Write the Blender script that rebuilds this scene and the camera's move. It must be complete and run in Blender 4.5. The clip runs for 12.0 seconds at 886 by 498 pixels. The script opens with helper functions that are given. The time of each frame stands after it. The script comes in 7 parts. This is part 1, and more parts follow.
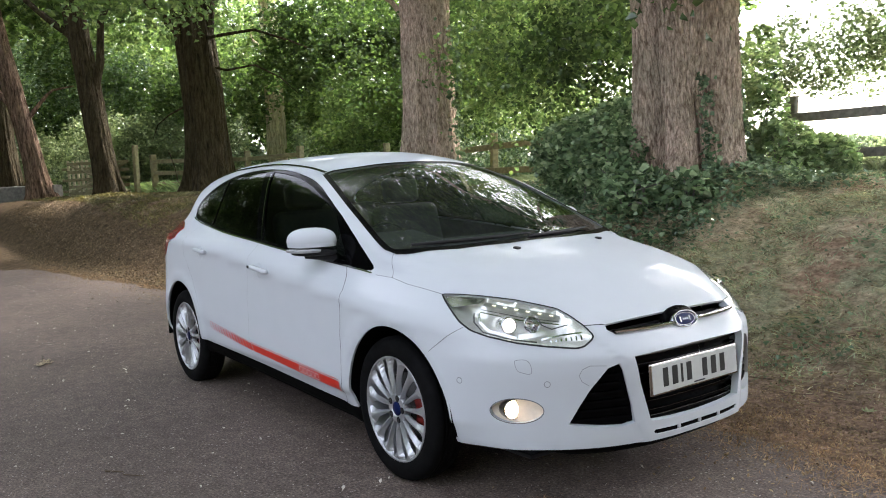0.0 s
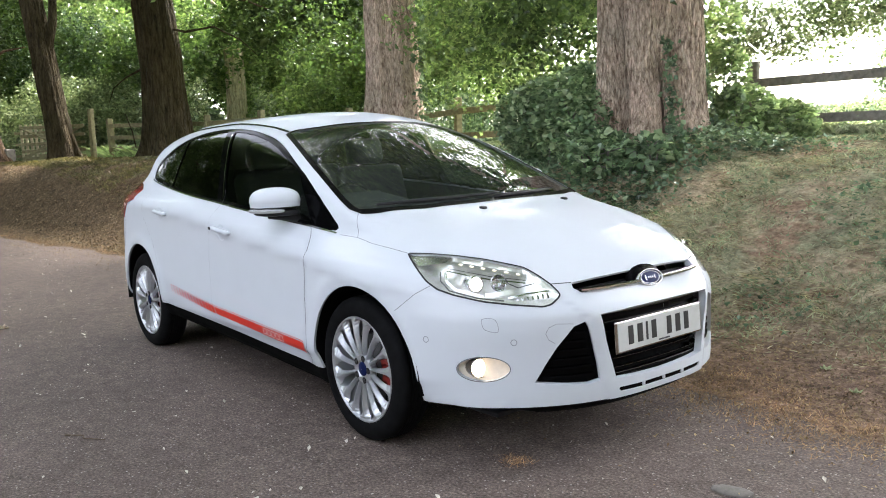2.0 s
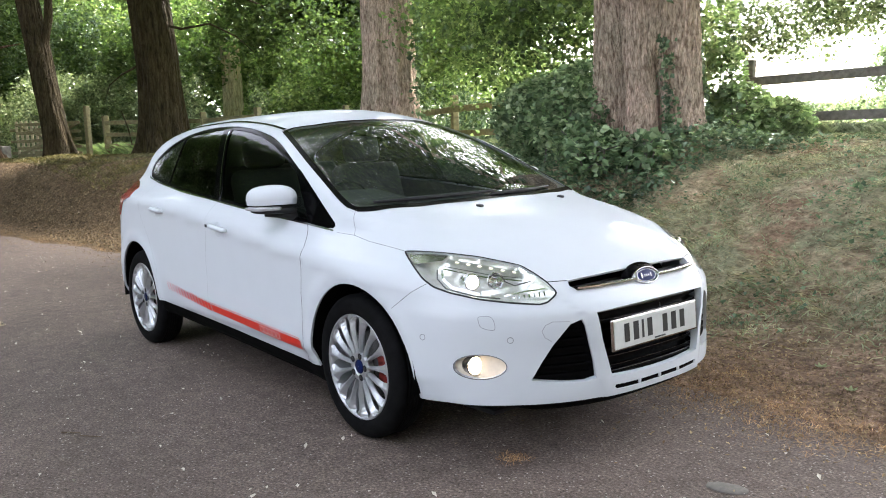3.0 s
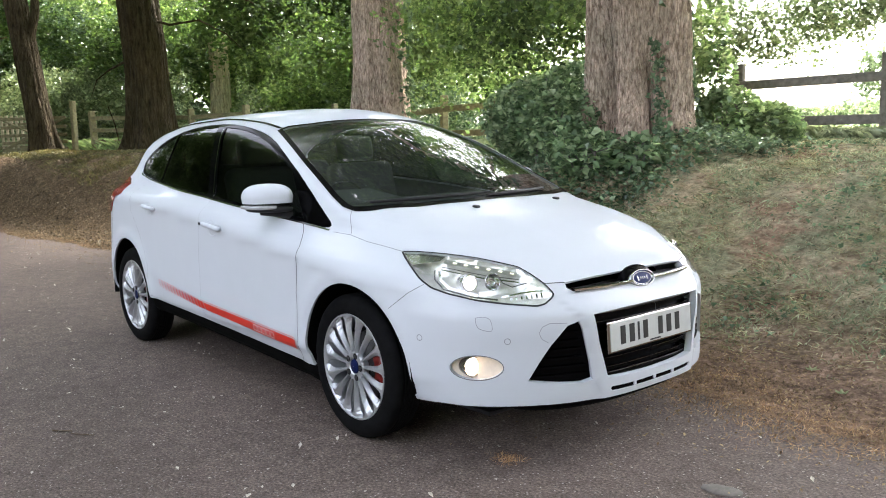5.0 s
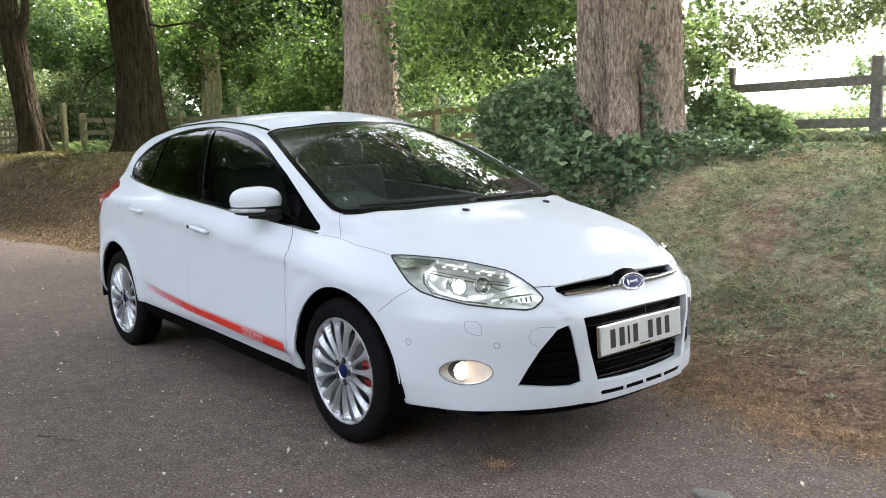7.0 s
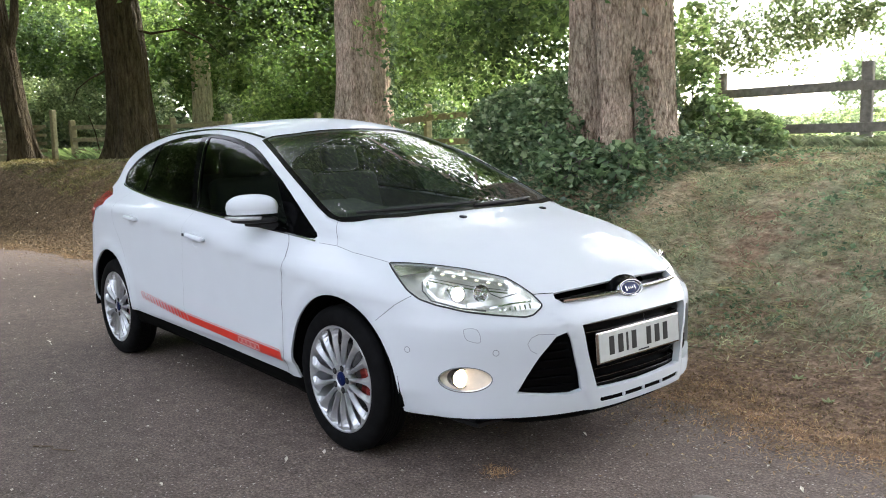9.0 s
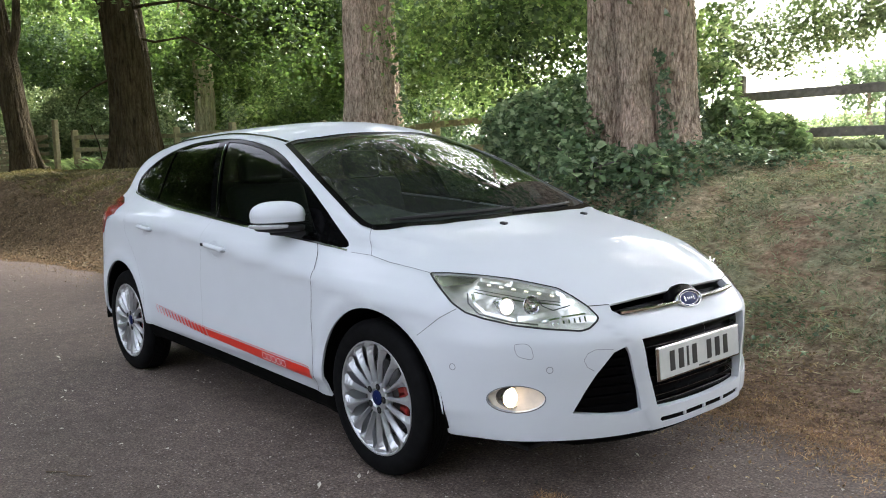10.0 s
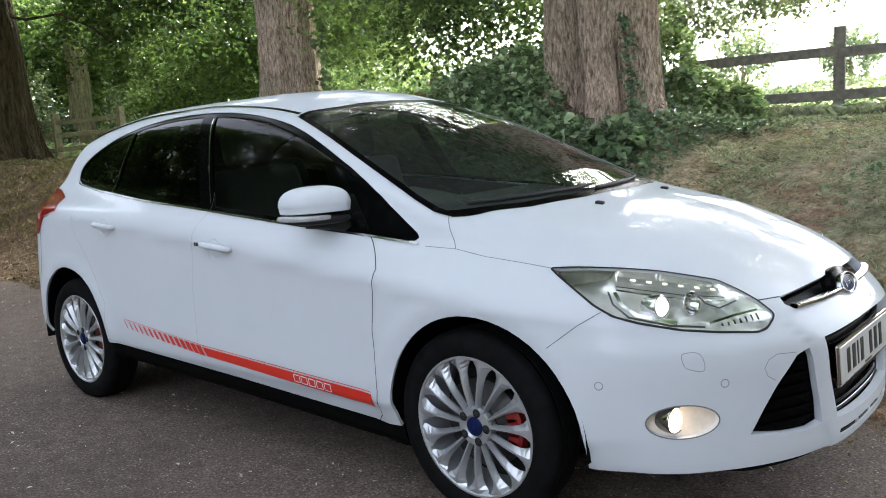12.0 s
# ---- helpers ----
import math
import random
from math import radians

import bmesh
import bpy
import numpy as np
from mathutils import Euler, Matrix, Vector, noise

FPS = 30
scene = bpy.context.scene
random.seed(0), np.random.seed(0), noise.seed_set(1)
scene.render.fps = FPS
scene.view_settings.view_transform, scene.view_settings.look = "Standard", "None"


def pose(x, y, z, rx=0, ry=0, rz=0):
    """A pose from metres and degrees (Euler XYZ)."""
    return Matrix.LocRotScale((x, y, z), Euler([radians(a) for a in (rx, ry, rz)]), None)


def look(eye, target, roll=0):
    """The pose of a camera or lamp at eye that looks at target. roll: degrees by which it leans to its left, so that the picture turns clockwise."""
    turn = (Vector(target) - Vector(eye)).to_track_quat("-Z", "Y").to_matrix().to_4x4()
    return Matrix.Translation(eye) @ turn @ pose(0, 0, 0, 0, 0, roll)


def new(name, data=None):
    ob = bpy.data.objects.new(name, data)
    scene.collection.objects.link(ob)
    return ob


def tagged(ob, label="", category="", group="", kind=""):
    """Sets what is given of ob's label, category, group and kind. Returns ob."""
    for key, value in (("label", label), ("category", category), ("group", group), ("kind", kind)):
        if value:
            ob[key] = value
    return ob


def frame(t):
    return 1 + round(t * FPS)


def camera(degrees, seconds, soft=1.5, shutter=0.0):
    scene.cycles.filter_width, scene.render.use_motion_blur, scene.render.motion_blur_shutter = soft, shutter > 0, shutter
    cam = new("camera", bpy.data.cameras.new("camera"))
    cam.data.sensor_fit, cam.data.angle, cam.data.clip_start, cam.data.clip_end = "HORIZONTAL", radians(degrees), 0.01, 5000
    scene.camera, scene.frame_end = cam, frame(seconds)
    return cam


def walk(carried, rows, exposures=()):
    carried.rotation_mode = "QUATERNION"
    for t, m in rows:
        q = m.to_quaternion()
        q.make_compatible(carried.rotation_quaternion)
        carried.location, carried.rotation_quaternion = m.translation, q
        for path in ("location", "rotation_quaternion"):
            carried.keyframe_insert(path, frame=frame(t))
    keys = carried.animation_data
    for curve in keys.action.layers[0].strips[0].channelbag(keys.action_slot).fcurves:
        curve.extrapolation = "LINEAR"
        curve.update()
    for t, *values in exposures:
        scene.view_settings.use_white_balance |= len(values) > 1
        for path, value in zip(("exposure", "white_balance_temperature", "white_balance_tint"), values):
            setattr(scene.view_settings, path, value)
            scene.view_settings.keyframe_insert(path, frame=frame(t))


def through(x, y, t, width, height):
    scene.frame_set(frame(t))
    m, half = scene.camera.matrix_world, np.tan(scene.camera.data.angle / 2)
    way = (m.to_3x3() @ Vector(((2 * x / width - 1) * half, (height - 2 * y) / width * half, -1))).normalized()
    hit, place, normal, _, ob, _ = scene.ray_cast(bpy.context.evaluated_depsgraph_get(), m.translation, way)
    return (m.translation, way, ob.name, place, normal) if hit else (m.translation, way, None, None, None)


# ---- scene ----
cam = camera(55.6, 12.0, soft=1.0)
PATH = [
    (0, (4.406, -2.784, 1.321), (2.792, -1.615, 1.153), -2.9),
    (0.5, (4.388, -2.783, 1.313), (2.791, -1.591, 1.145), -2.8),
    (1, (4.37, -2.786, 1.283), (2.792, -1.575, 1.072), -2.7),
    (1.5, (4.368, -2.786, 1.278), (2.803, -1.564, 1.036), -2.7),
    (2, (4.374, -2.778, 1.283), (2.817, -1.547, 1.034), -2.7),
    (2.5, (4.379, -2.775, 1.284), (2.825, -1.542, 1.03), -2.7),
    (3, (4.378, -2.783, 1.285), (2.827, -1.546, 1.03), -2.6),
    (5, (4.349, -2.821, 1.291), (2.82, -1.558, 1.034), -1.9),
    (5.5, (4.35, -2.822, 1.293), (2.823, -1.556, 1.037), -1.8),
    (6, (4.351, -2.818, 1.291), (2.828, -1.547, 1.036), -1.8),
    (6.5, (4.346, -2.81, 1.292), (2.825, -1.536, 1.039), -1.8),
    (7, (4.342, -2.799, 1.291), (2.824, -1.521, 1.04), -1.8),
    (9, (4.318, -2.817, 1.299), (2.813, -1.521, 1.06), -2.0),
    (9.5, (4.246, -2.826, 1.29), (2.748, -1.523, 1.052), -2.1),
    (10, (4.026, -2.789, 1.279), (2.52, -1.492, 1.06), -2.4),
    (10.5, (3.833, -2.797, 1.279), (2.354, -1.473, 1.043), -3.2),
    (11, (3.63, -2.898, 1.271), (2.25, -1.474, 1.005), -3.4),
    (11.5, (3.391, -2.922, 1.262), (2.047, -1.463, 1.007), -3.2),
    (12, (2.998, -2.853, 1.27), (1.693, -1.362, 0.994), -4.0),
]
walk(cam, [(t, look(eye, target, roll)) for t, eye, target, roll in PATH],
     exposures=((0.0, 2.29, 6500, 14), (1.2, 2.69, 6500, 14), (9.1, 2.60, 6500, 14), (9.6, 2.40, 6500, 14), (12.0, 2.34, 6350, 12)))

# ---- light ----
world = bpy.data.worlds.new("world")
scene.world = world
world.use_nodes = True
wn = world.node_tree
sky = wn.nodes.new("ShaderNodeTexSky")
sky.sky_type = "NISHITA"
sky.sun_disc = False
SUN_UP, SUN_ROUND = 44.0, -15.0
sky.sun_elevation, sky.sun_rotation = radians(SUN_UP), radians(SUN_ROUND)
sky.air_density, sky.dust_density, sky.ozone_density = 1.0, 2.5, 1.0
cloud = wn.nodes.new("ShaderNodeHueSaturation")
cloud.inputs["Saturation"].default_value = 0.38
cloud.inputs["Value"].default_value = 1.5
wn.links.new(sky.outputs["Color"], cloud.inputs["Color"])
wn.links.new(cloud.outputs["Color"], wn.nodes["Background"].inputs["Color"])
wn.nodes["Background"].inputs["Strength"].default_value = 0.15

sun_data = bpy.data.lights.new("sun", "SUN")
sun_data.energy, sun_data.angle, sun_data.color = 4.0, radians(12), (1.0, 0.95, 0.86)
sun = new("sun", sun_data)
sd = Vector((math.sin(radians(SUN_ROUND)) * math.cos(radians(SUN_UP)), math.cos(radians(SUN_ROUND)) * math.cos(radians(SUN_UP)), math.sin(radians(SUN_UP))))
sun.matrix_world = look(sd * 40, (0, 0, 0))


# ---- materials ----
def material(name):
    m = bpy.data.materials.new(name)
    m.use_nodes = True
    return m, m.node_tree, m.node_tree.nodes["Principled BSDF"]


def noise_node(nt, scale, detail=4.0, rough=0.6, coords="Object", stretch=None):
    tc = nt.nodes.new("ShaderNodeTexCoord")
    out = tc.outputs[coords]
    if stretch:
        mp = nt.nodes.new("ShaderNodeMapping")
        mp.inputs["Scale"].default_value = stretch
        nt.links.new(out, mp.inputs["Vector"])
        out = mp.outputs["Vector"]
    n = nt.nodes.new("ShaderNodeTexNoise")
    n.inputs["Scale"].default_value, n.inputs["Detail"].default_value, n.inputs["Roughness"].default_value = scale, detail, rough
    nt.links.new(out, n.inputs["Vector"])
    return n.outputs["Fac"]


def ramp_node(nt, fac, stops):
    r = nt.nodes.new("ShaderNodeValToRGB")
    while len(r.color_ramp.elements) < len(stops):
        r.color_ramp.elements.new(0.5)
    for e, (p, c) in zip(r.color_ramp.elements, stops):
        e.position, e.color = p, (*c, 1)
    nt.links.new(fac, r.inputs["Fac"])
    return r.outputs["Color"]


def mix_node(nt, fac, a, b, mode="MIX"):
    n = nt.nodes.new("ShaderNodeMix")
    n.data_type, n.blend_type = "RGBA", mode
    for v, s in ((fac, 0), (a, 6), (b, 7)):
        if isinstance(v, (int, float)):
            n.inputs[s].default_value = v
        elif isinstance(v, tuple):
            n.inputs[s].default_value = (*v, 1)
        else:
            nt.links.new(v, n.inputs[s])
    return n.outputs[2]


def bump_node(nt, bsdf, height, strength, dist):
    b = nt.nodes.new("ShaderNodeBump")
    b.inputs["Strength"].default_value, b.inputs["Distance"].default_value = strength, dist
    nt.links.new(height, b.inputs["Height"])
    nt.links.new(b.outputs["Normal"], bsdf.inputs["Normal"])
    return b


def plain(name, color, rough=0.5, metal=0.0, coat=0.0, vary=0.08, scale=30.0, bump=0.0, spec=0.5):
    """A surface of one colour with a little grain and wear."""
    m, nt, b = material(name)
    n = noise_node(nt, scale)
    dark = tuple(c * (1 - vary) for c in color)
    lite = tuple(min(1, c * (1 + vary)) for c in color)
    nt.links.new(ramp_node(nt, n, ((0.3, dark), (0.7, lite))), b.inputs["Base Color"])
    b.inputs["Roughness"].default_value, b.inputs["Metallic"].default_value = rough, metal
    b.inputs["Coat Weight"].default_value = coat
    b.inputs["Coat Roughness"].default_value = 0.03
    b.inputs["Specular IOR Level"].default_value = spec
    if bump:
        bump_node(nt, b, noise_node(nt, scale * 4), 0.5, bump)
    return m


def glass(name, tint, gloss=0.0, ior=1.5, boost=1.6, steep=4.0, film=0.0):
    """A pane: see-through with a tint, a diffuse film for the veil of reflected sky, and mirror gloss that grows at
    grazing angles.
    """
    m, nt, b = material(name)
    nt.nodes.remove(b)
    tr = nt.nodes.new("ShaderNodeBsdfTransparent")
    tr.inputs["Color"].default_value = (*tint, 1)
    gl = nt.nodes.new("ShaderNodeBsdfGlossy")
    gl.inputs["Roughness"].default_value = gloss
    facing = nt.nodes.new("ShaderNodeLayerWeight")
    facing.inputs["Blend"].default_value = 0.5
    power = nt.nodes.new("ShaderNodeMath")
    power.operation = "POWER"
    nt.links.new(facing.outputs["Facing"], power.inputs[0])
    power.inputs[1].default_value = steep
    fr = nt.nodes.new("ShaderNodeMath")
    fr.operation = "MULTIPLY_ADD"
    base = ((ior - 1) / (ior + 1)) ** 2 * boost
    fr.inputs[1].default_value, fr.inputs[2].default_value = 1 - base, base
    nt.links.new(power.outputs[0], fr.inputs[0])
    mx = nt.nodes.new("ShaderNodeMixShader")
    nt.links.new(fr.outputs[0], mx.inputs["Fac"])
    # the veil of reflected sky is put in as a pale diffuse colour
    veil = nt.nodes.new("ShaderNodeBsdfDiffuse")
    veil.inputs["Color"].default_value = (0.70, 0.76, 0.72, 1)
    pane = nt.nodes.new("ShaderNodeMixShader")
    pane.inputs["Fac"].default_value = film
    nt.links.new(tr.outputs["BSDF"], pane.inputs[1])
    nt.links.new(veil.outputs["BSDF"], pane.inputs[2])
    nt.links.new(pane.outputs["Shader"], mx.inputs[1])
    nt.links.new(gl.outputs["BSDF"], mx.inputs[2])
    nt.links.new(mx.outputs["Shader"], nt.nodes["Material Output"].inputs["Surface"])
    return m


def glow(name, color, power):
    m, nt, b = material(name)
    b.inputs["Base Color"].default_value = (*color, 1)
    b.inputs["Emission Color"].default_value = (*color, 1)
    b.inputs["Emission Strength"].default_value = power
    return m


def leafy(name, dark, mid, lite, through=0.45):
    """Leaves: each one its own green, with light shining through."""
    m, nt, b = material(name)
    nt.nodes.remove(b)
    geo = nt.nodes.new("ShaderNodeNewGeometry")
    col = ramp_node(nt, geo.outputs["Random Per Island"], ((0.0, dark), (0.55, mid), (1.0, lite)))
    patch = ramp_node(nt, noise_node(nt, 0.6, 3.0), ((0.3, (0.75, 0.75, 0.75)), (0.7, (1.2, 1.2, 1.1))))
    col = mix_node(nt, 1.0, col, patch, "MULTIPLY")
    spot = ramp_node(nt, noise_node(nt, 6.0, 3.0), ((0.36, (0.62, 0.62, 0.60)), (0.64, (1.3, 1.3, 1.28))))
    col = mix_node(nt, 1.0, col, spot, "MULTIPLY")
    di = nt.nodes.new("ShaderNodeBsdfDiffuse")
    tl = nt.nodes.new("ShaderNodeBsdfTranslucent")
    gl = nt.nodes.new("ShaderNodeBsdfGlossy")
    gl.inputs["Roughness"].default_value = 0.32
    gl.inputs["Color"].default_value = (0.6, 0.65, 0.6, 1)
    nt.links.new(col, di.inputs["Color"])
    warm = mix_node(nt, 1.0, col, (1.03, 1.08, 0.70), "MULTIPLY")
    nt.links.new(warm, tl.inputs["Color"])
    m1 = nt.nodes.new("ShaderNodeMixShader")
    m1.inputs["Fac"].default_value = through
    nt.links.new(di.outputs[0], m1.inputs[1])
    nt.links.new(tl.outputs[0], m1.inputs[2])
    m2 = nt.nodes.new("ShaderNodeMixShader")
    m2.inputs["Fac"].default_value = 0.07
    nt.links.new(m1.outputs[0], m2.inputs[1])
    nt.links.new(gl.outputs[0], m2.inputs[2])
    nt.links.new(m2.outputs[0], nt.nodes["Material Output"].inputs["Surface"])
    return m


def bark(name, dark, lite, scale=9.0, grain=0.17, deep=0.06):
    """Rough bark: long dark fissures, short cross cracks, fine grain, broad stains."""
    m, nt, b = material(name)
    fissure = noise_node(nt, scale * 2.0, 5.0, 0.62, stretch=(1, 1, grain))
    plate = noise_node(nt, scale * 3.0, 4.0, 0.6, stretch=(1, 1, 0.5))
    for n in nt.nodes:
        if n.type == "TEX_NOISE":
            n.inputs["Distortion"].default_value = 0.5
    fine = noise_node(nt, scale * 12, 3.0, 0.7)
    # long narrow plates with dark cracks between them
    tc = nt.nodes.new("ShaderNodeTexCoord")
    wob = nt.nodes.new("ShaderNodeTexNoise")
    wob.inputs["Scale"].default_value, wob.inputs["Detail"].default_value = 9.0, 3.0
    nt.links.new(tc.outputs["Object"], wob.inputs["Vector"])
    push = nt.nodes.new("ShaderNodeVectorMath")
    push.operation = "MULTIPLY_ADD"
    push.inputs[1].default_value = (0.05, 0.05, 0.05)
    nt.links.new(wob.outputs["Color"], push.inputs[0])
    nt.links.new(tc.outputs["Object"], push.inputs[2])
    mp = nt.nodes.new("ShaderNodeMapping")
    mp.inputs["Scale"].default_value = (1, 1, grain * 0.65)
    nt.links.new(push.outputs[0], mp.inputs["Vector"])
    cells = nt.nodes.new("ShaderNodeTexVoronoi")
    cells.feature = "DISTANCE_TO_EDGE"
    cells.inputs["Scale"].default_value = scale * 2.2
    nt.links.new(mp.outputs["Vector"], cells.inputs["Vector"])
    crack = ramp_node(nt, cells.outputs["Distance"], ((0.0, (0.72, 0.68, 0.65)), (0.10, (0.96, 0.95, 0.94)), (0.25, (1.05, 1.05, 1.04))))
    stain = noise_node(nt, 1.3, 4.0)
    col = ramp_node(nt, fissure, ((0.36, dark), (0.47, tuple(c * 0.7 for c in lite)), (0.62, lite)))
    col = mix_node(nt, 1.0, col, ramp_node(nt, plate, ((0.34, (0.70, 0.67, 0.65)), (0.5, (1, 1, 1)))), "MULTIPLY")
    col = mix_node(nt, 1.0, col, ramp_node(nt, fine, ((0.3, (0.8, 0.8, 0.8)), (0.7, (1.15, 1.15, 1.15)))), "MULTIPLY")
    col = mix_node(nt, 1.0, col, crack, "MULTIPLY")
    tint = ramp_node(nt, stain, ((0.35, (0.74, 0.76, 0.70)), (0.65, (1.12, 1.05, 1.0))))
    nt.links.new(mix_node(nt, 1.0, col, tint, "MULTIPLY"), b.inputs["Base Color"])
    b.inputs["Roughness"].default_value = 0.92
    b.inputs["Specular IOR Level"].default_value = 0.15
    h = nt.nodes.new("ShaderNodeMath")
    h.operation = "MULTIPLY_ADD"
    nt.links.new(crack, h.inputs[0])
    h.inputs[1].default_value = 0.8
    nt.links.new(fissure, h.inputs[2])
    bump_node(nt, b, h.outputs[0], 1.0, deep)
    return m


def asphalt_material():
    m, nt, b = material("asphalt")
    grain = noise_node(nt, 75.0, 4.0, 0.8)
    blotch = noise_node(nt, 0.9, 5.0, 0.6)
    col = ramp_node(nt, grain, ((0.34, (0.034, 0.028, 0.025)), (0.46, (0.098, 0.077, 0.067)), (0.57, (0.150, 0.120, 0.104)), (0.68, (0.27, 0.225, 0.20))))
    tint = ramp_node(nt, blotch, ((0.3, (0.86, 0.84, 0.82)), (0.7, (1.22, 1.18, 1.15))))
    col = mix_node(nt, 1.0, col, ramp_node(nt, noise_node(nt, 11.0, 4.0, 0.6), ((0.34, (0.80, 0.79, 0.78)), (0.66, (1.18, 1.17, 1.16)))), "MULTIPLY")
    col = mix_node(nt, 1.0, col, tint, "MULTIPLY")
    # single pale stones rolled into the surface
    tc = nt.nodes.new("ShaderNodeTexCoord")
    vo = nt.nodes.new("ShaderNodeTexVoronoi")
    vo.inputs["Scale"].default_value = 85.0
    nt.links.new(tc.outputs["Object"], vo.inputs["Vector"])
    sep = nt.nodes.new("ShaderNodeSeparateColor")
    nt.links.new(vo.outputs["Color"], sep.inputs["Color"])
    pick = ramp_node(nt, sep.outputs["Red"], ((0.74, (0, 0, 0)), (0.98, (1, 1, 1))))
    core = ramp_node(nt, vo.outputs["Distance"], ((0.25, (1, 1, 1)), (0.42, (0, 0, 0))))
    stone = mix_node(nt, 1.0, pick, core, "MULTIPLY")
    tone = ramp_node(nt, sep.outputs["Green"], ((0.2, (0.15, 0.13, 0.12)), (0.9, (0.44, 0.40, 0.37))))
    nt.links.new(mix_node(nt, stone, col, tone), b.inputs["Base Color"])
    b.inputs["Roughness"].default_value = 0.85
    b.inputs["Specular IOR Level"].default_value = 0.3
    bump_node(nt, b, mix_node(nt, 0.5, grain, core), 0.7, 0.005)
    return m


def soil_material():
    """Verge and bank: bare earth with rotted leaves at the foot, thin dry and green grass further up, the wood's shade
    put into darker earth on the left, field beyond.
    """
    m, nt, b = material("verge_soil")
    fine = noise_node(nt, 30.0, 6.0, 0.75)
    patch = noise_node(nt, 1.6, 5.0, 0.65)
    wide = noise_node(nt, 0.35, 4.0, 0.6)
    earth = ramp_node(nt, fine, ((0.3, (0.085, 0.057, 0.043)), (0.55, (0.26, 0.18, 0.135)), (0.75, (0.48, 0.36, 0.27))))
    straw = ramp_node(nt, fine, ((0.3, (0.26, 0.21, 0.145)), (0.7, (0.64, 0.54, 0.39))))
    green = ramp_node(nt, fine, ((0.3, (0.18, 0.185, 0.115)), (0.7, (0.46, 0.455, 0.31))))
    cover = mix_node(nt, ramp_node(nt, patch, ((0.42, (0, 0, 0)), (0.60, (1, 1, 1)))), straw, green)
    rust = ramp_node(nt, fine, ((0.3, (0.18, 0.115, 0.08)), (0.7, (0.50, 0.36, 0.26))))
    bare = noise_node(nt, 1.7, 5.0, 0.7, stretch=(0.8, 1.5, 1))
    cover = mix_node(nt, ramp_node(nt, bare, ((0.52, (0, 0, 0)), (0.62, (1, 1, 1)))), cover, rust)
    geo = nt.nodes.new("ShaderNodeNewGeometry")
    sep = nt.nodes.new("ShaderNodeSeparateXYZ")
    nt.links.new(geo.outputs["Position"], sep.inputs["Vector"])
    add = nt.nodes.new("ShaderNodeMath")
    add.operation = "MULTIPLY_ADD"
    nt.links.new(wide, add.inputs[0])
    add.inputs[1].default_value = 2.6
    nt.links.new(sep.outputs["Y"], add.inputs[2])
    shade = nt.nodes.new("ShaderNodeMapRange")
    shade.inputs["From Min"].default_value, shade.inputs["From Max"].default_value = -3.0, -9.0
    shade.inputs["To Min"].default_value, shade.inputs["To Max"].default_value = 0.0, -1.1
    nt.links.new(sep.outputs["X"], shade.inputs["Value"])
    lean = nt.nodes.new("ShaderNodeMath")
    nt.links.new(add.outputs[0], lean.inputs[0])
    nt.links.new(shade.outputs["Result"], lean.inputs[1])
    edge = nt.nodes.new("ShaderNodeMapRange")
    edge.inputs["From Min"].default_value, edge.inputs["From Max"].default_value = 2.6, 3.9
    nt.links.new(lean.outputs[0], edge.inputs["Value"])
    # leaf-covered earth under the trees, darkened in colour for their shade
    shade_mould = ramp_node(nt, fine, ((0.3, (0.045, 0.033, 0.021)), (0.55, (0.135, 0.098, 0.060)), (0.75, (0.30, 0.225, 0.14))))
    under = nt.nodes.new("ShaderNodeMath")
    under.operation = "MULTIPLY_ADD"
    nt.links.new(patch, under.inputs[0])
    under.inputs[1].default_value = 3.0
    nt.links.new(sep.outputs["X"], under.inputs[2])
    wood = nt.nodes.new("ShaderNodeMapRange")
    wood.inputs["From Min"].default_value, wood.inputs["From Max"].default_value = -1.5, -5.0
    nt.links.new(under.outputs[0], wood.inputs["Value"])
    near = mix_node(nt, edge.outputs["Result"], earth, cover)
    near = mix_node(nt, wood.outputs["Result"], near, shade_mould)
    far = nt.nodes.new("ShaderNodeMapRange")
    far.inputs["From Min"].default_value, far.inputs["From Max"].default_value = 7.5, 11.0
    nt.links.new(sep.outputs["Y"], far.inputs["Value"])
    field = ramp_node(nt, patch, ((0.3, (0.09, 0.13, 0.04)), (0.7, (0.19, 0.22, 0.09))))
    worn = ramp_node(nt, noise_node(nt, 9.0, 4.0, 0.7), ((0.34, (0.55, 0.53, 0.52)), (0.64, (1.45, 1.42, 1.40))))
    near = mix_node(nt, 1.0, near, worn, "MULTIPLY")
    nt.links.new(mix_node(nt, far.outputs["Result"], near, field), b.inputs["Base Color"])
    b.inputs["Roughness"].default_value = 0.95
    b.inputs["Specular IOR Level"].default_value = 0.1
    bump_node(nt, b, fine, 1.0, 0.05)
    return m


M_ASPHALT = asphalt_material()
M_SOIL = soil_material()
M_BARK_PALE = bark("pale_bark", (0.30, 0.225, 0.185), (0.74, 0.60, 0.51), 14.0, 0.30, 0.05)
# sunlight on the far trunk is put into this very pale colour
M_BARK_SMOOTH = bark("sunlit_smooth_bark", (0.76, 0.66, 0.50), (0.92, 0.84, 0.68), 5.0)
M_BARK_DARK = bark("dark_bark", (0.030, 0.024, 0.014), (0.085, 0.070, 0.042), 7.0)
M_BARK_RED = bark("red_bark", (0.09, 0.06, 0.045), (0.30, 0.21, 0.16), 7.0)
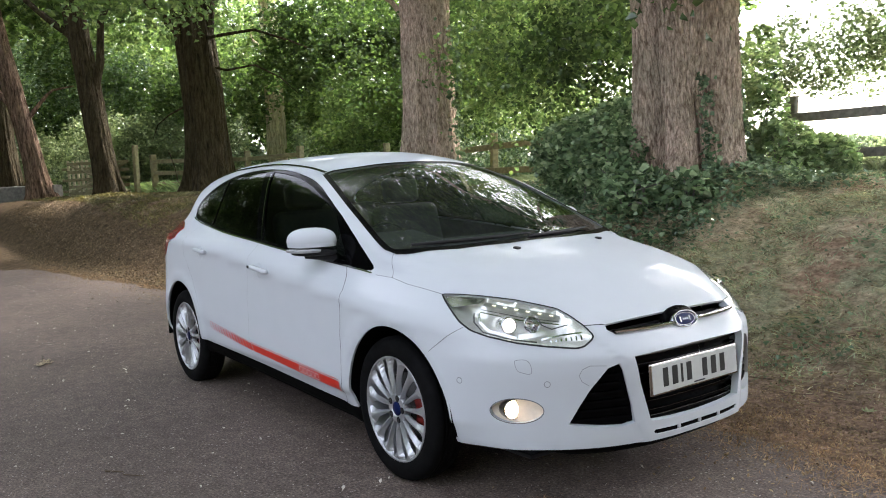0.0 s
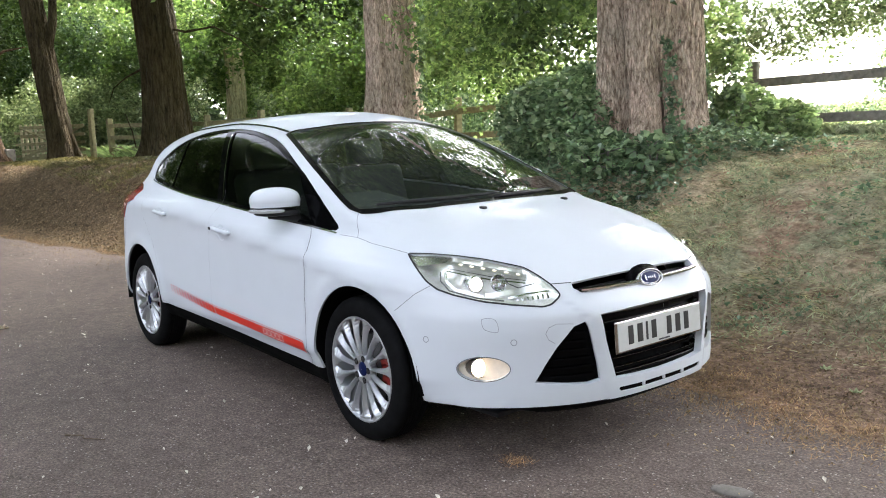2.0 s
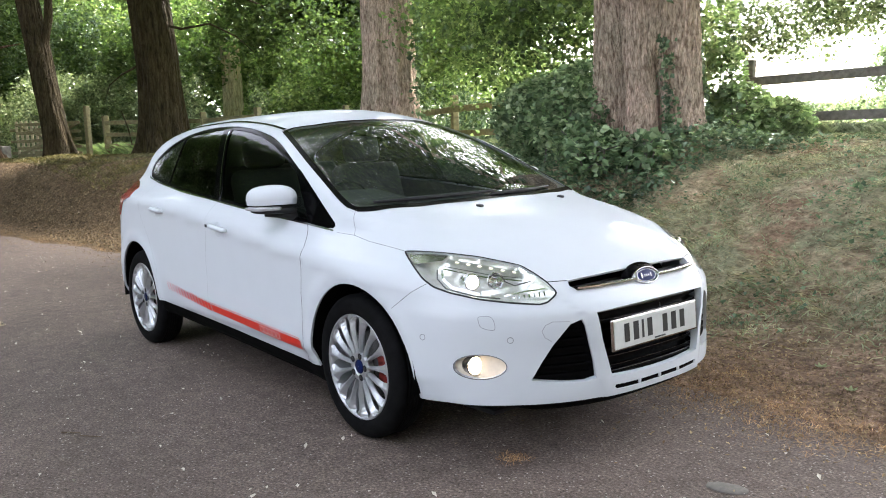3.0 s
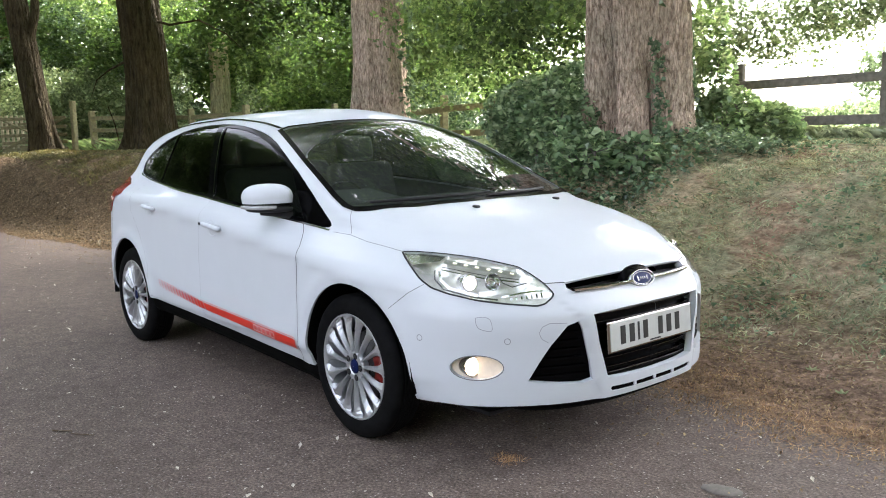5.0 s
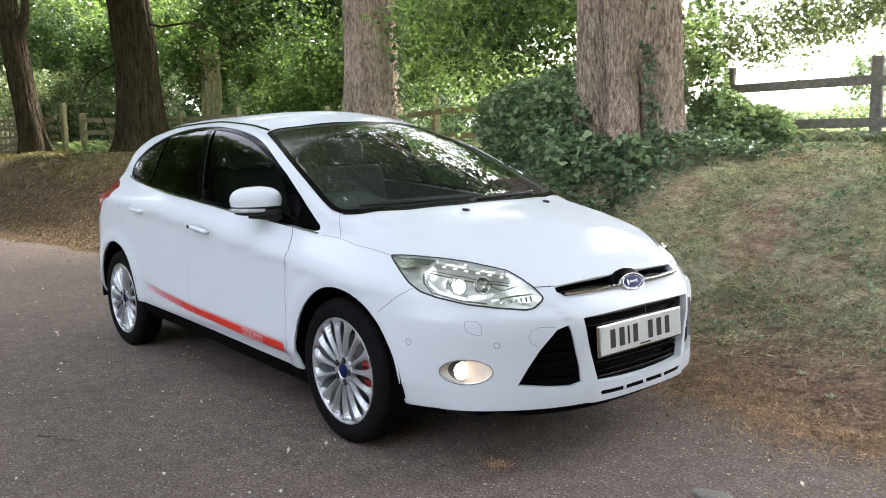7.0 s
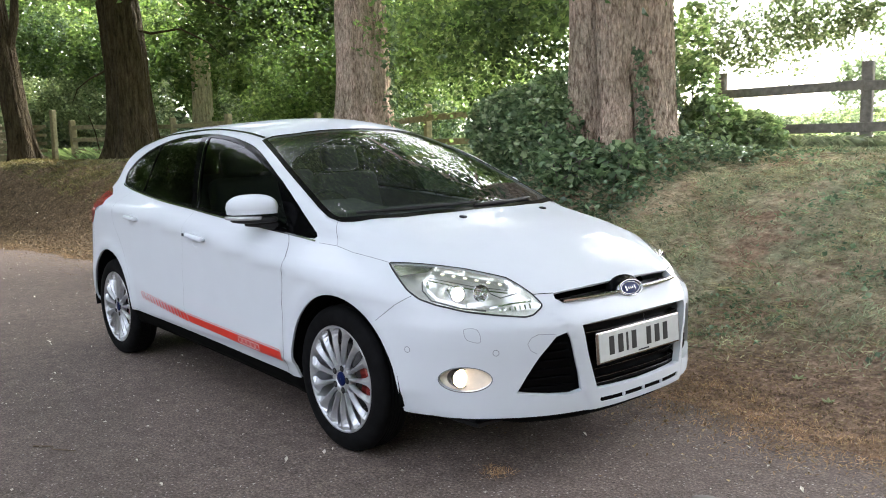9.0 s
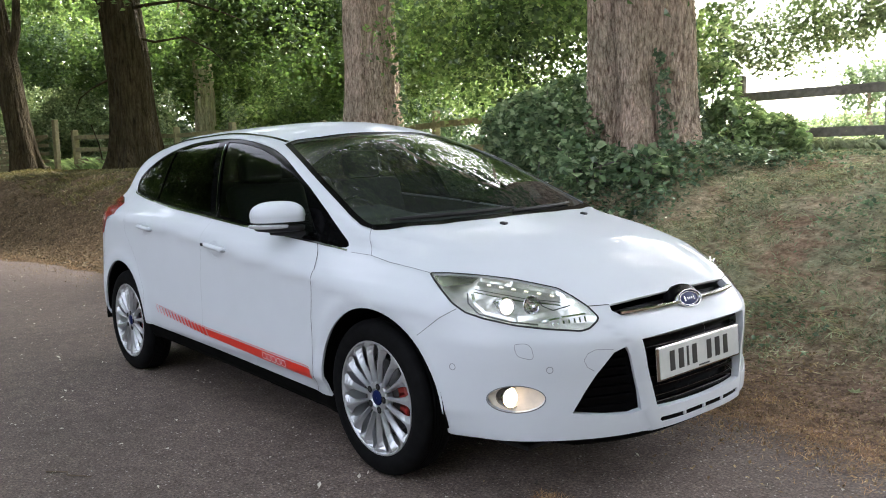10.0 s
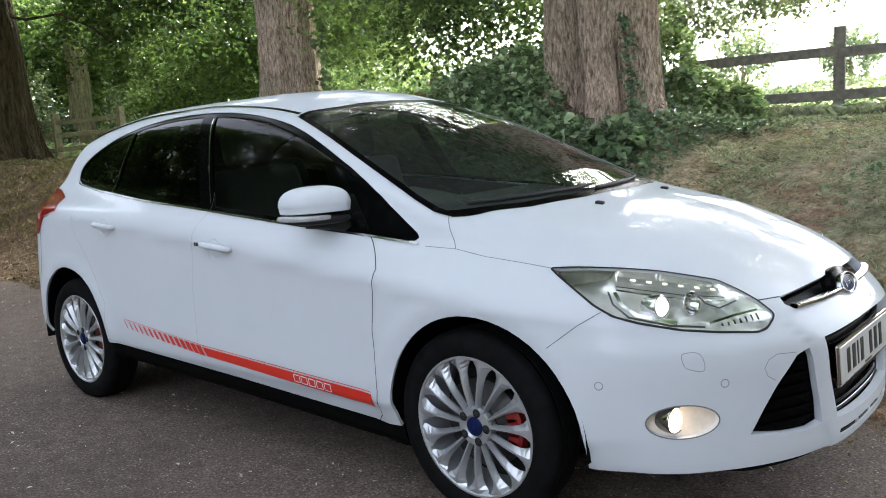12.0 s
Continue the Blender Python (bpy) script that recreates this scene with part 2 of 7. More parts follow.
# the pale, haze and deep copies carry sun, haze and shade in their colours
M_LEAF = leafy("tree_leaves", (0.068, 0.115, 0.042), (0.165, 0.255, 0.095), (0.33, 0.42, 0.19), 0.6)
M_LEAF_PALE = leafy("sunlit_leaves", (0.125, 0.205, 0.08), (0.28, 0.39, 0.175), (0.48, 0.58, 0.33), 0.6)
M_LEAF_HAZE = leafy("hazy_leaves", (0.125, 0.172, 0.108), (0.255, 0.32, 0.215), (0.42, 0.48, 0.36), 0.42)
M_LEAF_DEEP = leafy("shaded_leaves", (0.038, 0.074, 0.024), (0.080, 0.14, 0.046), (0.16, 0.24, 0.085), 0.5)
M_IVY = leafy("ivy_leaves", (0.076, 0.123, 0.080), (0.165, 0.25, 0.158), (0.33, 0.41, 0.285), 0.32)
M_BUSH = leafy("bush_leaves", (0.14, 0.22, 0.115), (0.30, 0.41, 0.225), (0.50, 0.60, 0.38), 0.5)
M_SHRUB = leafy("grey_green_leaves", (0.10, 0.145, 0.078), (0.22, 0.285, 0.16), (0.41, 0.48, 0.30), 0.35)
M_BRAMBLE = leafy("bramble_leaves", (0.112, 0.18, 0.108), (0.24, 0.345, 0.21), (0.47, 0.565, 0.39), 0.42)
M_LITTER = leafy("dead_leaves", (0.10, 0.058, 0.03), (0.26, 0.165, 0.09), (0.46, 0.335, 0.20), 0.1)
# a darker copy of the dead leaves: the bank's shade is in its colour
M_SHADE_LITTER = leafy("shade_dead_leaves", (0.06, 0.038, 0.022), (0.15, 0.10, 0.058), (0.29, 0.21, 0.13), 0.1)
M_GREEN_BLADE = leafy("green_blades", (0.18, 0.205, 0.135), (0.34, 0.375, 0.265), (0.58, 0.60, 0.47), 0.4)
# grass for the left bank, darkened in colour for the shade there
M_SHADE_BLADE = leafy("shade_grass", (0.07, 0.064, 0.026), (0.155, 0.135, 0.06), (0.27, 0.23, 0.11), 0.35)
M_STRAW = leafy("straw_blades", (0.24, 0.19, 0.12), (0.45, 0.39, 0.255), (0.68, 0.62, 0.46), 0.25)
M_NEEDLE = leafy("fallen_needles", (0.20, 0.10, 0.05), (0.40, 0.225, 0.12), (0.62, 0.42, 0.26), 0.1)
M_FENCE = plain("weathered_wood", (0.19, 0.172, 0.15), 0.9, vary=0.35, scale=14, bump=0.004)
M_GATE = plain("mossy_wood", (0.21, 0.195, 0.105), 0.9, vary=0.35, scale=14, bump=0.004)


# ---- building helpers ----
def np_mesh(name, verts, faces, mat=None, smooth=False, normals=None):
    verts, faces = np.asarray(verts, np.float32), np.asarray(faces, np.int32)
    me = bpy.data.meshes.new(name)
    me.vertices.add(len(verts))
    me.vertices.foreach_set("co", verts.ravel())
    me.loops.add(faces.size)
    me.loops.foreach_set("vertex_index", faces.ravel())
    me.polygons.add(len(faces))
    me.polygons.foreach_set("loop_start", np.arange(len(faces), dtype=np.int32) * faces.shape[1])
    if mat:
        me.materials.append(mat)
    me.update(calc_edges=True)
    me.polygons.foreach_set("use_smooth", np.full(len(faces), bool(smooth)))
    if normals is not None:
        me.normals_split_custom_set_from_vertices(np.asarray(normals, float).tolist())
    return me


def np_part(name, verts, faces, mat, parent=None, label="", smooth=False, normals=None):
    ob = new(name, np_mesh(name, verts, faces, mat, smooth, normals))
    ob.parent = parent
    return tagged(ob, label)


def part(name, bm, mat, parent=None, label="", smooth=False):
    me = bpy.data.meshes.new(name)
    for f in bm.faces:
        f.smooth = smooth
    bm.to_mesh(me)
    bm.free()
    if mat:
        me.materials.append(mat)
    ob = new(name, me)
    ob.parent = parent
    return tagged(ob, label)


def empty(name, place=(0, 0, 0), label="", category="", group="", kind=""):
    ob = new(name)
    ob.empty_display_size = 0.2
    ob.location = place
    return tagged(ob, label, category, group, kind)


def add_box(bm, size, at=(0, 0, 0), rot=(0, 0, 0), bevel=0.0, seg=1):
    m = Matrix.LocRotScale(at, Euler([radians(a) for a in rot]), size)
    r = bmesh.ops.create_cube(bm, size=1.0, matrix=m)
    if bevel:
        es = list({e for v in r["verts"] for e in v.link_edges})
        bmesh.ops.bevel(bm, geom=es, offset=bevel, segments=seg, affect="EDGES", profile=0.5)


def lathe(profile, n=48, axis="y"):
    """Rings from (radius, along) pairs, turned about an axis."""
    a = np.linspace(0, 2 * np.pi, n, endpoint=False)
    v = []
    for r, h in profile:
        ring = np.stack([r * np.cos(a), np.full(n, h), r * np.sin(a)], 1)
        v.append(ring)
    v = np.concatenate(v)
    f = []
    for i in range(len(profile) - 1):
        j = np.arange(n)
        k = (j + 1) % n
        f.append(np.stack([i * n + j, i * n + k, (i + 1) * n + k, (i + 1) * n + j], 1))
    if axis == "x":
        v = v[:, [1, 0, 2]] * np.array([1, 1, 1])
    if axis == "z":
        v = v[:, [0, 2, 1]]
    return v, np.concatenate(f)


def tube(points, radii, n=10, lobes=0.0, lobe_n=5, rough=0.0, seed=0):
    """A tapered limb through points, with an uneven section."""
    pts = [Vector(p) for p in points]
    rng = np.random.RandomState(seed)
    ph = rng.rand(4) * 6.28
    a = np.linspace(0, 2 * np.pi, n, endpoint=False)
    v = []
    for i, p in enumerate(pts):
        d = (pts[min(i + 1, len(pts) - 1)] - pts[max(i - 1, 0)]).normalized()
        u = d.cross(Vector((0, 1, 0)) if abs(d.y) < 0.9 else Vector((1, 0, 0))).normalized()
        w = d.cross(u)
        r = radii[i] * (1 + lobes * np.sin(lobe_n * a + ph[0] + i * 0.05) + 0.5 * lobes * np.sin((lobe_n * 2 + 1) * a + ph[1] + i * 0.09))
        r = r * (1 + rough * (rng.rand(n) - 0.5))
        v.append(np.array(p) + r[:, None] * (np.cos(a)[:, None] * np.array(u) + np.sin(a)[:, None] * np.array(w)))
    v = np.concatenate(v)
    f = []
    for i in range(len(pts) - 1):
        j = np.arange(n)
        k = (j + 1) % n
        f.append(np.stack([i * n + j, (i + 1) * n + j, (i + 1) * n + k, i * n + k], 1))
    return v, np.concatenate(f)


def join(pieces):
    vs, fs, o = [], [], 0
    for v, f in pieces:
        vs.append(v)
        fs.append(np.asarray(f) + o)
        o += len(v)
    return np.concatenate(vs), np.concatenate(fs)


def leaves(centres, size, rng, droop=0.3, up=0.35, spread=0.45):
    """A kite-shaped folded leaf at every centre, turned at random; droop and up bend the way they face."""
    n = len(centres)
    d = rng.normal(size=(n, 3))
    d[:, 2] = d[:, 2] * 0.6 - droop
    d /= np.linalg.norm(d, axis=1, keepdims=True)
    nrm = rng.normal(size=(n, 3)) * (1 - up)
    nrm[:, 2] += up * 2
    s = np.cross(d, nrm)
    s /= np.linalg.norm(s, axis=1, keepdims=True) + 1e-9
    nn = np.cross(s, d)
    L = size * (0.6 + 0.8 * rng.rand(n, 1))
    W = L * spread
    c = np.asarray(centres)
    v = np.stack([c - d * L * 0.5, c + s * W + nn * W * 0.35 - d * L * 0.08, c + d * L * 0.5, c - s * W + nn * W * 0.35 - d * L * 0.08], 1).reshape(-1, 3)
    f = np.arange(n * 4).reshape(-1, 4)
    f = np.concatenate([f[:, [0, 1, 2]], f[:, [0, 2, 3]]])
    return v, f


def sprays(origins, ways, length, count, rng, thick=0.35):
    """Points of leaves strung along drooping twigs."""
    n = len(origins)
    t = rng.rand(n, count, 1) ** 0.8
    w = np.asarray(ways)[:, None, :]
    p = np.asarray(origins)[:, None, :] + w * t * length + rng.normal(size=(n, count, 3)) * thick * length * 0.5
    p[:, :, 2] -= (t[:, :, 0] ** 2) * length * 0.35
    return p.reshape(-1, 3)


# ---- ground ----
def pch(xs, ys):
    """A smooth curve through pairs that never overshoots."""
    xs, ys = np.array(xs, float), np.array(ys, float)
    h = np.diff(xs)
    d = np.diff(ys) / h
    m = np.zeros(len(xs))
    m[0], m[-1] = d[0], d[-1]
    for i in range(1, len(xs) - 1):
        if d[i - 1] * d[i] > 0:
            a, b = 2 * h[i] + h[i - 1], h[i] + 2 * h[i - 1]
            m[i] = (a + b) / (a / d[i - 1] + b / d[i])

    def f(q):
        q = np.clip(q, xs[0], xs[-1])
        i = np.clip(np.searchsorted(xs, q) - 1, 0, len(xs) - 2)
        t = (q - xs[i]) / h[i]
        return ((1 + 2 * t) * (1 - t) ** 2 * ys[i] + t * (1 - t) ** 2 * h[i] * m[i]
                + t * t * (3 - 2 * t) * ys[i + 1] + t * t * (t - 1) * h[i] * m[i + 1])
    return f


BANK = pch((0.9, 1.6, 2.4, 3.3, 4.0, 5.4, 7.0, 12.0, 60.0), (0.0, 0.05, 0.30, 0.65, 0.88, 1.08, 1.12, 1.10, 0.9))


def lumps(x, y, seed=0):
    return (np.sin(x * 1.7 + seed) * np.sin(y * 2.1 + 1.3 + seed) + 0.6 * np.sin(x * 3.9 + y * 2.3 + seed) + 0.4 * np.sin(x * 7.1 - y * 6.3 + 2 * seed))


def ground_z(x, y):
    x, y = np.asarray(x, float), np.asarray(y, float)
    far = np.clip((-6 - x) / 11, 0, 1)
    steep = 1 + 1.9 * far
    wide = np.interp(-x, (9.0, 15.0, 20.0, 60.0), (0.0, 0.9, 1.5, 12.0))
    z = BANK(0.9 + (y - 0.9 + wide) * steep / (1 + 0.3 * wide)) * (1 + 0.14 * far)
    z = z + 0.035 * lumps(x, y) * np.clip((y - 1.3) / 1.2, 0, 1) * np.clip((40 - y) / 20, 0, 1)
    mound = 0.28 * np.exp(-(((x + 1.3) / 1.2) ** 2 + ((y - 4.5) / 1.1) ** 2))
    field = np.interp(y, (9.0, 30.0, 60.0, 125.0, 900.0), (0.0, 0.9, 2.0, 4.0, 4.2)) * (1 - 0.6 * far)
    return z + mound + field - 0.012 * (y < 1.2 - wide)


def road_edge(x):
    return 0.72 + 0.10 * np.sin(x * 0.8 + 0.6) + 0.05 * np.sin(x * 2.7) + 0.03 * np.sin(x * 6.1 + 1) + np.interp(-x, (5.0, 8.0, 11.0, 13.0, 15.0, 20.0, 60.0, 120.0), (0.0, -0.03, -0.22, -0.42, -0.75, -1.6, -14.0, -30.0)) - 0.12 * np.clip((x - 1.6), 0, 2)


def grid_sheet(xs, ys, zf):
    X, Y = np.meshgrid(xs, ys, indexing="ij")
    v = np.stack([X, Y, zf(X, Y)], -1).reshape(-1, 3)
    n, m = len(xs), len(ys)
    i, j = np.meshgrid(np.arange(n - 1), np.arange(m - 1), indexing="ij")
    q = (i * m + j).ravel()
    return v, np.stack([q, q + m, q + m + 1, q + 1], 1)


gx = np.concatenate([np.linspace(-900, -60, 16), np.linspace(-50, -12, 60), np.linspace(-11.7, 6, 130), np.linspace(7, 40, 30), np.linspace(60, 900, 14)])
gy = np.concatenate([np.linspace(-900, -40, 12), np.linspace(-30, 0.4, 20), np.linspace(0.5, 8, 90), np.linspace(8.5, 40, 40), np.linspace(60, 900, 14)])
ground = np_part("ground", *grid_sheet(gx, gy, ground_z), M_SOIL, smooth=True)
tagged(ground, "earth verge and grassy bank rising from the lane", "ground", kind="structure")

# the lane, a thin sheet of worn asphalt with a ragged edge
rx = np.concatenate([np.linspace(-120, -20, 60), np.linspace(-19.8, 6, 400), np.linspace(6.2, 60, 60)])
rt = np.array([0, 0.2, 0.4, 0.6, 0.75, 0.85, 0.92, 0.97, 1.0])
FAR_SIDE = lambda q: np.minimum(-7.0, np.interp(-q, (12.0, 20.0, 60.0, 120.0), (-7.0, -8.0, -21.0, -38.0)))
RX, RT = np.meshgrid(rx, rt, indexing="ij")
RY = FAR_SIDE(RX) + (road_edge(RX) - FAR_SIDE(RX) + 0.02 * np.sin(RX * 23) * (RT > 0.99)) * RT
rz = np.where(RT > 0.985, -0.01, 0.0) + 0.003 * np.sin(RX * 1.3) * np.sin(RY * 1.7)
m = len(rt)
i, j = np.meshgrid(np.arange(len(rx) - 1), np.arange(m - 1), indexing="ij")
q = (i * m + j).ravel()
road = np_part("road", np.stack([RX, RY, rz], -1).reshape(-1, 3), np.stack([q, q + m, q + m + 1, q + 1], 1), M_ASPHALT, smooth=True)
tagged(road, "worn grey asphalt lane with a ragged leaf-strewn edge", "road", kind="structure")


# ---- trees ----
def trunk_shape(base, top, r0, r1, lobes, lobe_n, seed, rings=70, n=110, flare=0.45):
    """A trunk that flares at its foot into root lobes and leans from base to top."""
    base, top = np.array(base, float), np.array(top, float)
    rng = np.random.RandomState(seed)
    ph = rng.rand(6) * 6.28
    a = np.linspace(0, 2 * np.pi, n, endpoint=False)
    v = []
    H = top[2] - base[2]
    for k in range(rings):
        t = (k / (rings - 1)) ** 1.6
        h = t * H
        c = base + (top - base) * t + np.array([0.06 * math.sin(h * 0.9 + ph[0]), 0.06 * math.sin(h * 0.7 + ph[1]), 0])
        foot = math.exp(-h / 0.45)
        lob = lobes * (0.6 + 0.4 * math.exp(-h / 2.5)) + 0.22 * foot * (lobes > 0)
        s = np.sin(lobe_n * a + ph[2] + 0.12 * h)
        r = (r0 + (r1 - r0) * t) * (1 + flare * foot) * (1 + lob * (np.abs(s) ** 0.7 * np.sign(s)) * 0.7 + 0.35 * lob * np.sin((lobe_n * 2 + 1) * a + ph[3] + 0.3 * h))
        r = r * (1 + 0.03 * np.sin(9 * a + ph[4] + h * 1.1) + 0.02 * np.sin(17 * a + ph[5] - h * 2.3) + 0.012 * (rng.rand(n) - 0.5))
        ridge = np.array([noise.noise(Vector((math.cos(q) * 11 * r0 * 2, math.sin(q) * 11 * r0 * 2, h * 1.1 + seed))) + 0.6 * noise.noise(Vector((math.cos(q) * 26 * r0 * 2, math.sin(q) * 26 * r0 * 2, h * 2.6 + seed))) for q in a])
        knot = np.array([noise.noise(Vector((math.cos(q) * 2.2, math.sin(q) * 2.2, h * 0.9 + seed * 3))) for q in a])
        r = r - 0.030 * np.abs(ridge) + 0.05 * r0 * knot
        v.append(np.stack([c[0] + r * np.cos(a), c[1] + r * np.sin(a), np.full(n, c[2] - (0.4 if k == 0 else 0))], 1))
    v = np.concatenate(v)
    f = []
    for k in range(rings - 1):
        j = np.arange(n)
        q = (j + 1) % n
        f.append(np.stack([k * n + j, k * n + q, (k + 1) * n + q, (k + 1) * n + j], 1))
    return v, np.concatenate(f)


def fused_trunk(base, top, stems, seed, rings=190, n=300):
    """Stems grown together, with deep flutes between them. stems: (way in degrees, distance at foot and top, radius at foot and top, spread of the root)."""
    base, top = np.array(base, float), np.array(top, float)
    a = np.linspace(0, 2 * np.pi, n, endpoint=False)
    H = top[2] - base[2]
    rows = []
    for k in range(rings):
        t = (k / (rings - 1)) ** 1.5
        h = t * H
        c = base + (top - base) * t
        rays = []
        for q, (way, d0, d1, r0, r1, root) in enumerate(stems):
            foot = math.exp(-h / 0.42)
            d = d0 + (d1 - d0) * t + root * foot
            r = r0 + (r1 - r0) * t + 0.55 * root * foot
            b = a - radians(way) - 0.05 * math.sin(h * 1.3 + q * 2.1) - 0.03 * math.sin(h * 3.1 + q)
            inside = r * r - (d * np.sin(b)) ** 2
            rays.append(np.where(inside > 0, d * np.cos(b) + np.sqrt(np.maximum(inside, 0)), 0.0))
        r = np.sum(np.maximum(rays, 0.0) ** 22, 0) ** (1 / 22)
        rib = np.empty(n)
        for i, w in enumerate(a):
            x, y = math.cos(w) * r[i], math.sin(w) * r[i]
            e = noise.noise(Vector((x * 3, y * 3, h * 1.2 + seed))) * 0.35
            fine = 1 - abs(noise.noise(Vector((x * 17 + e, y * 17 + e, h * 2.6 + seed)))) * 2
            crack = 1 - abs(noise.noise(Vector((x * 34, y * 34, h * 9.0 + 2 * seed)))) * 2
            knot = noise.noise(Vector((x * 4.5, y * 4.5, h * 2.4 + 3 * seed)))
            rib[i] = 0.022 * knot - 0.026 * max(fine, 0) ** 3 - 0.010 * max(crack, 0) ** 2
        r = r + rib
        rows.append(np.stack([c[0] + r * np.cos(a), c[1] + r * np.sin(a), np.full(n, c[2] - (0.4 if k == 0 else 0))], 1))
    j = np.arange(n)
    f = [np.stack([k * n + j, k * n + (j + 1) % n, (k + 1) * n + (j + 1) % n, (k + 1) * n + j], 1) for k in range(rings - 1)]
    return np.concatenate(rows), np.concatenate(f)


def tree(base, top, r0, r1, mat, leaf_mat, label, limbs=(), crown=(), lobes=0.06, lobe_n=5, seed=1, flare=0.45, leaf=0.13, stems=()):
    """limbs: (height share, end point, radius); crown: (centre, radii, twigs)."""
    base = (base[0], base[1], float(ground_z(base[0], base[1])))
    root = empty("tree", base, label, "tree", "trees beside the lane")
    inv = Matrix.Translation(base).inverted()
    shift = np.array(base)
    v, f = fused_trunk(base, top, stems, seed) if stems else trunk_shape(base, top, r0, r1, lobes, lobe_n, seed, flare=flare)
    np_part("trunk", v - shift, f, mat, root, smooth=True)
    rng = np.random.RandomState(seed * 7 + 3)
    b, t = np.array(base), np.array(top, float)
    for share, end, rad in limbs:
        s = b + (t - b) * share
        e = np.array(end, float)
        mid = (s + e) / 2 + np.array([0, 0, 0.12 * np.linalg.norm(e - s)]) + rng.normal(size=3) * 0.12
        q1 = (s + mid) / 2 + rng.normal(size=3) * 0.06
        q2 = (mid + e) / 2 + rng.normal(size=3) * 0.1
        pv, pf = tube([s, q1, mid, q2, e], [rad, rad * 0.85, rad * 0.65, rad * 0.45, rad * 0.15], 9, 0.05, 3, 0.06, seed)
        np_part("limb", pv - shift, pf, mat, root, smooth=True)
    clumps = {}
    for centre, radii, twigs, *more in crown:
        c, r = np.array(centre, float), np.array(radii, float)
        u = rng.normal(size=(twigs, 3))
        u /= np.linalg.norm(u, axis=1, keepdims=True)
        o = c + u * r * (0.45 + 0.55 * rng.rand(twigs, 1) ** 0.5)
        w = u * 0.7 + rng.normal(size=(twigs, 3)) * 0.5
        w /= np.linalg.norm(w, axis=1, keepdims=True)
        p = sprays(o, w, 0.9, 26, rng)
        clumps.setdefault(more[1] if len(more) > 1 else leaf_mat, []).append((p, np.full((len(p), 1), more[0] if more else leaf)))
    for crown_mat, group in clumps.items():
        pv, pf = leaves(np.concatenate([g[0] for g in group]), np.concatenate([g[1] for g in group]), rng)
        np_part("crown", pv - shift, pf, crown_mat, root)
    return root


# the old tree on the bank: three fused stems with deep flutes
# the high clumps over the car are unseen, added to dim bonnet and roof
tree((-1.34, 4.66), (-1.36, 4.70, 8.0), 0.52, 0.66, M_BARK_PALE, M_LEAF, "huge old tree with fluted pale bark and ivied foot",
     limbs=((0.35, (-3.6, 2.6, 4.8), 0.10), (0.42, (-3.9, 5.7, 2.9), 0.045), (0.5, (1.5, 3.6, 6.0), 0.12), (0.6, (-2.0, 7.4, 6.5), 0.12), (0.7, (0.5, 1.0, 7.0), 0.1), (0.8, (-3.4, 5.0, 8.0), 0.1)),
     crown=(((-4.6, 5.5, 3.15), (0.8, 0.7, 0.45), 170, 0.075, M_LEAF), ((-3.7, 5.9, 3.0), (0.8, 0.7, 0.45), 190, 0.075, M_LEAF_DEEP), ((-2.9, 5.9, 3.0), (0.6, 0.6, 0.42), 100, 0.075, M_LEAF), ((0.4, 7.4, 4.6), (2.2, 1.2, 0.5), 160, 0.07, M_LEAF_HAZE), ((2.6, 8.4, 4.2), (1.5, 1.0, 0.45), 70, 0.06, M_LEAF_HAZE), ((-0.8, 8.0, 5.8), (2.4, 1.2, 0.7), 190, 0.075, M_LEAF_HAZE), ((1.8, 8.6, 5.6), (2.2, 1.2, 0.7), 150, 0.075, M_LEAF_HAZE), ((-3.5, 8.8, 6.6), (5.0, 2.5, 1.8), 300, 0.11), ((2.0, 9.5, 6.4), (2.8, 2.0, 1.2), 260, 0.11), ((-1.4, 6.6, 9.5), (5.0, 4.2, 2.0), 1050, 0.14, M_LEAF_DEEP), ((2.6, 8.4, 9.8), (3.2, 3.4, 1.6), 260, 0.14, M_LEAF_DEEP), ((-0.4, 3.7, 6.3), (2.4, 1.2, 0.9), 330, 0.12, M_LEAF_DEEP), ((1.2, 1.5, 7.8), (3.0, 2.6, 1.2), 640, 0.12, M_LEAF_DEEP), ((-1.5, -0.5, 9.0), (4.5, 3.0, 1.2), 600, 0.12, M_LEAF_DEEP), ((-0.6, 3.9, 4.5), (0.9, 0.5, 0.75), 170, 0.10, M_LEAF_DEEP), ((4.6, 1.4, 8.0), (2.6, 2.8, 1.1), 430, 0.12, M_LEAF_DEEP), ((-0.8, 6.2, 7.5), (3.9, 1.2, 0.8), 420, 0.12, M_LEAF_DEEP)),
     seed=3, leaf=0.085,
     stems=((-126, 0.38, 0.42, 0.170, 0.20, 0.10), (-63, 0.425, 0.38, 0.140, 0.22, 0.06), (-33, 0.36, 0.38, 0.20, 0.28, -0.50), (2, 0.35, 0.36, 0.23, 0.30, 0.08), (62, 0.30, 0.36, 0.22, 0.28, 0.06), (140, 0.15, 0.15, 0.33, 0.42, 0.05)))
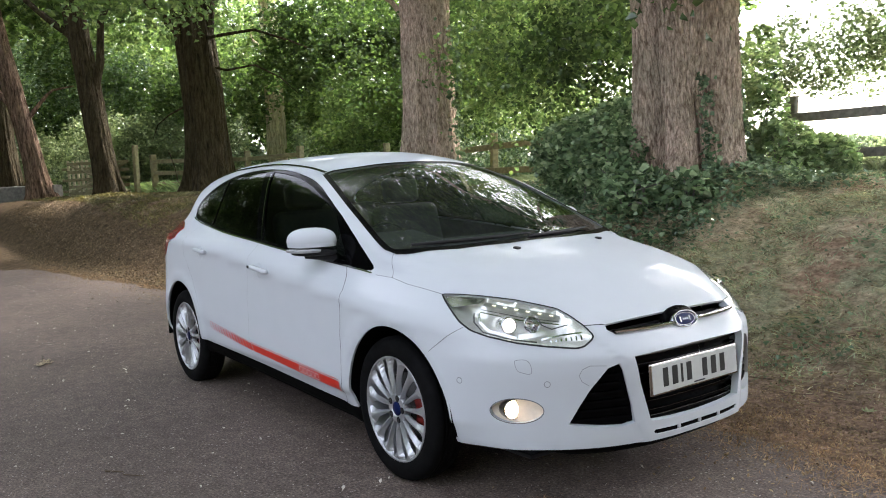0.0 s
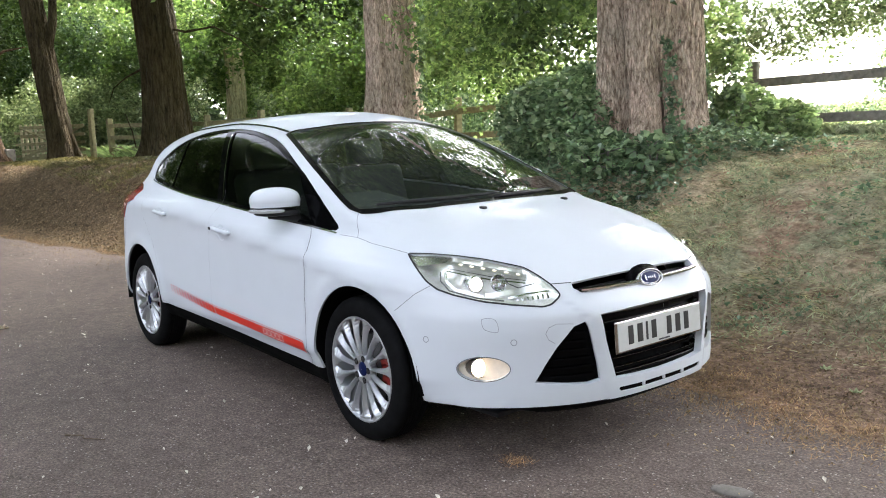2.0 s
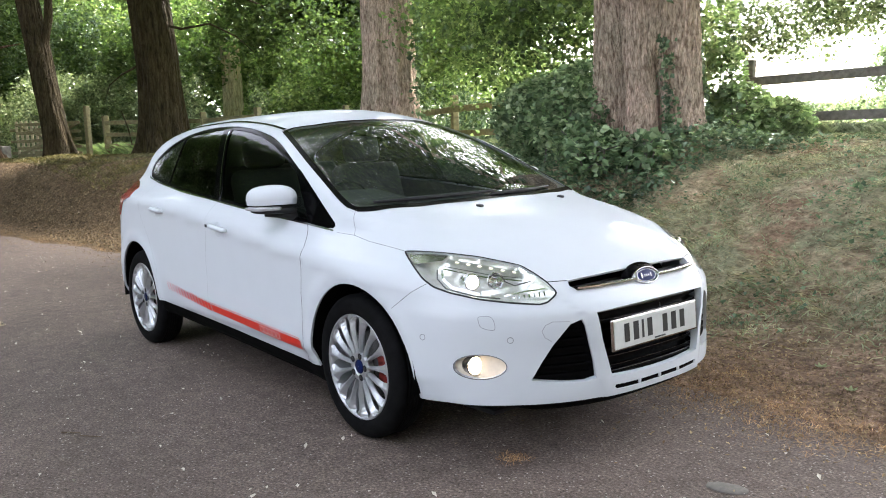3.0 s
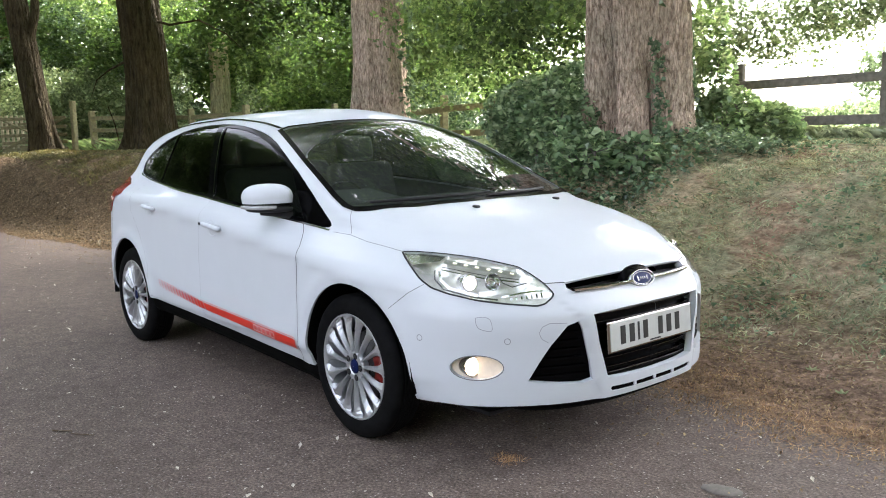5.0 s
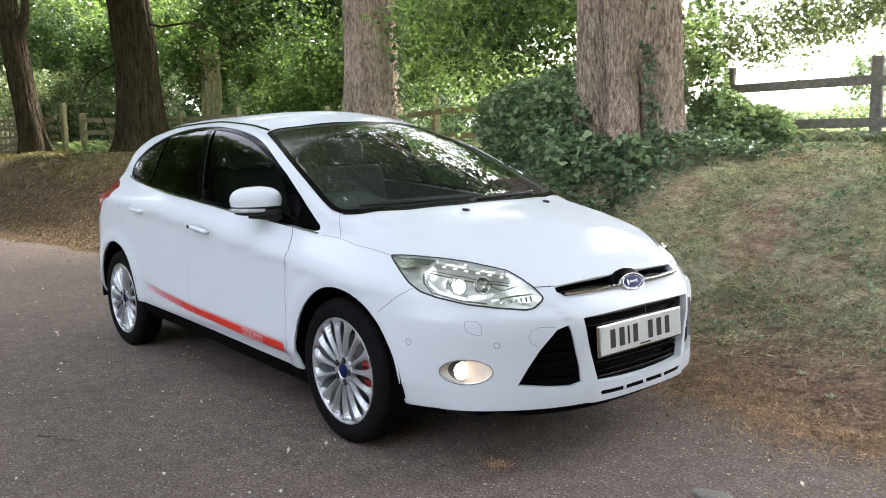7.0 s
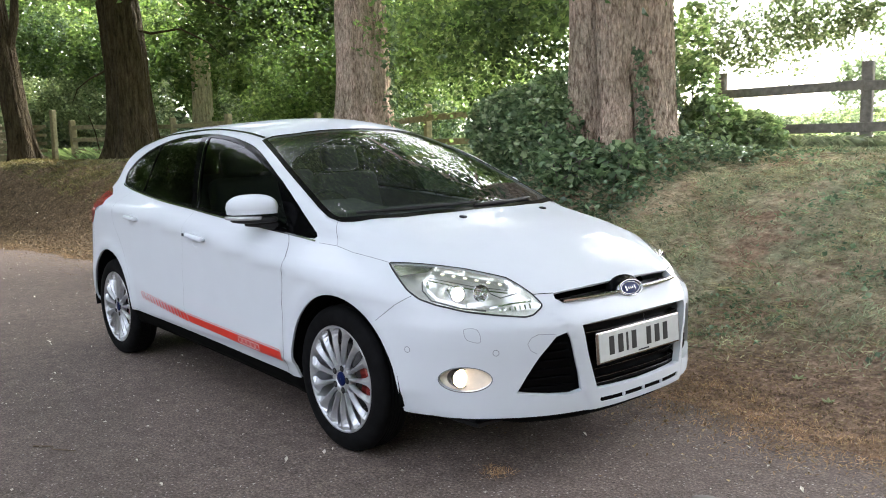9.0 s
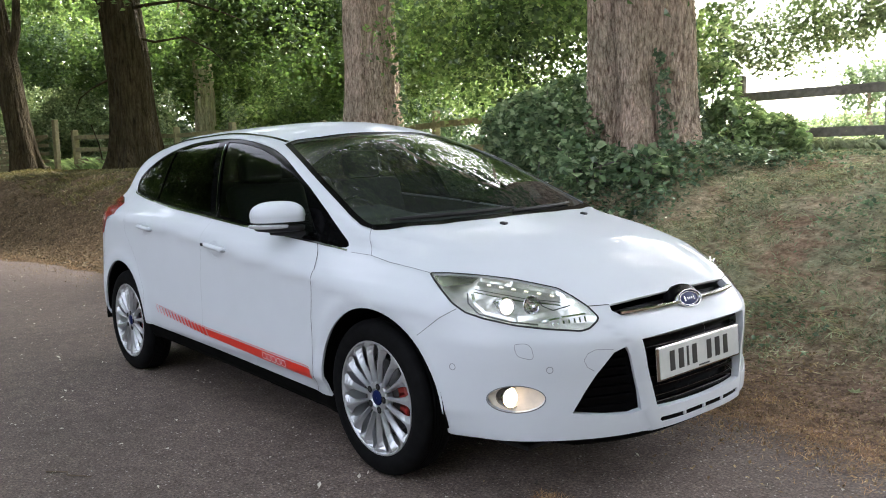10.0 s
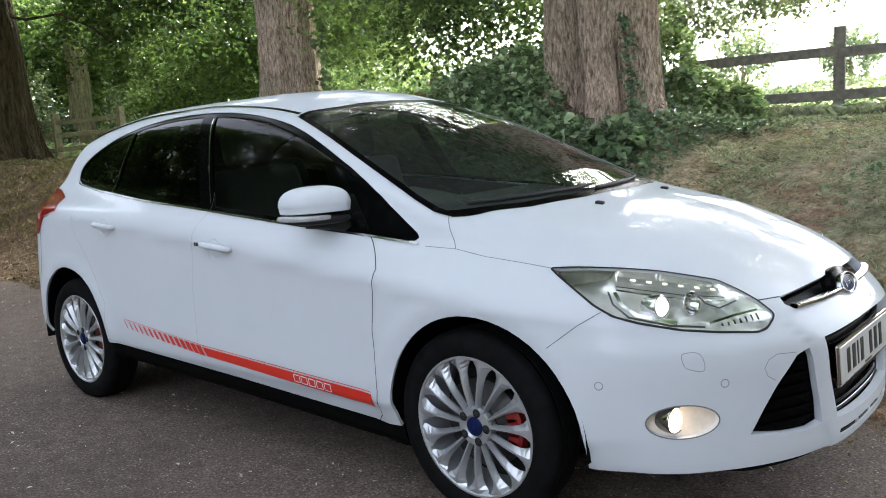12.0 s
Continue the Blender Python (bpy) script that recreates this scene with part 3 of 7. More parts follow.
tree((-6.41, 4.88), (-6.56, 5.03, 9.0), 0.425, 0.35, M_BARK_PALE, M_LEAF, "tall straight tree with pale ridged bark beside the lane",
     limbs=((0.50, (-4.6, 5.8, 6.4), 0.09), (0.30, (-8.6, 4.0, 5.4), 0.05), (0.46, (-9.5, 5.4, 6.0), 0.05), (0.6, (-5.0, 2.2, 7.0), 0.1), (0.7, (-8.6, 6.6, 7.5), 0.1)),
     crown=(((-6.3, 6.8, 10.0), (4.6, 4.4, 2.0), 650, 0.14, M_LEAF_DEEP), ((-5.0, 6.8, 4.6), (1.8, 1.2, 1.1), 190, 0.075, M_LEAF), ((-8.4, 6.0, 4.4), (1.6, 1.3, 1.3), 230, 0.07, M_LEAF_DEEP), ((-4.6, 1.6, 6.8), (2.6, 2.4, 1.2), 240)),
     lobes=0.05, lobe_n=5, seed=5, flare=0.3, leaf=0.09)
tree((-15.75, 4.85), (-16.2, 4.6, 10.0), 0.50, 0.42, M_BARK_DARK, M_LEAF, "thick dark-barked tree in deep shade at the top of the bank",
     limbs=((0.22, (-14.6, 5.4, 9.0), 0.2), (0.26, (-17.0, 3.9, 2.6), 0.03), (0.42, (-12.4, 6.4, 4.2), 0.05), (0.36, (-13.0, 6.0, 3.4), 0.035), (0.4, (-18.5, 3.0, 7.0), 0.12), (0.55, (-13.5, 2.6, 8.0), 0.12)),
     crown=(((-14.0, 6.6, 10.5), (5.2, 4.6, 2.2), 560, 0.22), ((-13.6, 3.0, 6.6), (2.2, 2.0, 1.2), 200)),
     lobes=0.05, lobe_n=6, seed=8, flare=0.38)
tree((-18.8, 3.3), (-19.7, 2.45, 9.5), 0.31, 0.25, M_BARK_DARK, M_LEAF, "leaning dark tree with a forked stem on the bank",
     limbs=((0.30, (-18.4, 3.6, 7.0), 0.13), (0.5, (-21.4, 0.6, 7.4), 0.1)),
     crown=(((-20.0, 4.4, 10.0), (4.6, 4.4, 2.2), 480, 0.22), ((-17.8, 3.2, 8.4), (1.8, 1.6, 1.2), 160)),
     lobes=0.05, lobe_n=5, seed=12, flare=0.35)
tree((-23.1, 2.35), (-23.8, 1.35, 9.0), 0.30, 0.24, M_BARK_RED, M_LEAF, "leaning reddish-brown tree further along the lane",
     limbs=((0.28, (-22.4, 3.4, 4.6), 0.08), (0.35, (-25.0, 0.7, 4.8), 0.12), (0.5, (-22.8, -0.6, 6.5), 0.1)),
     crown=(((-25.0, 3.0, 9.6), (4.4, 4.2, 2.0), 460, 0.22),),
     lobes=0.05, lobe_n=5, seed=15, flare=0.6)
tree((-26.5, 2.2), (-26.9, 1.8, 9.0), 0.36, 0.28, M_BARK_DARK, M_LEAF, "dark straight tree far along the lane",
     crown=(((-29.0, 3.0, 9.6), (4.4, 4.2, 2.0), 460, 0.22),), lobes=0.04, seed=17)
tree((-22.7, 9.95), (-23.0, 10.05, 10.0), 0.34, 0.28, M_BARK_SMOOTH, M_LEAF_PALE, "sunlit pale trunk standing back in the wood",
     limbs=((0.4, (-21.0, 8.6, 6.5), 0.1),), crown=(((-23.4, 11.0, 9.5), (3.4, 3.0, 1.8), 200),), lobes=0.04, seed=19)

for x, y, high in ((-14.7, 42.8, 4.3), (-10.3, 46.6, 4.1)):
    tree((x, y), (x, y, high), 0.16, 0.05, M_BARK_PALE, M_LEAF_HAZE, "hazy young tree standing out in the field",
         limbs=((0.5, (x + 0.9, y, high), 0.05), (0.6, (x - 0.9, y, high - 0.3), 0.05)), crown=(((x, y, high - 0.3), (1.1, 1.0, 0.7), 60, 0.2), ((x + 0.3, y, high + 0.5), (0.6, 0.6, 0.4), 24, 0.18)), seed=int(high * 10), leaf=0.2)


# the wood behind: bushes and low boughs that close the view
def thicket(name, centres, mat, label, twigs, size, seed, leaf=0.14):
    rng = np.random.RandomState(seed)
    pts = []
    for (cx, cy, cz, sx, sy, sz) in centres:
        u = rng.normal(size=(twigs, 3))
        u /= np.linalg.norm(u, axis=1, keepdims=True)
        o = np.array((cx, cy, cz)) + u * np.array((sx, sy, sz)) * (0.35 + 0.65 * rng.rand(twigs, 1) ** 0.5)
        w = u * 0.6 + rng.normal(size=(twigs, 3)) * 0.5
        w[:, 2] *= 0.35
        p = sprays(o, w, size, 24, rng, 0.28)
        pts.append(p)
    pts = np.concatenate(pts)
    # a ride through the wood leaves the pale trunk in sight
    side = (pts[:, 0] - 4.0) * 0.4255 + (pts[:, 1] + 2.8) * 0.905
    pts = pts[~((np.abs(side) < 0.55 + 0.3 * rng.rand(len(pts))) & (pts[:, 0] > -22.2) & (pts[:, 2] < 3.7 + 1.0 * rng.rand(len(pts))))]
    v, f = leaves(pts, leaf, rng, 0.2, 0.45)
    ob = np_part(name, v, f, mat)
    return tagged(ob, label, "foliage", kind="stuff")


wood_rng = random.Random(5)


def wood_belt(count, start, end, jitter, low, high, wide=(2.2, 3.4), tall=(1.2, 2.0)):
    """Clumps of boughs strewn along a line of the plan."""
    out = []
    for k in range(count):
        t = k / (count - 1)
        out.append((start[0] + (end[0] - start[0]) * t + wood_rng.uniform(-2, 2), start[1] + (end[1] - start[1]) * t + wood_rng.uniform(-jitter, jitter),
                    wood_rng.uniform(low, high), wood_rng.uniform(*wide), wood_rng.uniform(*wide) * 0.75, wood_rng.uniform(*tall)))
    return out


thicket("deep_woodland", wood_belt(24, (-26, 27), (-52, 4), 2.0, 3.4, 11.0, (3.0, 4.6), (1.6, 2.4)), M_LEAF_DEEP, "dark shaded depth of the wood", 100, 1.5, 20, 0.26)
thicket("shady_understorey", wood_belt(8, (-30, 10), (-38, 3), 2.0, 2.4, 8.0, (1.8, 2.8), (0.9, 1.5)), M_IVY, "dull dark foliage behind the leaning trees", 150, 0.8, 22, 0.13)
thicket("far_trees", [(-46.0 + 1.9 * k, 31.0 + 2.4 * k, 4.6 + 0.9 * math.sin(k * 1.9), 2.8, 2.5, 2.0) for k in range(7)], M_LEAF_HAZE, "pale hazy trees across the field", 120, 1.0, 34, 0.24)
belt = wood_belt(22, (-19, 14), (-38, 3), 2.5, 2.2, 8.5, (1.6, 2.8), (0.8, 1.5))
# these clumps take the shaded leaf colour to darken the wood
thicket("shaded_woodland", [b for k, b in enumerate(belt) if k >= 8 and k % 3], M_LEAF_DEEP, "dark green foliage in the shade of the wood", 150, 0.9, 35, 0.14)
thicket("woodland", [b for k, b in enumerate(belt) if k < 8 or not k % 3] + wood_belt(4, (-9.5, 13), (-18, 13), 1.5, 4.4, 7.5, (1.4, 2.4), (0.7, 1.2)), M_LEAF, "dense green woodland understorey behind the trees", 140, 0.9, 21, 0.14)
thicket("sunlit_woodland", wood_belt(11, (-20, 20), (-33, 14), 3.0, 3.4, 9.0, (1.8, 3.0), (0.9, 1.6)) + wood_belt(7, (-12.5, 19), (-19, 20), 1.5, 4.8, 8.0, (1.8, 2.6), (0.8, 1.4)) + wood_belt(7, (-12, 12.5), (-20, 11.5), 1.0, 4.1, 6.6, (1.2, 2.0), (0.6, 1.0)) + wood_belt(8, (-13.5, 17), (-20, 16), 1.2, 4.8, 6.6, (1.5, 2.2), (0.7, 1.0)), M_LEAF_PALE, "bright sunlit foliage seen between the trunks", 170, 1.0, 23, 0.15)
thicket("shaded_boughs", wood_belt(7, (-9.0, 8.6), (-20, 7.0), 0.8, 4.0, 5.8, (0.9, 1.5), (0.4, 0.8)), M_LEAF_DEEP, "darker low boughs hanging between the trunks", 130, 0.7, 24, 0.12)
thicket("gate_shrubs", wood_belt(9, (-19, 7.5), (-30, 3.5), 0.8, 1.5, 3.4, (1.2, 1.9), (0.8, 1.2)), M_SHRUB, "grey-green shrubs behind the field gate", 170, 0.7, 25, 0.10)
thicket("low_scrub", wood_belt(14, (-20, 21), (-41, 5), 1.2, 1.5, 2.5, (1.8, 2.6), (0.9, 1.2)), M_IVY, "low dull scrub along the edge of the wood", 120, 0.8, 26, 0.12)
thicket("lane_woodland", wood_belt(14, (-40, 1), (-34, -16), 1.5, 1.5, 11.0, (2.6, 3.6), (1.6, 2.4)), M_LEAF_DEEP, "trees closing the lane where it bends away", 130, 1.3, 27, 0.24)
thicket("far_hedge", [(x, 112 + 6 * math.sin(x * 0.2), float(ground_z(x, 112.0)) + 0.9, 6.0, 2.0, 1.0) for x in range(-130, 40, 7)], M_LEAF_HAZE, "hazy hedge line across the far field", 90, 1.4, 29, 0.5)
thicket("hanging_sprays", [(-2.0, 7.2, 2.62, 0.5, 0.4, 0.35), (-1.6, 7.6, 2.55, 0.6, 0.4, 0.33), (-1.2, 8.0, 2.62, 0.5, 0.4, 0.28), (-0.75, 8.4, 2.78, 0.45, 0.4, 0.2), (-0.2, 8.6, 3.0, 0.5, 0.5, 0.25), (-1.6, 8.1, 3.05, 1.0, 0.5, 0.3), (-0.6, 8.1, 3.15, 0.9, 0.5, 0.25), (0.5, 8.4, 3.35, 0.8, 0.6, 0.3), (1.6, 8.6, 3.6, 1.0, 0.6, 0.3)], M_LEAF_HAZE, "pale leafy sprays hanging over the field fence", 62, 0.38, 30, 0.055)
thicket("field_scrub", [(-3.0 + 1.15 * k, 10.5 + 1.2 * math.sin(k * 2.3), 1.38 + 0.1 * math.sin(k * 1.3), 0.9, 0.8, 0.22) for k in range(10)], M_LEAF_HAZE, "pale weeds and scrub growing in the field", 24, 0.36, 33, 0.05)
# trees out of view, added to cut the light on the car's front
thicket("added_lane_wood", wood_belt(16, (15, -15), (18, 3), 1.5, 1.0, 9.5, (2.2, 3.2), (1.4, 2.2)), M_LEAF_DEEP, "added unseen trees that cut the light on the car's nose", 110, 1.2, 28, 0.26)
# an unseen hedge, added to block low light and deepen the car's shadow
thicket("added_hedge", [(-40 + 2.2 * k, -9.6 + 0.5 * math.sin(k * 1.7), 1.2, 1.7, 0.9, 1.5) for k in range(30)], M_LEAF_DEEP, "added unseen hedge that blocks low light on the near side", 84, 0.7, 32, 0.2)


thicket("high_boughs", wood_belt(8, (-31.0, 15.0), (-42, 6.0), 1.0, 8.0, 11.5, (2.4, 3.4), (1.2, 1.8)), M_LEAF, "high green boughs closing the wood between the trunks", 150, 0.8, 36, 0.13)


# ---- fences and gate ----
def rail_between(bm, a, b, high, deep):
    a, b = Vector(a), Vector(b)
    d = b - a
    q = Vector((1, 0, 0)).rotation_difference(d.normalized())
    m = Matrix.LocRotScale((a + b) / 2, q, (d.length, deep, high))
    r = bmesh.ops.create_cube(bm, size=1.0, matrix=m)
    bmesh.ops.bevel(bm, geom=list({e for v in r["verts"] for e in v.link_edges}), offset=0.006, segments=1, affect="EDGES")


def fence(posts, label, mat, rails=(0.22, 0.66), tall=0.95, rail_high=0.11, post_w=0.12, lean=1.0):
    x0, y0 = posts[0][:2]
    root = empty("fence", (x0, y0, float(ground_z(x0, y0))), label, "fence")
    inv = Matrix.Translation(-root.location)
    frng = random.Random(len(posts) * 7 + int(abs(x0)))
    feet = []
    for x, y in posts:
        z = float(ground_z(x, y))
        feet.append((x, y, z))
        bm = bmesh.new()
        add_box(bm, (post_w, post_w, tall + 0.3), (x, y, z + tall / 2 - 0.15), (frng.uniform(-2, 2) * lean, frng.uniform(-2, 2) * lean, frng.uniform(-15, 15)), 0.01)
        bm.transform(inv)
        part("post", bm, mat, root)
    for (xa, ya, za), (xb, yb, zb) in zip(feet[:-1], feet[1:]):
        for h in rails:
            bm = bmesh.new()
            rail_between(bm, (xa, ya - 0.07, za + h + frng.uniform(-.02, .02)), (xb, yb - 0.07, zb + h + frng.uniform(-.02, .02)), rail_high, 0.04)
            bm.transform(inv)
            part("rail", bm, mat, root)
    return root


fence([(-1.42, 6.75), (0.21, 7.10), (1.9, 7.46), (3.6, 7.82), (5.3, 8.2)], "weathered dark post and rail fence at the field edge", M_FENCE, (0.27, 0.72), 1.0)
fence([(-12.4, 7.9), (-10.1, 7.6), (-7.75, 7.30), (-5.6, 7.05), (-3.5, 6.9)], "weathered mossy post and rail fence behind the trees", M_GATE, (0.27, 0.72), 0.98)
fence([(-18.3, 4.3), (-16.9, 5.0), (-15.6, 5.8), (-14.3, 6.6)], "mossy post and rail fence beside the field gate", M_GATE, (0.55, 0.85, 0.25), 1.05, 0.10, 0.14)

# field gate: five bars, a brace and a tall hanging post
gx0, gy0 = -18.9, 4.0
gz = float(ground_z(gx0, gy0)) - 0.02
gate = empty("field_gate", (gx0, gy0, gz), "mossy five-bar wooden field gate with a tall post", "gate")
bm = bmesh.new()
add_box(bm, (0.125, 0.125, 1.6), (0, 0, 0.6), (0, 1.5, 20), 0.014)
part("gate_post", bm, M_GATE, gate, "tall squared gate post")
gd = Vector((-0.62, -0.78, 0))
for h in (0.18, 0.36, 0.55, 0.76, 0.98):
    bm = bmesh.new()
    rail_between(bm, gd * 0.2 + Vector((0, 0, h)), gd * 1.9 + Vector((0, 0, h)), 0.08, 0.03)
    part("gate_bar", bm, M_GATE, gate)
for a, b in ((0.2, 1.9), (1.9, 0.2)):
    bm = bmesh.new()
    rail_between(bm, gd * a + Vector((0, 0, 0.16)), gd * b + Vector((0, 0, 1.0)), 0.08, 0.03)
    part("gate_brace", bm, M_GATE, gate)
# pale palings beyond the gate, with their sunlight put into the wood's colour
M_PALING = plain("sunlit_paling", (0.46, 0.42, 0.27), 0.9, vary=0.3, scale=14, bump=0.003)
pal = empty("paling_fence", (-19.75, 2.95, float(ground_z(-19.75, 2.95))), "pale upright paling fence beyond the gate", "fence")
for k in range(5):
    bm = bmesh.new()
    add_box(bm, (0.07, 0.03, 1.15), (-0.13 * k * 0.62, -0.13 * k * 0.78, 0.5), (0, 0, 50), 0.006)
    part("paling", bm, M_PALING, pal)
for h in (0.25, 0.55, 0.85):
    bm = bmesh.new()
    rail_between(bm, (0.1, 0.12, h), (-0.45, -0.55, h), 0.07, 0.03)
    part("rail", bm, M_GATE, pal)
# a low stone trough by the leaning tree
bm = bmesh.new()
add_box(bm, (2.6, 0.5, 0.55), (0, 0, 0.18), (0, 0, 50), 0.04, 2)
trough = part("stone_trough", bm, plain("grey_stone", (0.20, 0.19, 0.17), 0.9, vary=0.35, scale=9, bump=0.01))
trough.location = (-24.0, 1.9, float(ground_z(-24.0, 1.9)))
tagged(trough, "low grey stone trough beside the leaning tree", "trough")


# ---- ivy, brambles, grass and litter ----
def scatter_leaves(name, pts, size, mat, label_, category, seed, **kw):
    v, f = leaves(np.asarray(pts), size, np.random.RandomState(seed), **kw)
    return tagged(np_part(name, v, f, mat), label_, category, kind="stuff")


rng = np.random.RandomState(41)
# ivy carpet on the bank below the old tree
n = 17000
px = rng.uniform(-5.0, 0.9, n)
py = 2.2 + rng.rand(n) ** 0.8 * 2.9
edge = 3.3 + 0.45 * np.sin(px * 2.1) + 0.25 * np.sin(px * 5.3 + 1) + np.clip(px + 1.1, 0, 2) * 1.3
thin = rng.rand(n) < np.clip((py - edge + 0.75) / 0.6, 0.0, 1)
px, py = px[thin], py[thin]
scatter_leaves("ivy", np.stack([px, py, ground_z(px, py) + 0.02 + 0.10 * rng.rand(len(px)) ** 2], 1), 0.054, M_IVY, "dark green ivy carpet below the old tree", "ivy", 42, up=0.6, droop=0.1, spread=0.5)
# ivy climbing the trunk
n = 560
a = rng.choice([-0.66, -0.62, -0.56, 0.3, 0.4, 0.5, -2.3], n) + rng.normal(size=n) * 0.06
h = rng.rand(n) ** 1.5 * np.where(a < 0, 0.95, 1.7)
r = (0.50 - 0.012 * h) * (1 + 0.32 * np.exp(-h / 0.45)) + 0.04
tz = float(ground_z(-1.32, 4.66))
scatter_leaves("climbing_ivy", np.stack([-1.32 + r * np.cos(a), 4.66 + r * np.sin(a), tz + h], 1), 0.052, M_IVY, "ivy strands climbing the old trunk", "ivy", 43, up=0.2, spread=0.5)
n = 190
a = rng.choice([0.15, 0.4], n) + rng.normal(size=n) * 0.14
h = 0.4 + rng.rand(n) ** 1.3 * 2.2
scatter_leaves("climbing_ivy", np.stack([-6.35 + 0.48 * np.cos(a), 4.95 + 0.48 * np.sin(a), float(ground_z(-6.35, 4.95)) + h], 1), 0.08, M_IVY, "ivy strands climbing the straight trunk", "ivy", 44, up=0.2, spread=0.5)


def bush(balls, per, size, mat, label_, seed):
    g = np.random.RandomState(seed)
    pts, first = [], []
    for x, y, z, r, rz in balls:
        k = int(per * r * r * 4)
        first.append(sum(len(a) for a in pts))
        u = g.normal(size=(k, 3))
        u /= np.linalg.norm(u, axis=1, keepdims=True)
        p = np.array((x, y, z)) + u * np.array((r, r, rz)) * (0.5 + 0.5 * g.rand(k, 1) ** 0.4)
        p[:, 2] = np.maximum(p[:, 2], ground_z(p[:, 0], p[:, 1]) + 0.03)
        pts.append(p)
    p = np.concatenate(pts)
    root = empty("bush", (balls[0][0], balls[0][1], float(ground_z(balls[0][0], balls[0][1]))), label_, "bush")
    v, f = leaves(p, size, g, 0.15, 0.5, 0.5)
    np_part("foliage", v - np.array(root.location), f, mat, root)
    for k in range(14):
        b = k % len(balls)
        q = p[first[b] + g.randint(len(pts[b]))]
        s = np.array((balls[k % len(balls)][0], balls[k % len(balls)][1], 0.0)) + np.append(g.normal(size=2) * 0.12, 0)
        s[2] = float(ground_z(s[0], s[1])) - 0.03
        tv, tf = tube([s, (s + q) / 2 + np.array((0, 0, 0.1)), q], [0.010, 0.008, 0.004], 6)
        np_part("stem", tv - np.array(root.location), tf, M_FENCE, root)
    return root


bush([(-2.3, 4.25, 1.50, 0.60, 0.50), (-2.75, 4.35, 1.5, 0.52, 0.45), (-1.85, 4.05, 1.42, 0.45, 0.42), (-2.35, 4.85, 1.85, 0.45, 0.30), (-1.5, 3.85, 1.15, 0.35, 0.30)], 1900, 0.068, M_BRAMBLE, "leafy bramble bush beside the old tree", 51)
bush([(-1.2, 3.75, 1.05, 0.38, 0.30), (-0.75, 3.85, 1.05, 0.32, 0.25)], 800, 0.085, M_BRAMBLE, "low nettles in front of the old trunk", 52)
bush([(-0.80, 5.55, 1.40, 0.40, 0.38), (-0.62, 6.0, 1.30, 0.42, 0.30), (-1.02, 5.6, 1.85, 0.26, 0.40), (-1.22, 5.85, 2.4, 0.22, 0.5)], 2500, 0.066, M_BUSH, "pale broad-leaved bush between the old tree and the fence", 53)
bush([(-0.9, 7.0, 1.3, 0.30, 0.25), (-0.3, 7.2, 1.25, 0.34, 0.22), (0.5, 7.4, 1.25, 0.36, 0.20), (1.3, 7.6, 1.25, 0.40, 0.20), (2.2, 7.8, 1.25, 0.40, 0.2), (0.05, 6.75, 1.12, 0.28, 0.10), (1.2, 7.0, 1.12, 0.4, 0.10)], 620, 0.055, M_BRAMBLE, "low weeds along the field fence", 54)
bush([(-7.0, 6.2, 1.2, 0.4, 0.2), (-9.4, 6.6, 1.3, 0.5, 0.25)], 600, 0.10, M_BRAMBLE, "scrub below the fence behind the straight tree", 55)
bush([(-21.4, 8.2, 1.9, 0.8, 0.9), (-20.6, 7.6, 1.7, 0.7, 0.7)], 900, 0.12, M_IVY, "dark shrub in the wood beside the pale trunk", 56)


# grass: short dry and green blades over the bank
def blades(name, x, y, size, mat, label_, seed, wide=0.006):
    g = np.random.RandomState(seed)
    n = len(x)
    z = ground_z(x, y) - 0.005
    a = g.rand(n) * 6.283
    h = size * (0.4 + g.rand(n))
    b = g.normal(size=(n, 2)) * 0.75 * h[:, None]
    w = np.stack([np.cos(a), np.sin(a)], 1) * wide * (0.6 + g.rand(n, 1))
    p = np.stack([x, y], 1)
    v = np.stack([np.column_stack([p - w, z]), np.column_stack([p + w, z]), np.column_stack([p + w * 0.6 + b * 0.45, z + h * 0.62]), np.column_stack([p + b, z + h * 0.8])], 1).reshape(-1, 3)
    i = np.arange(n * 4).reshape(-1, 4)
    f = np.concatenate([i[:, [0, 1, 2]], i[:, [0, 2, 3]]])
    return tagged(np_part(name, v, f, mat), label_, "grass", kind="stuff")


def cloud_of(x, y, scale, seed):
    """Smooth patchiness between -1 and 1 over the plan."""
    return np.array([noise.noise(Vector((a * scale, b * scale, seed))) + 0.5 * noise.noise(Vector((a * scale * 2.7, b * scale * 2.7, seed + 9))) for a, b in zip(x, y)])


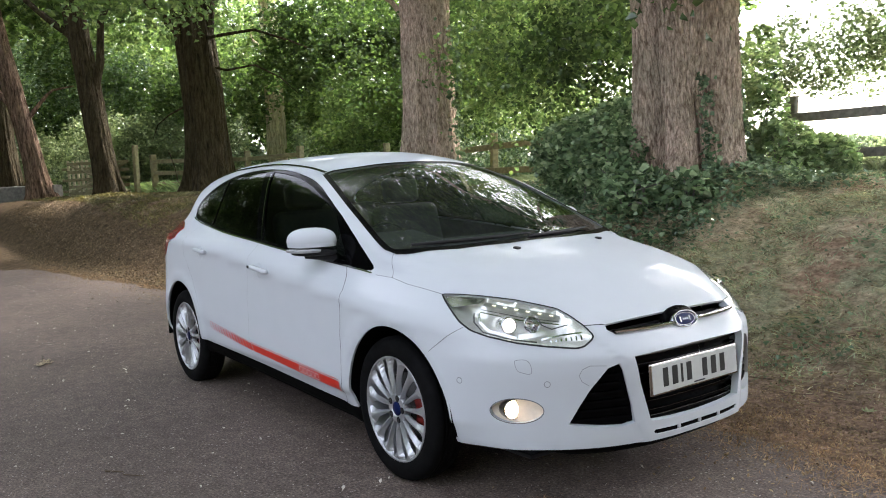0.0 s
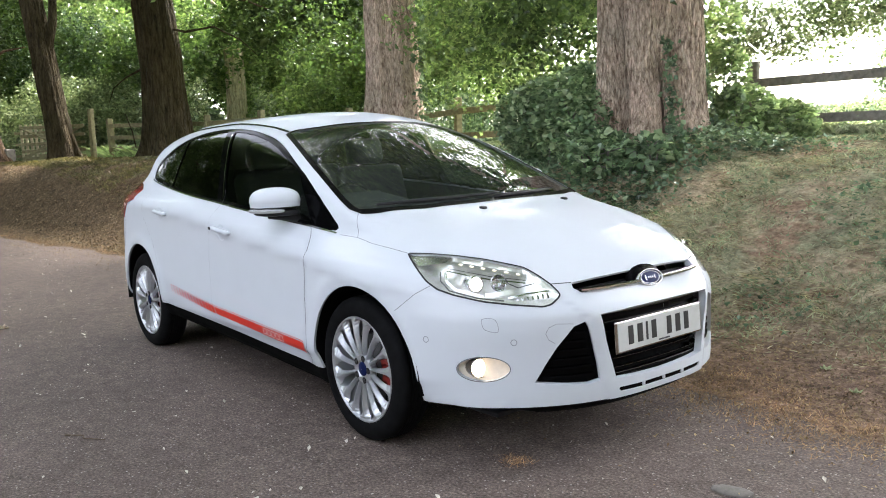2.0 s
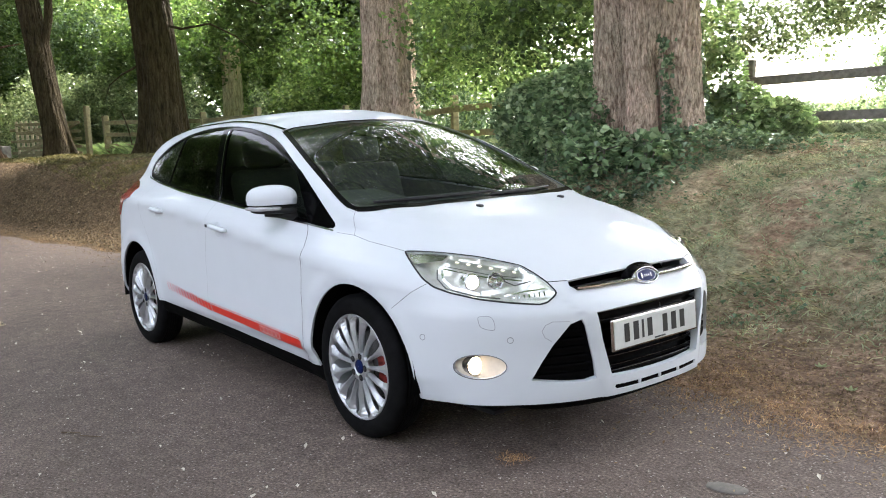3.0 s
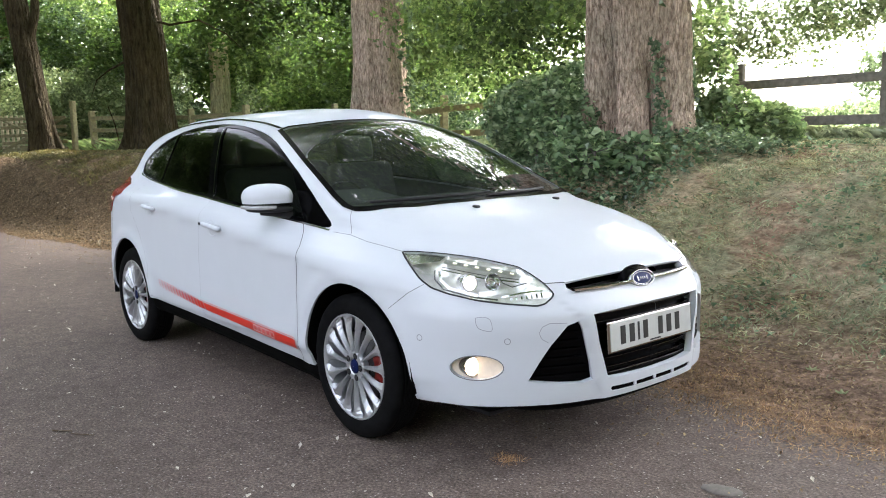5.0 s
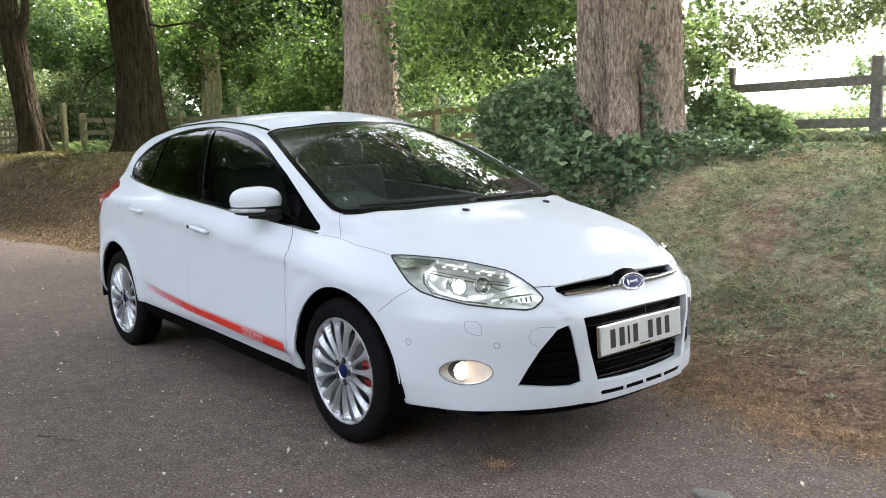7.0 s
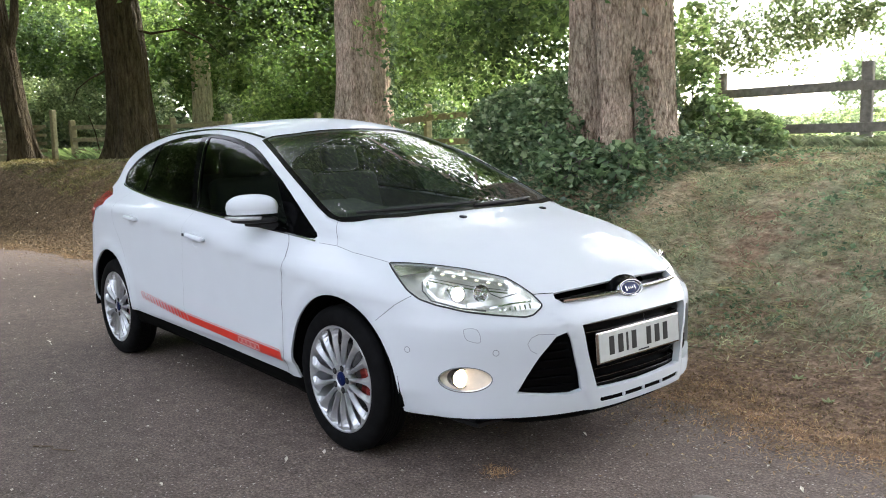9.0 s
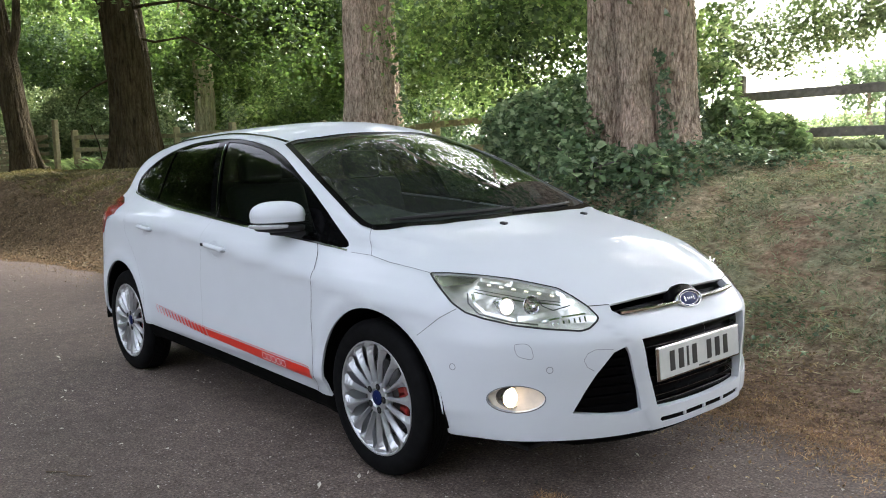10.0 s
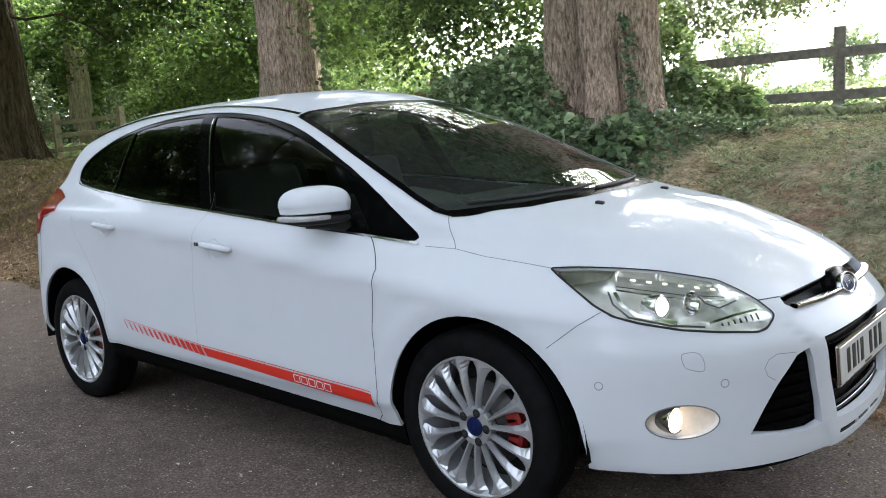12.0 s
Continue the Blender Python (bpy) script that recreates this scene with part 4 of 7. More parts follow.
def tufts(name, count, area, per, reach, size, mat, label_, seed, keep, wide=0.0034, flat=0.75, lift=0.8):
    """Grass in tufts: each a handful of blades that lean one way, standing where keep(patch, y) allows."""
    g = np.random.RandomState(seed)
    cx, cy = g.uniform(area[0], area[1], count), area[2] + (area[3] - area[2]) * g.rand(count) ** 1.15
    ok = g.rand(count) < keep(cloud_of(cx, cy, 1.25, seed % 3), cy)
    cx, cy = cx[ok], cy[ok]
    k = len(cx)
    h = (size * (0.6 + 0.8 * g.rand(k, 1)) * (0.5 + g.rand(k, per))).ravel()
    way = np.repeat(g.normal(size=(k, 2)) * 0.6, per, 0)
    x = (cx[:, None] + g.normal(size=(k, per)) * reach).ravel()
    y = (cy[:, None] + g.normal(size=(k, per)) * reach).ravel()
    n = len(x)
    z = ground_z(x, y) - 0.004
    bend = (g.normal(size=(n, 2)) * 0.8 + way) * flat * h[:, None]
    w = np.stack([-bend[:, 1], bend[:, 0]], 1)
    w *= wide * (0.6 + g.rand(n, 1)) / (np.linalg.norm(w, axis=1, keepdims=True) + 1e-6)
    p = np.stack([x, y], 1)
    v = np.stack([np.column_stack([p - w, z]), np.column_stack([p + w, z]), np.column_stack([p + w * 0.8 + bend * 0.5, z + h * lift * 0.75]), np.column_stack([p + bend, z + h * lift])], 1).reshape(-1, 3)
    i = np.arange(n * 4).reshape(-1, 4)
    return tagged(np_part(name, v, np.concatenate([i[:, [0, 1, 2]], i[:, [0, 2, 3]]]), mat), label_, "grass", kind="stuff")


rise = lambda y: np.clip((y - 1.25) / 1.0, 0.02, 1)
tufts("grass", 21000, (-4, 6, 1.2, 7.3), 9, 0.04, 0.029, M_GREEN_BLADE, "matted green grass tufts on the bank", 60, lambda c, y: rise(y) * np.clip(0.45 + 1.0 * c, 0.10, 1))
tufts("dry_grass", 17000, (-4, 6, 1.2, 7.0), 9, 0.06, 0.036, M_STRAW, "straw-coloured dry grass lying on the bank", 61, lambda c, y: rise(y) * np.clip(0.50 - 0.9 * c, 0.10, 1), 0.003, 1.1, 0.45)
tufts("gate_grass", 2600, (-24, -16.4, 4.4, 9.0), 9, 0.10, 0.26, M_BUSH, "green grass in the light behind the field gate", 63, lambda c, y: np.clip(0.8 + c, 0.2, 1), 0.008)
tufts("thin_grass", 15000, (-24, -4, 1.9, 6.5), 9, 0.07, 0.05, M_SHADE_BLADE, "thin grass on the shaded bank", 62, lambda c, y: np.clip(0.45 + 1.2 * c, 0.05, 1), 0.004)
n = 9000
x = rng.uniform(-2, 6, n)
y = 6.5 + 1.1 * rng.rand(n)
blades("tall_grass", x, y, 0.15, M_GREEN_BLADE, "taller grass and weeds along the field fence", 63, 0.008)

# small broad-leaved weeds in patches between the grass
n = 26000
x = rng.uniform(-3, 6, n)
y = 1.7 + 5.0 * rng.rand(n)
weed = cloud_of(x, y, 1.6, 5.0)
ok = rng.rand(n) < np.clip(weed * 2.2 - 0.15, 0.03, 0.9) * rise(y)
x, y = x[ok], y[ok]
scatter_leaves("weeds", np.stack([x, y, ground_z(x, y) + 0.012 + 0.03 * rng.rand(len(x)) ** 2], 1), 0.034, M_IVY, "small broad-leaved weeds growing in the bank grass", "weeds", 64, up=0.6, droop=0.1, spread=0.5)

# litter: brown leaves, needles and chips along the lane's edge
n = 22000
x = np.concatenate([rng.uniform(-20, 6, n), rng.uniform(1.4, 4.5, 6000)])
d = np.concatenate([rng.normal(size=n) * 0.5 + 0.4, rng.normal(size=6000) * 0.34 + 0.35])
y = road_edge(x) + d
z = np.maximum(ground_z(x, y), 0.0) + 0.006
v, f = leaves(np.stack([x, y, z], 1), 0.017, np.random.RandomState(65), 0.0, 0.93, 0.3)
tagged(np_part("leaf_litter", v, f, M_LITTER), "brown dead leaves and chips along the lane edge", "litter", kind="stuff")
n = 9000
x = rng.uniform(-3, 6, n)
y = 1.5 + 4.5 * rng.rand(n) ** 1.4
v, f = leaves(np.stack([x, y, ground_z(x, y) + 0.02], 1), 0.022, np.random.RandomState(66), 0.0, 0.9, 0.3)
tagged(np_part("bank_litter", v, f, M_LITTER), "dead leaves lying in the bank grass", "litter", kind="stuff")
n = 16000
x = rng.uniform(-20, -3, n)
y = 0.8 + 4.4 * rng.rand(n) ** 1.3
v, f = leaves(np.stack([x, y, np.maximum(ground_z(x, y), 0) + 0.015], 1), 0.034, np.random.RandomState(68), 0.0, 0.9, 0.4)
tagged(np_part("shaded_litter", v, f, M_SHADE_LITTER), "fallen brown leaves on the shaded bank", "litter", kind="stuff")
n = 4200
x, y = rng.uniform(-12, 4.5, n), rng.uniform(-4, 0.7, n)
v, f = leaves(np.stack([x, y, 0 * x + 0.006], 1), 0.007 + 0.012 * rng.rand(n, 1) ** 3, np.random.RandomState(67), 0.0, 0.93, 0.4)
tagged(np_part("road_specks", v, f, plain("pale_chips", (0.46, 0.42, 0.36), 0.8, vary=0.3)), "pale chips and leaf bits on the asphalt", "litter", kind="stuff")

n = 260
x, y = rng.uniform(-10, 4.0, n), rng.uniform(-3.6, 0.6, n)
v, f = leaves(np.stack([x, y, 0 * x + 0.008], 1), 0.014 + 0.022 * rng.rand(n, 1), np.random.RandomState(70), 0.0, 0.85, 0.3)
tagged(np_part("road_scraps", v, f, plain("pale_scraps", (0.56, 0.52, 0.44), 0.8, vary=0.3)), "pale dry leaf scraps strewn on the asphalt", "litter", kind="stuff")
# a drift of orange needles washed along the lane's edge, and a pinch of it further out
n = 13000
m = 9000
x = np.concatenate([rng.uniform(1.6, 4.6, n), 1.99 + rng.normal(size=160) * 0.035, rng.uniform(-14, 1.5, m)])
mid = 0.66 + 0.05 * np.sin(x[:n] * 4.1) + 0.04 * np.sin(x[:n] * 9.0)
fade = np.clip((x[:n] - 1.5) / 1.2, 0.25, 1)
y = np.concatenate([mid + rng.normal(size=n) * 0.15 + (rng.rand(n) > fade) * rng.rand(n) * 0.5, -0.57 + rng.normal(size=160) * 0.03, np.zeros(m)])
y[n + 160:] = road_edge(x[n + 160:]) + np.abs(rng.normal(size=m)) * 0.24 - 0.03
z = np.maximum(ground_z(x, y), 0.0) + 0.004 + 0.008 * rng.rand(len(x))
v, f = leaves(np.stack([x, y, z], 1), 0.03, np.random.RandomState(69), 0.0, 0.97, 0.04)
tagged(np_part("needle_drift", v, f, M_NEEDLE), "orange-brown fallen needles drifted along the lane edge", "litter", kind="stuff")


def fallen_leaf(at, size, turn, mat, label_):
    """One lobed leaf, curled up a little at its points."""
    bm = bmesh.new()
    ring = []
    for k in range(14):
        a = 2 * math.pi * k / 14
        r = size * (0.5 if k % 2 == 0 else 0.27) * (1.0 + 0.25 * math.cos(a))
        ring.append(bm.verts.new((r * math.cos(a), r * math.sin(a), 0.006 + (0.012 if k % 2 == 0 else 0.0))))
    hub = bm.verts.new((0, 0, 0.003))
    for k in range(14):
        bm.faces.new((hub, ring[k], ring[(k + 1) % 14]))
    bmesh.ops.solidify(bm, geom=bm.faces[:], thickness=0.001)
    ob = part("fallen_leaf", bm, mat)
    ob.location = (at[0], at[1], max(0.0, float(ground_z(at[0], at[1]))) + 0.004)
    ob.rotation_euler = (0, 0, turn)
    return tagged(ob, label_, "leaf", group="fallen leaves")


M_GREEN_LEAF = plain("wilted_leaf", (0.30, 0.34, 0.17), 0.7, vary=0.25)
M_BROWN_LEAF = plain("dry_leaf", (0.60, 0.50, 0.36), 0.75, vary=0.3)
fallen_leaf((2.27, 1.36), 0.085, 0.4, M_GREEN_LEAF, "wilted green leaf lying at the foot of the bank")
fallen_leaf((2.53, 1.15), 0.075, 2.0, M_GREEN_LEAF, "curled green leaf lying at the lane edge")
for k, (ax, ay) in enumerate(((-2.87, -1.52), (-2.80, -1.56), (-2.93, -1.48), (-2.84, -1.47))):
    fallen_leaf((ax, ay), 0.09, k * 1.7, M_BROWN_LEAF, "dry pale leaf lying on the asphalt")


def stick(points, rad, mat, label_):
    pv, pf = tube([np.array(q, float) for q in points], np.linspace(rad, rad * 0.5, len(points)), 7, rough=0.1)
    o = np.array(points[0], float)
    ob = np_part("twig", pv - o, pf, mat, smooth=True)
    ob.location = o
    return tagged(ob, label_, "twig")


M_TWIG = plain("dead_twig", (0.12, 0.085, 0.055), 0.9, vary=0.3)
stick([(0.24, -1.83, 0.004), (0.33, -1.77, 0.010), (0.36, -1.78, 0.006), (0.45, -1.71, 0.005)], 0.004, M_TWIG, "thin dark twig lying on the asphalt")
stick([(-10.35, 1.36, 0.03), (-10.1, 1.42, 0.06), (-9.85, 1.36, 0.05)], 0.035, M_TWIG, "short dead branch at the foot of the bank")
stick([(2.54, 1.40, 0.02), (2.62, 1.47, 0.025), (2.74, 1.52, 0.03)], 0.005, M_BROWN_LEAF, "pale dry stick at the foot of the bank")
stick([(-17.15, 4.55, 0.95), (-17.2, 4.55, 1.5), (-17.25, 4.50, 1.95), (-17.3, 4.38, 2.4)], 0.022, M_BARK_DARK, "thin bent sapling beside the shaded fence")
stick([(1.2, 1.55, 0.07), (1.4, 1.50, 0.06), (1.62, 1.54, 0.06)], 0.006, M_TWIG, "thin twig at the foot of the bank")

# a flat stone half sunk in the asphalt
bm = bmesh.new()
bmesh.ops.create_icosphere(bm, subdivisions=3, radius=1.0)
for vt in bm.verts:
    q = vt.co * (1 + 0.14 * noise.noise(vt.co * 2.3))
    vt.co = (q.x * 0.075, q.y * 0.042, q.z * 0.012)
flat_stone = part("flat_stone", bm, plain("grey_pebble", (0.15, 0.135, 0.12), 0.9, vary=0.2, scale=60, bump=0.002), smooth=True)
flat_stone.location = (2.74, -0.225, 0.003)
flat_stone.rotation_euler = (0, 0, 0.25)
tagged(flat_stone, "flat grey stone half sunk in the asphalt", "stone")


# ---- trees on the near side of the lane, and the boughs overhead ----
for k, (x, y, r, sd) in enumerate(((-31, -9, 0.4, 70), (-23, -10.5, 0.4, 71), (-15, -11, 0.45, 72), (-7.5, -12, 0.42, 73), (14, -12, 0.45, 74), (26, 9.5, 0.45, 76))):
    tree((x, y), (x + 0.3, y + 0.8, 11.0), r, r * 0.75, M_BARK_DARK, M_LEAF_DEEP, "tall tree on the near side of the lane",
         limbs=((0.5, (x + 2.5, y + 3.5, 8.5), 0.12), (0.6, (x - 2.5, y + 3.0, 9.0), 0.12), (0.55, (x, y - 3, 8.5), 0.12)),
         crown=(((x, y + 1.0, 9.5), (5.0, 4.0, 2.6), 520), ((x, y + 6.0, 9.0), (4.0, 2.4, 1.3), 260), ((x, y + 0.5, 5.5), (4.8, 2.0, 2.4), 560), ((x, y - 1.0, 2.2), (4.4, 1.5, 1.8), 260)), seed=sd, leaf=0.2)
# a tree out of view, added so its boughs dim bonnet and nose
tree((11.5, 5.4), (11.2, 4.6, 11.0), 0.45, 0.34, M_BARK_DARK, M_LEAF_DEEP, "added unseen tree that keeps sky light off the bonnet",
     limbs=((0.5, (9.4, 2.0, 7.2), 0.12), (0.6, (7.4, 0.5, 8.4), 0.11), (0.55, (13.5, 6.5, 8.5), 0.12)),
     crown=(((11.5, 4.6, 9.5), (4.4, 4.0, 2.4), 480), ((9.4, 0.6, 7.2), (2.6, 2.6, 1.1), 260), ((7.0, -1.0, 8.6), (2.4, 2.2, 1.0), 200), ((11.8, 0.0, 5.0), (2.2, 2.4, 1.6), 240)), seed=77, leaf=0.2)


# ---- the car: one smooth skin, cut into panels ----
# x runs towards the nose, y to the car's left, the wheels stand on z = 0
def smax(a, b, k):
    h = np.maximum(k - np.abs(a - b), 0) / k
    return np.maximum(a, b) + h * h * k * 0.25


def smin(a, b, k):
    return -smax(-a, -b, k)



NOSE = pch((0.15, 0.22, 0.30, 0.45, 0.55, 0.60, 0.66, 0.70, 0.74, 0.79, 0.9), (2.25, 2.265, 2.276, 2.276, 2.28, 2.276, 2.243, 2.222, 2.19, 2.12, 1.88))
HOOD = pch((-2.2, 0.9, 1.2, 1.44, 1.6, 1.8, 2.0, 2.1, 2.17, 2.3), (1.09, 1.06, 1.03, 0.985, 0.955, 0.905, 0.84, 0.795, 0.755, 0.66))
CROWN = pch((0.9, 1.2, 1.6, 2.1), (0.07, 0.09, 0.12, 0.24))
WIDE = pch((-2.2, -2.0, -1.7, -1.3, -0.9, 0.0, 1.0, 1.35, 1.75, 2.3), (0.79, 0.83, 0.86, 0.882, 0.886, 0.89, 0.902, 0.90, 0.866, 0.84))
DROP = pch((-0.8, -0.44, -0.3, -0.1, -0.03, -0.012, 0.0, 0.03, 0.08, 0.13, 0.2), (0.0, 0.0, 0.006, 0.007, 0.005, 0.002, 0.0, 0.008, 0.058, 0.12, 0.24))
TUCK = pch((0.15, 0.22, 0.27, 0.32, 0.36, 0.42, 0.6), (0.12, 0.085, 0.05, 0.03, 0.008, 0.002, 0.0))
ROOF = pch((-2.2, -1.8, -1.5, -1.2, -0.8, -0.3, 0.05, 0.3, 0.5, 1.4), (1.22, 1.345, 1.43, 1.478, 1.508, 1.51, 1.497, 1.473, 1.45, 1.31))
ARCH = pch((-2.2, -1.2, -0.4, 0.3, 1.4), (0.22, 0.17, 0.16, 0.28, 0.3))
TAIL = pch((0.15, 0.3, 0.6, 0.85, 1.05, 1.3, 1.5), (-2.04, -2.08, -2.09, -2.05, -1.97, -1.80, -1.62))


def body_f(x, y, z):
    a = np.abs(y)
    crease = 0.866 - 0.092 * x
    h = z - crease
    gentle = np.interp(x, (-1.3, -0.6, 0.2, 0.9), (1.1, 0.78, 0.74, 1.0))
    side = a - (WIDE(x) - DROP(np.where(h > 0, h * gentle * np.clip(0.92 + 0.1 * x, 0.75, 1), h)) - TUCK(z))
    for wx in (1.35, -1.355):
        r = np.hypot(x - wx, z - 0.33)
        side = side - 0.012 * np.exp(-((r - 0.40) / 0.05) ** 2) * np.clip((0.85 - z) / 0.1, 0, 1)
    # the jaw round the lower grille stands proud of the cheeks
    jaw = 0.330 + 0.23 * np.clip(z - 0.34, -0.1, 0.26) + 0.8 * np.clip(z - 0.60, 0, 0.1)
    proud = 0.013 / (1 + np.exp(np.clip((a - jaw) / 0.006, -30, 30))) * np.clip((0.70 - z) / 0.06, 0, 1)
    nose = x - (NOSE(z) - 0.755 * a ** 2.85 + proud)
    tail = (TAIL(z) + 0.42 * a ** 2.6) - x
    top = z - (HOOD(x) - CROWN(x) * a * a)
    low = smax(smax(side, nose, 0.10), tail, 0.12)
    low = smax(low, top, 0.09)
    b = np.clip(z - 1.0, -0.3, 0.6)
    cab = a - (0.82 - 0.28 * b - 0.25 * b * np.abs(b) - np.where(x > 0, 0.064, 0.045) * x * x)
    ws = (x - (1.36 - 2.38 * (z - 0.997) - 0.43 * a * a)) * 0.4
    roof = z - (ROOF(x) - ARCH(x) * a * a)
    rear = (TAIL(z) + 0.42 * a ** 2.6) - x
    up = smax(smax(cab, ws, 0.03), roof, 0.09)
    up = smax(up, rear, 0.1)
    up = np.maximum(up, 0.93 - 0.0875 * x - z)
    return smin(low, up, np.interp(x, (-1.5, -0.9, 0.0, 1.0), (0.15, 0.08, 0.05, 0.03)))


from mathutils.geometry import delaunay_2d_cdt

SPINE, AXIS_Z, FAN = 1.3, 0.47, 0.85
S_END = SPINE + FAN * math.pi / 2


def skin_f(x, y, z):
    return np.maximum(body_f(x, y, z), 0.2 - z)


def to_chart(p):
    """Unrolls the skin: s along the car and over its ends, w round it from the roof downwards."""
    p = np.asarray(p, float)
    x, y, z = p[..., 0], p[..., 1], p[..., 2] - AXIS_Z
    over = np.abs(x) - SPINE
    s = np.where(over > 0, np.sign(x) * (SPINE + FAN * np.arctan2(over, np.hypot(y, z))), x)
    return np.stack([s, FAN * np.arctan2(-y, z)], -1)


def from_chart(c):
    """The point of the skin at a place of the chart."""
    c = np.asarray(c, float)
    s, th = c[:, 0], c[:, 1] / FAN
    ph = np.clip((np.abs(s) - SPINE) / FAN, 0, math.pi / 2)
    o = np.stack([np.clip(s, -SPINE, SPINE), 0 * s, 0 * s + AXIS_Z], 1)
    d = np.stack([np.sign(s) * np.sin(ph), -np.cos(ph) * np.sin(th), np.cos(ph) * np.cos(th)], 1)
    ts = np.linspace(0.05, 1.7, 140)
    q = o[:, None] + d[:, None] * ts[None, :, None]
    out = skin_f(q[..., 0], q[..., 1], q[..., 2]) > 0
    k = np.maximum(np.argmax(out, 1), 1)
    a, b = ts[k - 1], ts[k]
    for _ in range(26):
        t = (a + b) / 2
        q = o + d * t[:, None]
        out = skin_f(q[:, 0], q[:, 1], q[:, 2]) > 0
        b, a = np.where(out, t, b), np.where(out, a, t)
    return o + d * ((a + b) / 2)[:, None]


def skin_normal(p):
    e = 0.004
    g = np.stack([skin_f(p[:, 0] + e, p[:, 1], p[:, 2]) - skin_f(p[:, 0] - e, p[:, 1], p[:, 2]),
                  skin_f(p[:, 0], p[:, 1] + e, p[:, 2]) - skin_f(p[:, 0], p[:, 1] - e, p[:, 2]),
                  skin_f(p[:, 0], p[:, 1], p[:, 2] + e) - skin_f(p[:, 0], p[:, 1], p[:, 2] - e)], 1)
    return g / (np.linalg.norm(g, axis=1, keepdims=True) + 1e-9)


def on_side(pts):
    """(x, z) pairs laid on the car's right side."""
    p = np.array(pts, float)
    ts = np.linspace(-1.1, 0, 500)
    out = body_f(p[:, :1] + 0 * ts, ts[None] + 0 * p[:, :1], p[:, 1:] + 0 * ts) < 0
    y = ts[np.argmax(out, 1)]
    return np.stack([p[:, 0], y, p[:, 1]], 1)


def finer(c, step=0.018, closed=False):
    """A chart line with a point at least every step."""
    c = np.asarray(c, float)
    if closed:
        c = np.concatenate([c, c[:1]])
    o = []
    for a, b in zip(c[:-1], c[1:]):
        n = max(1, int(np.ceil(np.linalg.norm(b - a) / step)))
        o.append(a + (b - a) * np.arange(n)[:, None] / n)
    if not closed:
        o.append(c[-1:])
    return np.concatenate(o)


def rounded(c, times=2):
    """Cuts the corners of a closed chart line."""
    for _ in range(times):
        d = np.roll(c, -1, 0)
        c = np.stack([0.75 * c + 0.25 * d, 0.25 * c + 0.75 * d], 1).reshape(-1, 2)
    return c


def within(poly, pts):
    x, y = pts[:, 0], pts[:, 1]
    r = np.zeros(len(pts), bool)
    for (x0, y0), (x1, y1) in zip(poly, np.roll(poly, -1, 0)):
        c = (y0 > y) != (y1 > y)
        if y0 != y1:
            r ^= c & (x < (x1 - x0) * (y - y0) / (y1 - y0) + x0)
    return r


# outlines of the right half
LAMP = ((1.593, -.761, .840), (1.653, -.728, .840), (1.767, -.658, .831), (1.860, -.588, .816), (1.953, -.521, .792), (1.992, -.492, .781),
        (2.047, -.475, .754), (2.100, -.458, .721), (2.140, -.448, .686), (2.144, -.459, .673), (2.139, -.496, .651), (2.124, -.526, .645),
        (2.046, -.616, .657), (1.965, -.688, .671), (1.873, -.753, .695), (1.811, -.786, .716), (1.758, -.799, .746), (1.695, -.792, .785), (1.625, -.774, .823))
SLIT = ((2.175, -1e-6, .734), (2.173, -.064, .733), (2.159, -.256, .728), (2.138, -.380, .720), (2.150, -.385, .700), (2.172, -.362, .682), (2.20, -.2, .684), (2.21, -1e-6, .686))
MOUTH = ((2.276, -1e-6, .612), (2.266, -.182, .609), (2.240, -.337, .601), (2.246, -.318, .50), (2.252, -.273, .342), (2.27, -.05, .334), (2.27, -1e-6, .333))
CHEEK = ((2.222, -.395, .580), (2.203, -.441, .566), (2.164, -.498, .491), (2.136, -.534, .427), (2.113, -.572, .356), (2.184, -.462, .339), (2.223, -.376, .333),
         (2.237, -.338, .340), (2.231, -.348, .406), (2.227, -.383, .547))
CHIN = ((2.262, -1e-6, .304), (2.256, -.255, .304), (2.257, -.262, .296), (2.258, -.250, .285), (2.263, -1e-6, .284))
FOG = [(1.972 + 0.080 * math.cos(a) * 1.0, -.706 + 0.066 * math.cos(a), .413 + 0.048 * math.sin(a)) for a in np.linspace(0, 2 * math.pi, 44, endpoint=False)]
SCREEN = ((1.36, -1e-6, 1.003), (1.352, -.2, 1.000), (1.30, -.45, .996), (1.215, -.62, .992), (1.157, -.703, .994), (1.11, -.715, 1.008), (1.021, -.708, 1.047),
          (.667, -.652, 1.212), (.40, -.603, 1.338), (.255, -.562, 1.385), (.250, -.50, 1.394), (.295, -.379, 1.404), (.328, -.106, 1.421), (.33, -1e-6, 1.422))
BONNET = ((1.33, -1e-6, 1.02), (1.30, -.3, 1.01), (1.215, -.62, .998), (1.157, -.703, .992), (1.192, -.738, .939), (1.235, -.777, .888), (1.364, -.782, .868),
          (1.489, -.774, .855), (1.593, -.762, .8405), (1.653, -.728, .840), (1.767, -.658, .831), (1.860, -.588, .816), (1.953, -.521, .792), (1.992, -.492, .781),
          (2.047, -.475, .754), (2.100, -.458, .721), (2.138, -.380, .720), (2.159, -.256, .728), (2.173, -.064, .733), (2.175, -1e-6, .734))
ROOF_EDGE = ((.33, -1e-6, 1.422), (.328, -.106, 1.421), (.295, -.379, 1.404), (.245, -.51, 1.392), (.1, -.548, 1.43), (-.4, -.572, 1.46), (-.9, -.57, 1.45), (-1.4, -.55, 1.38),
             (-1.72, -.52, 1.30), (-1.78, -.3, 1.32), (-1.80, -1e-6, 1.33))
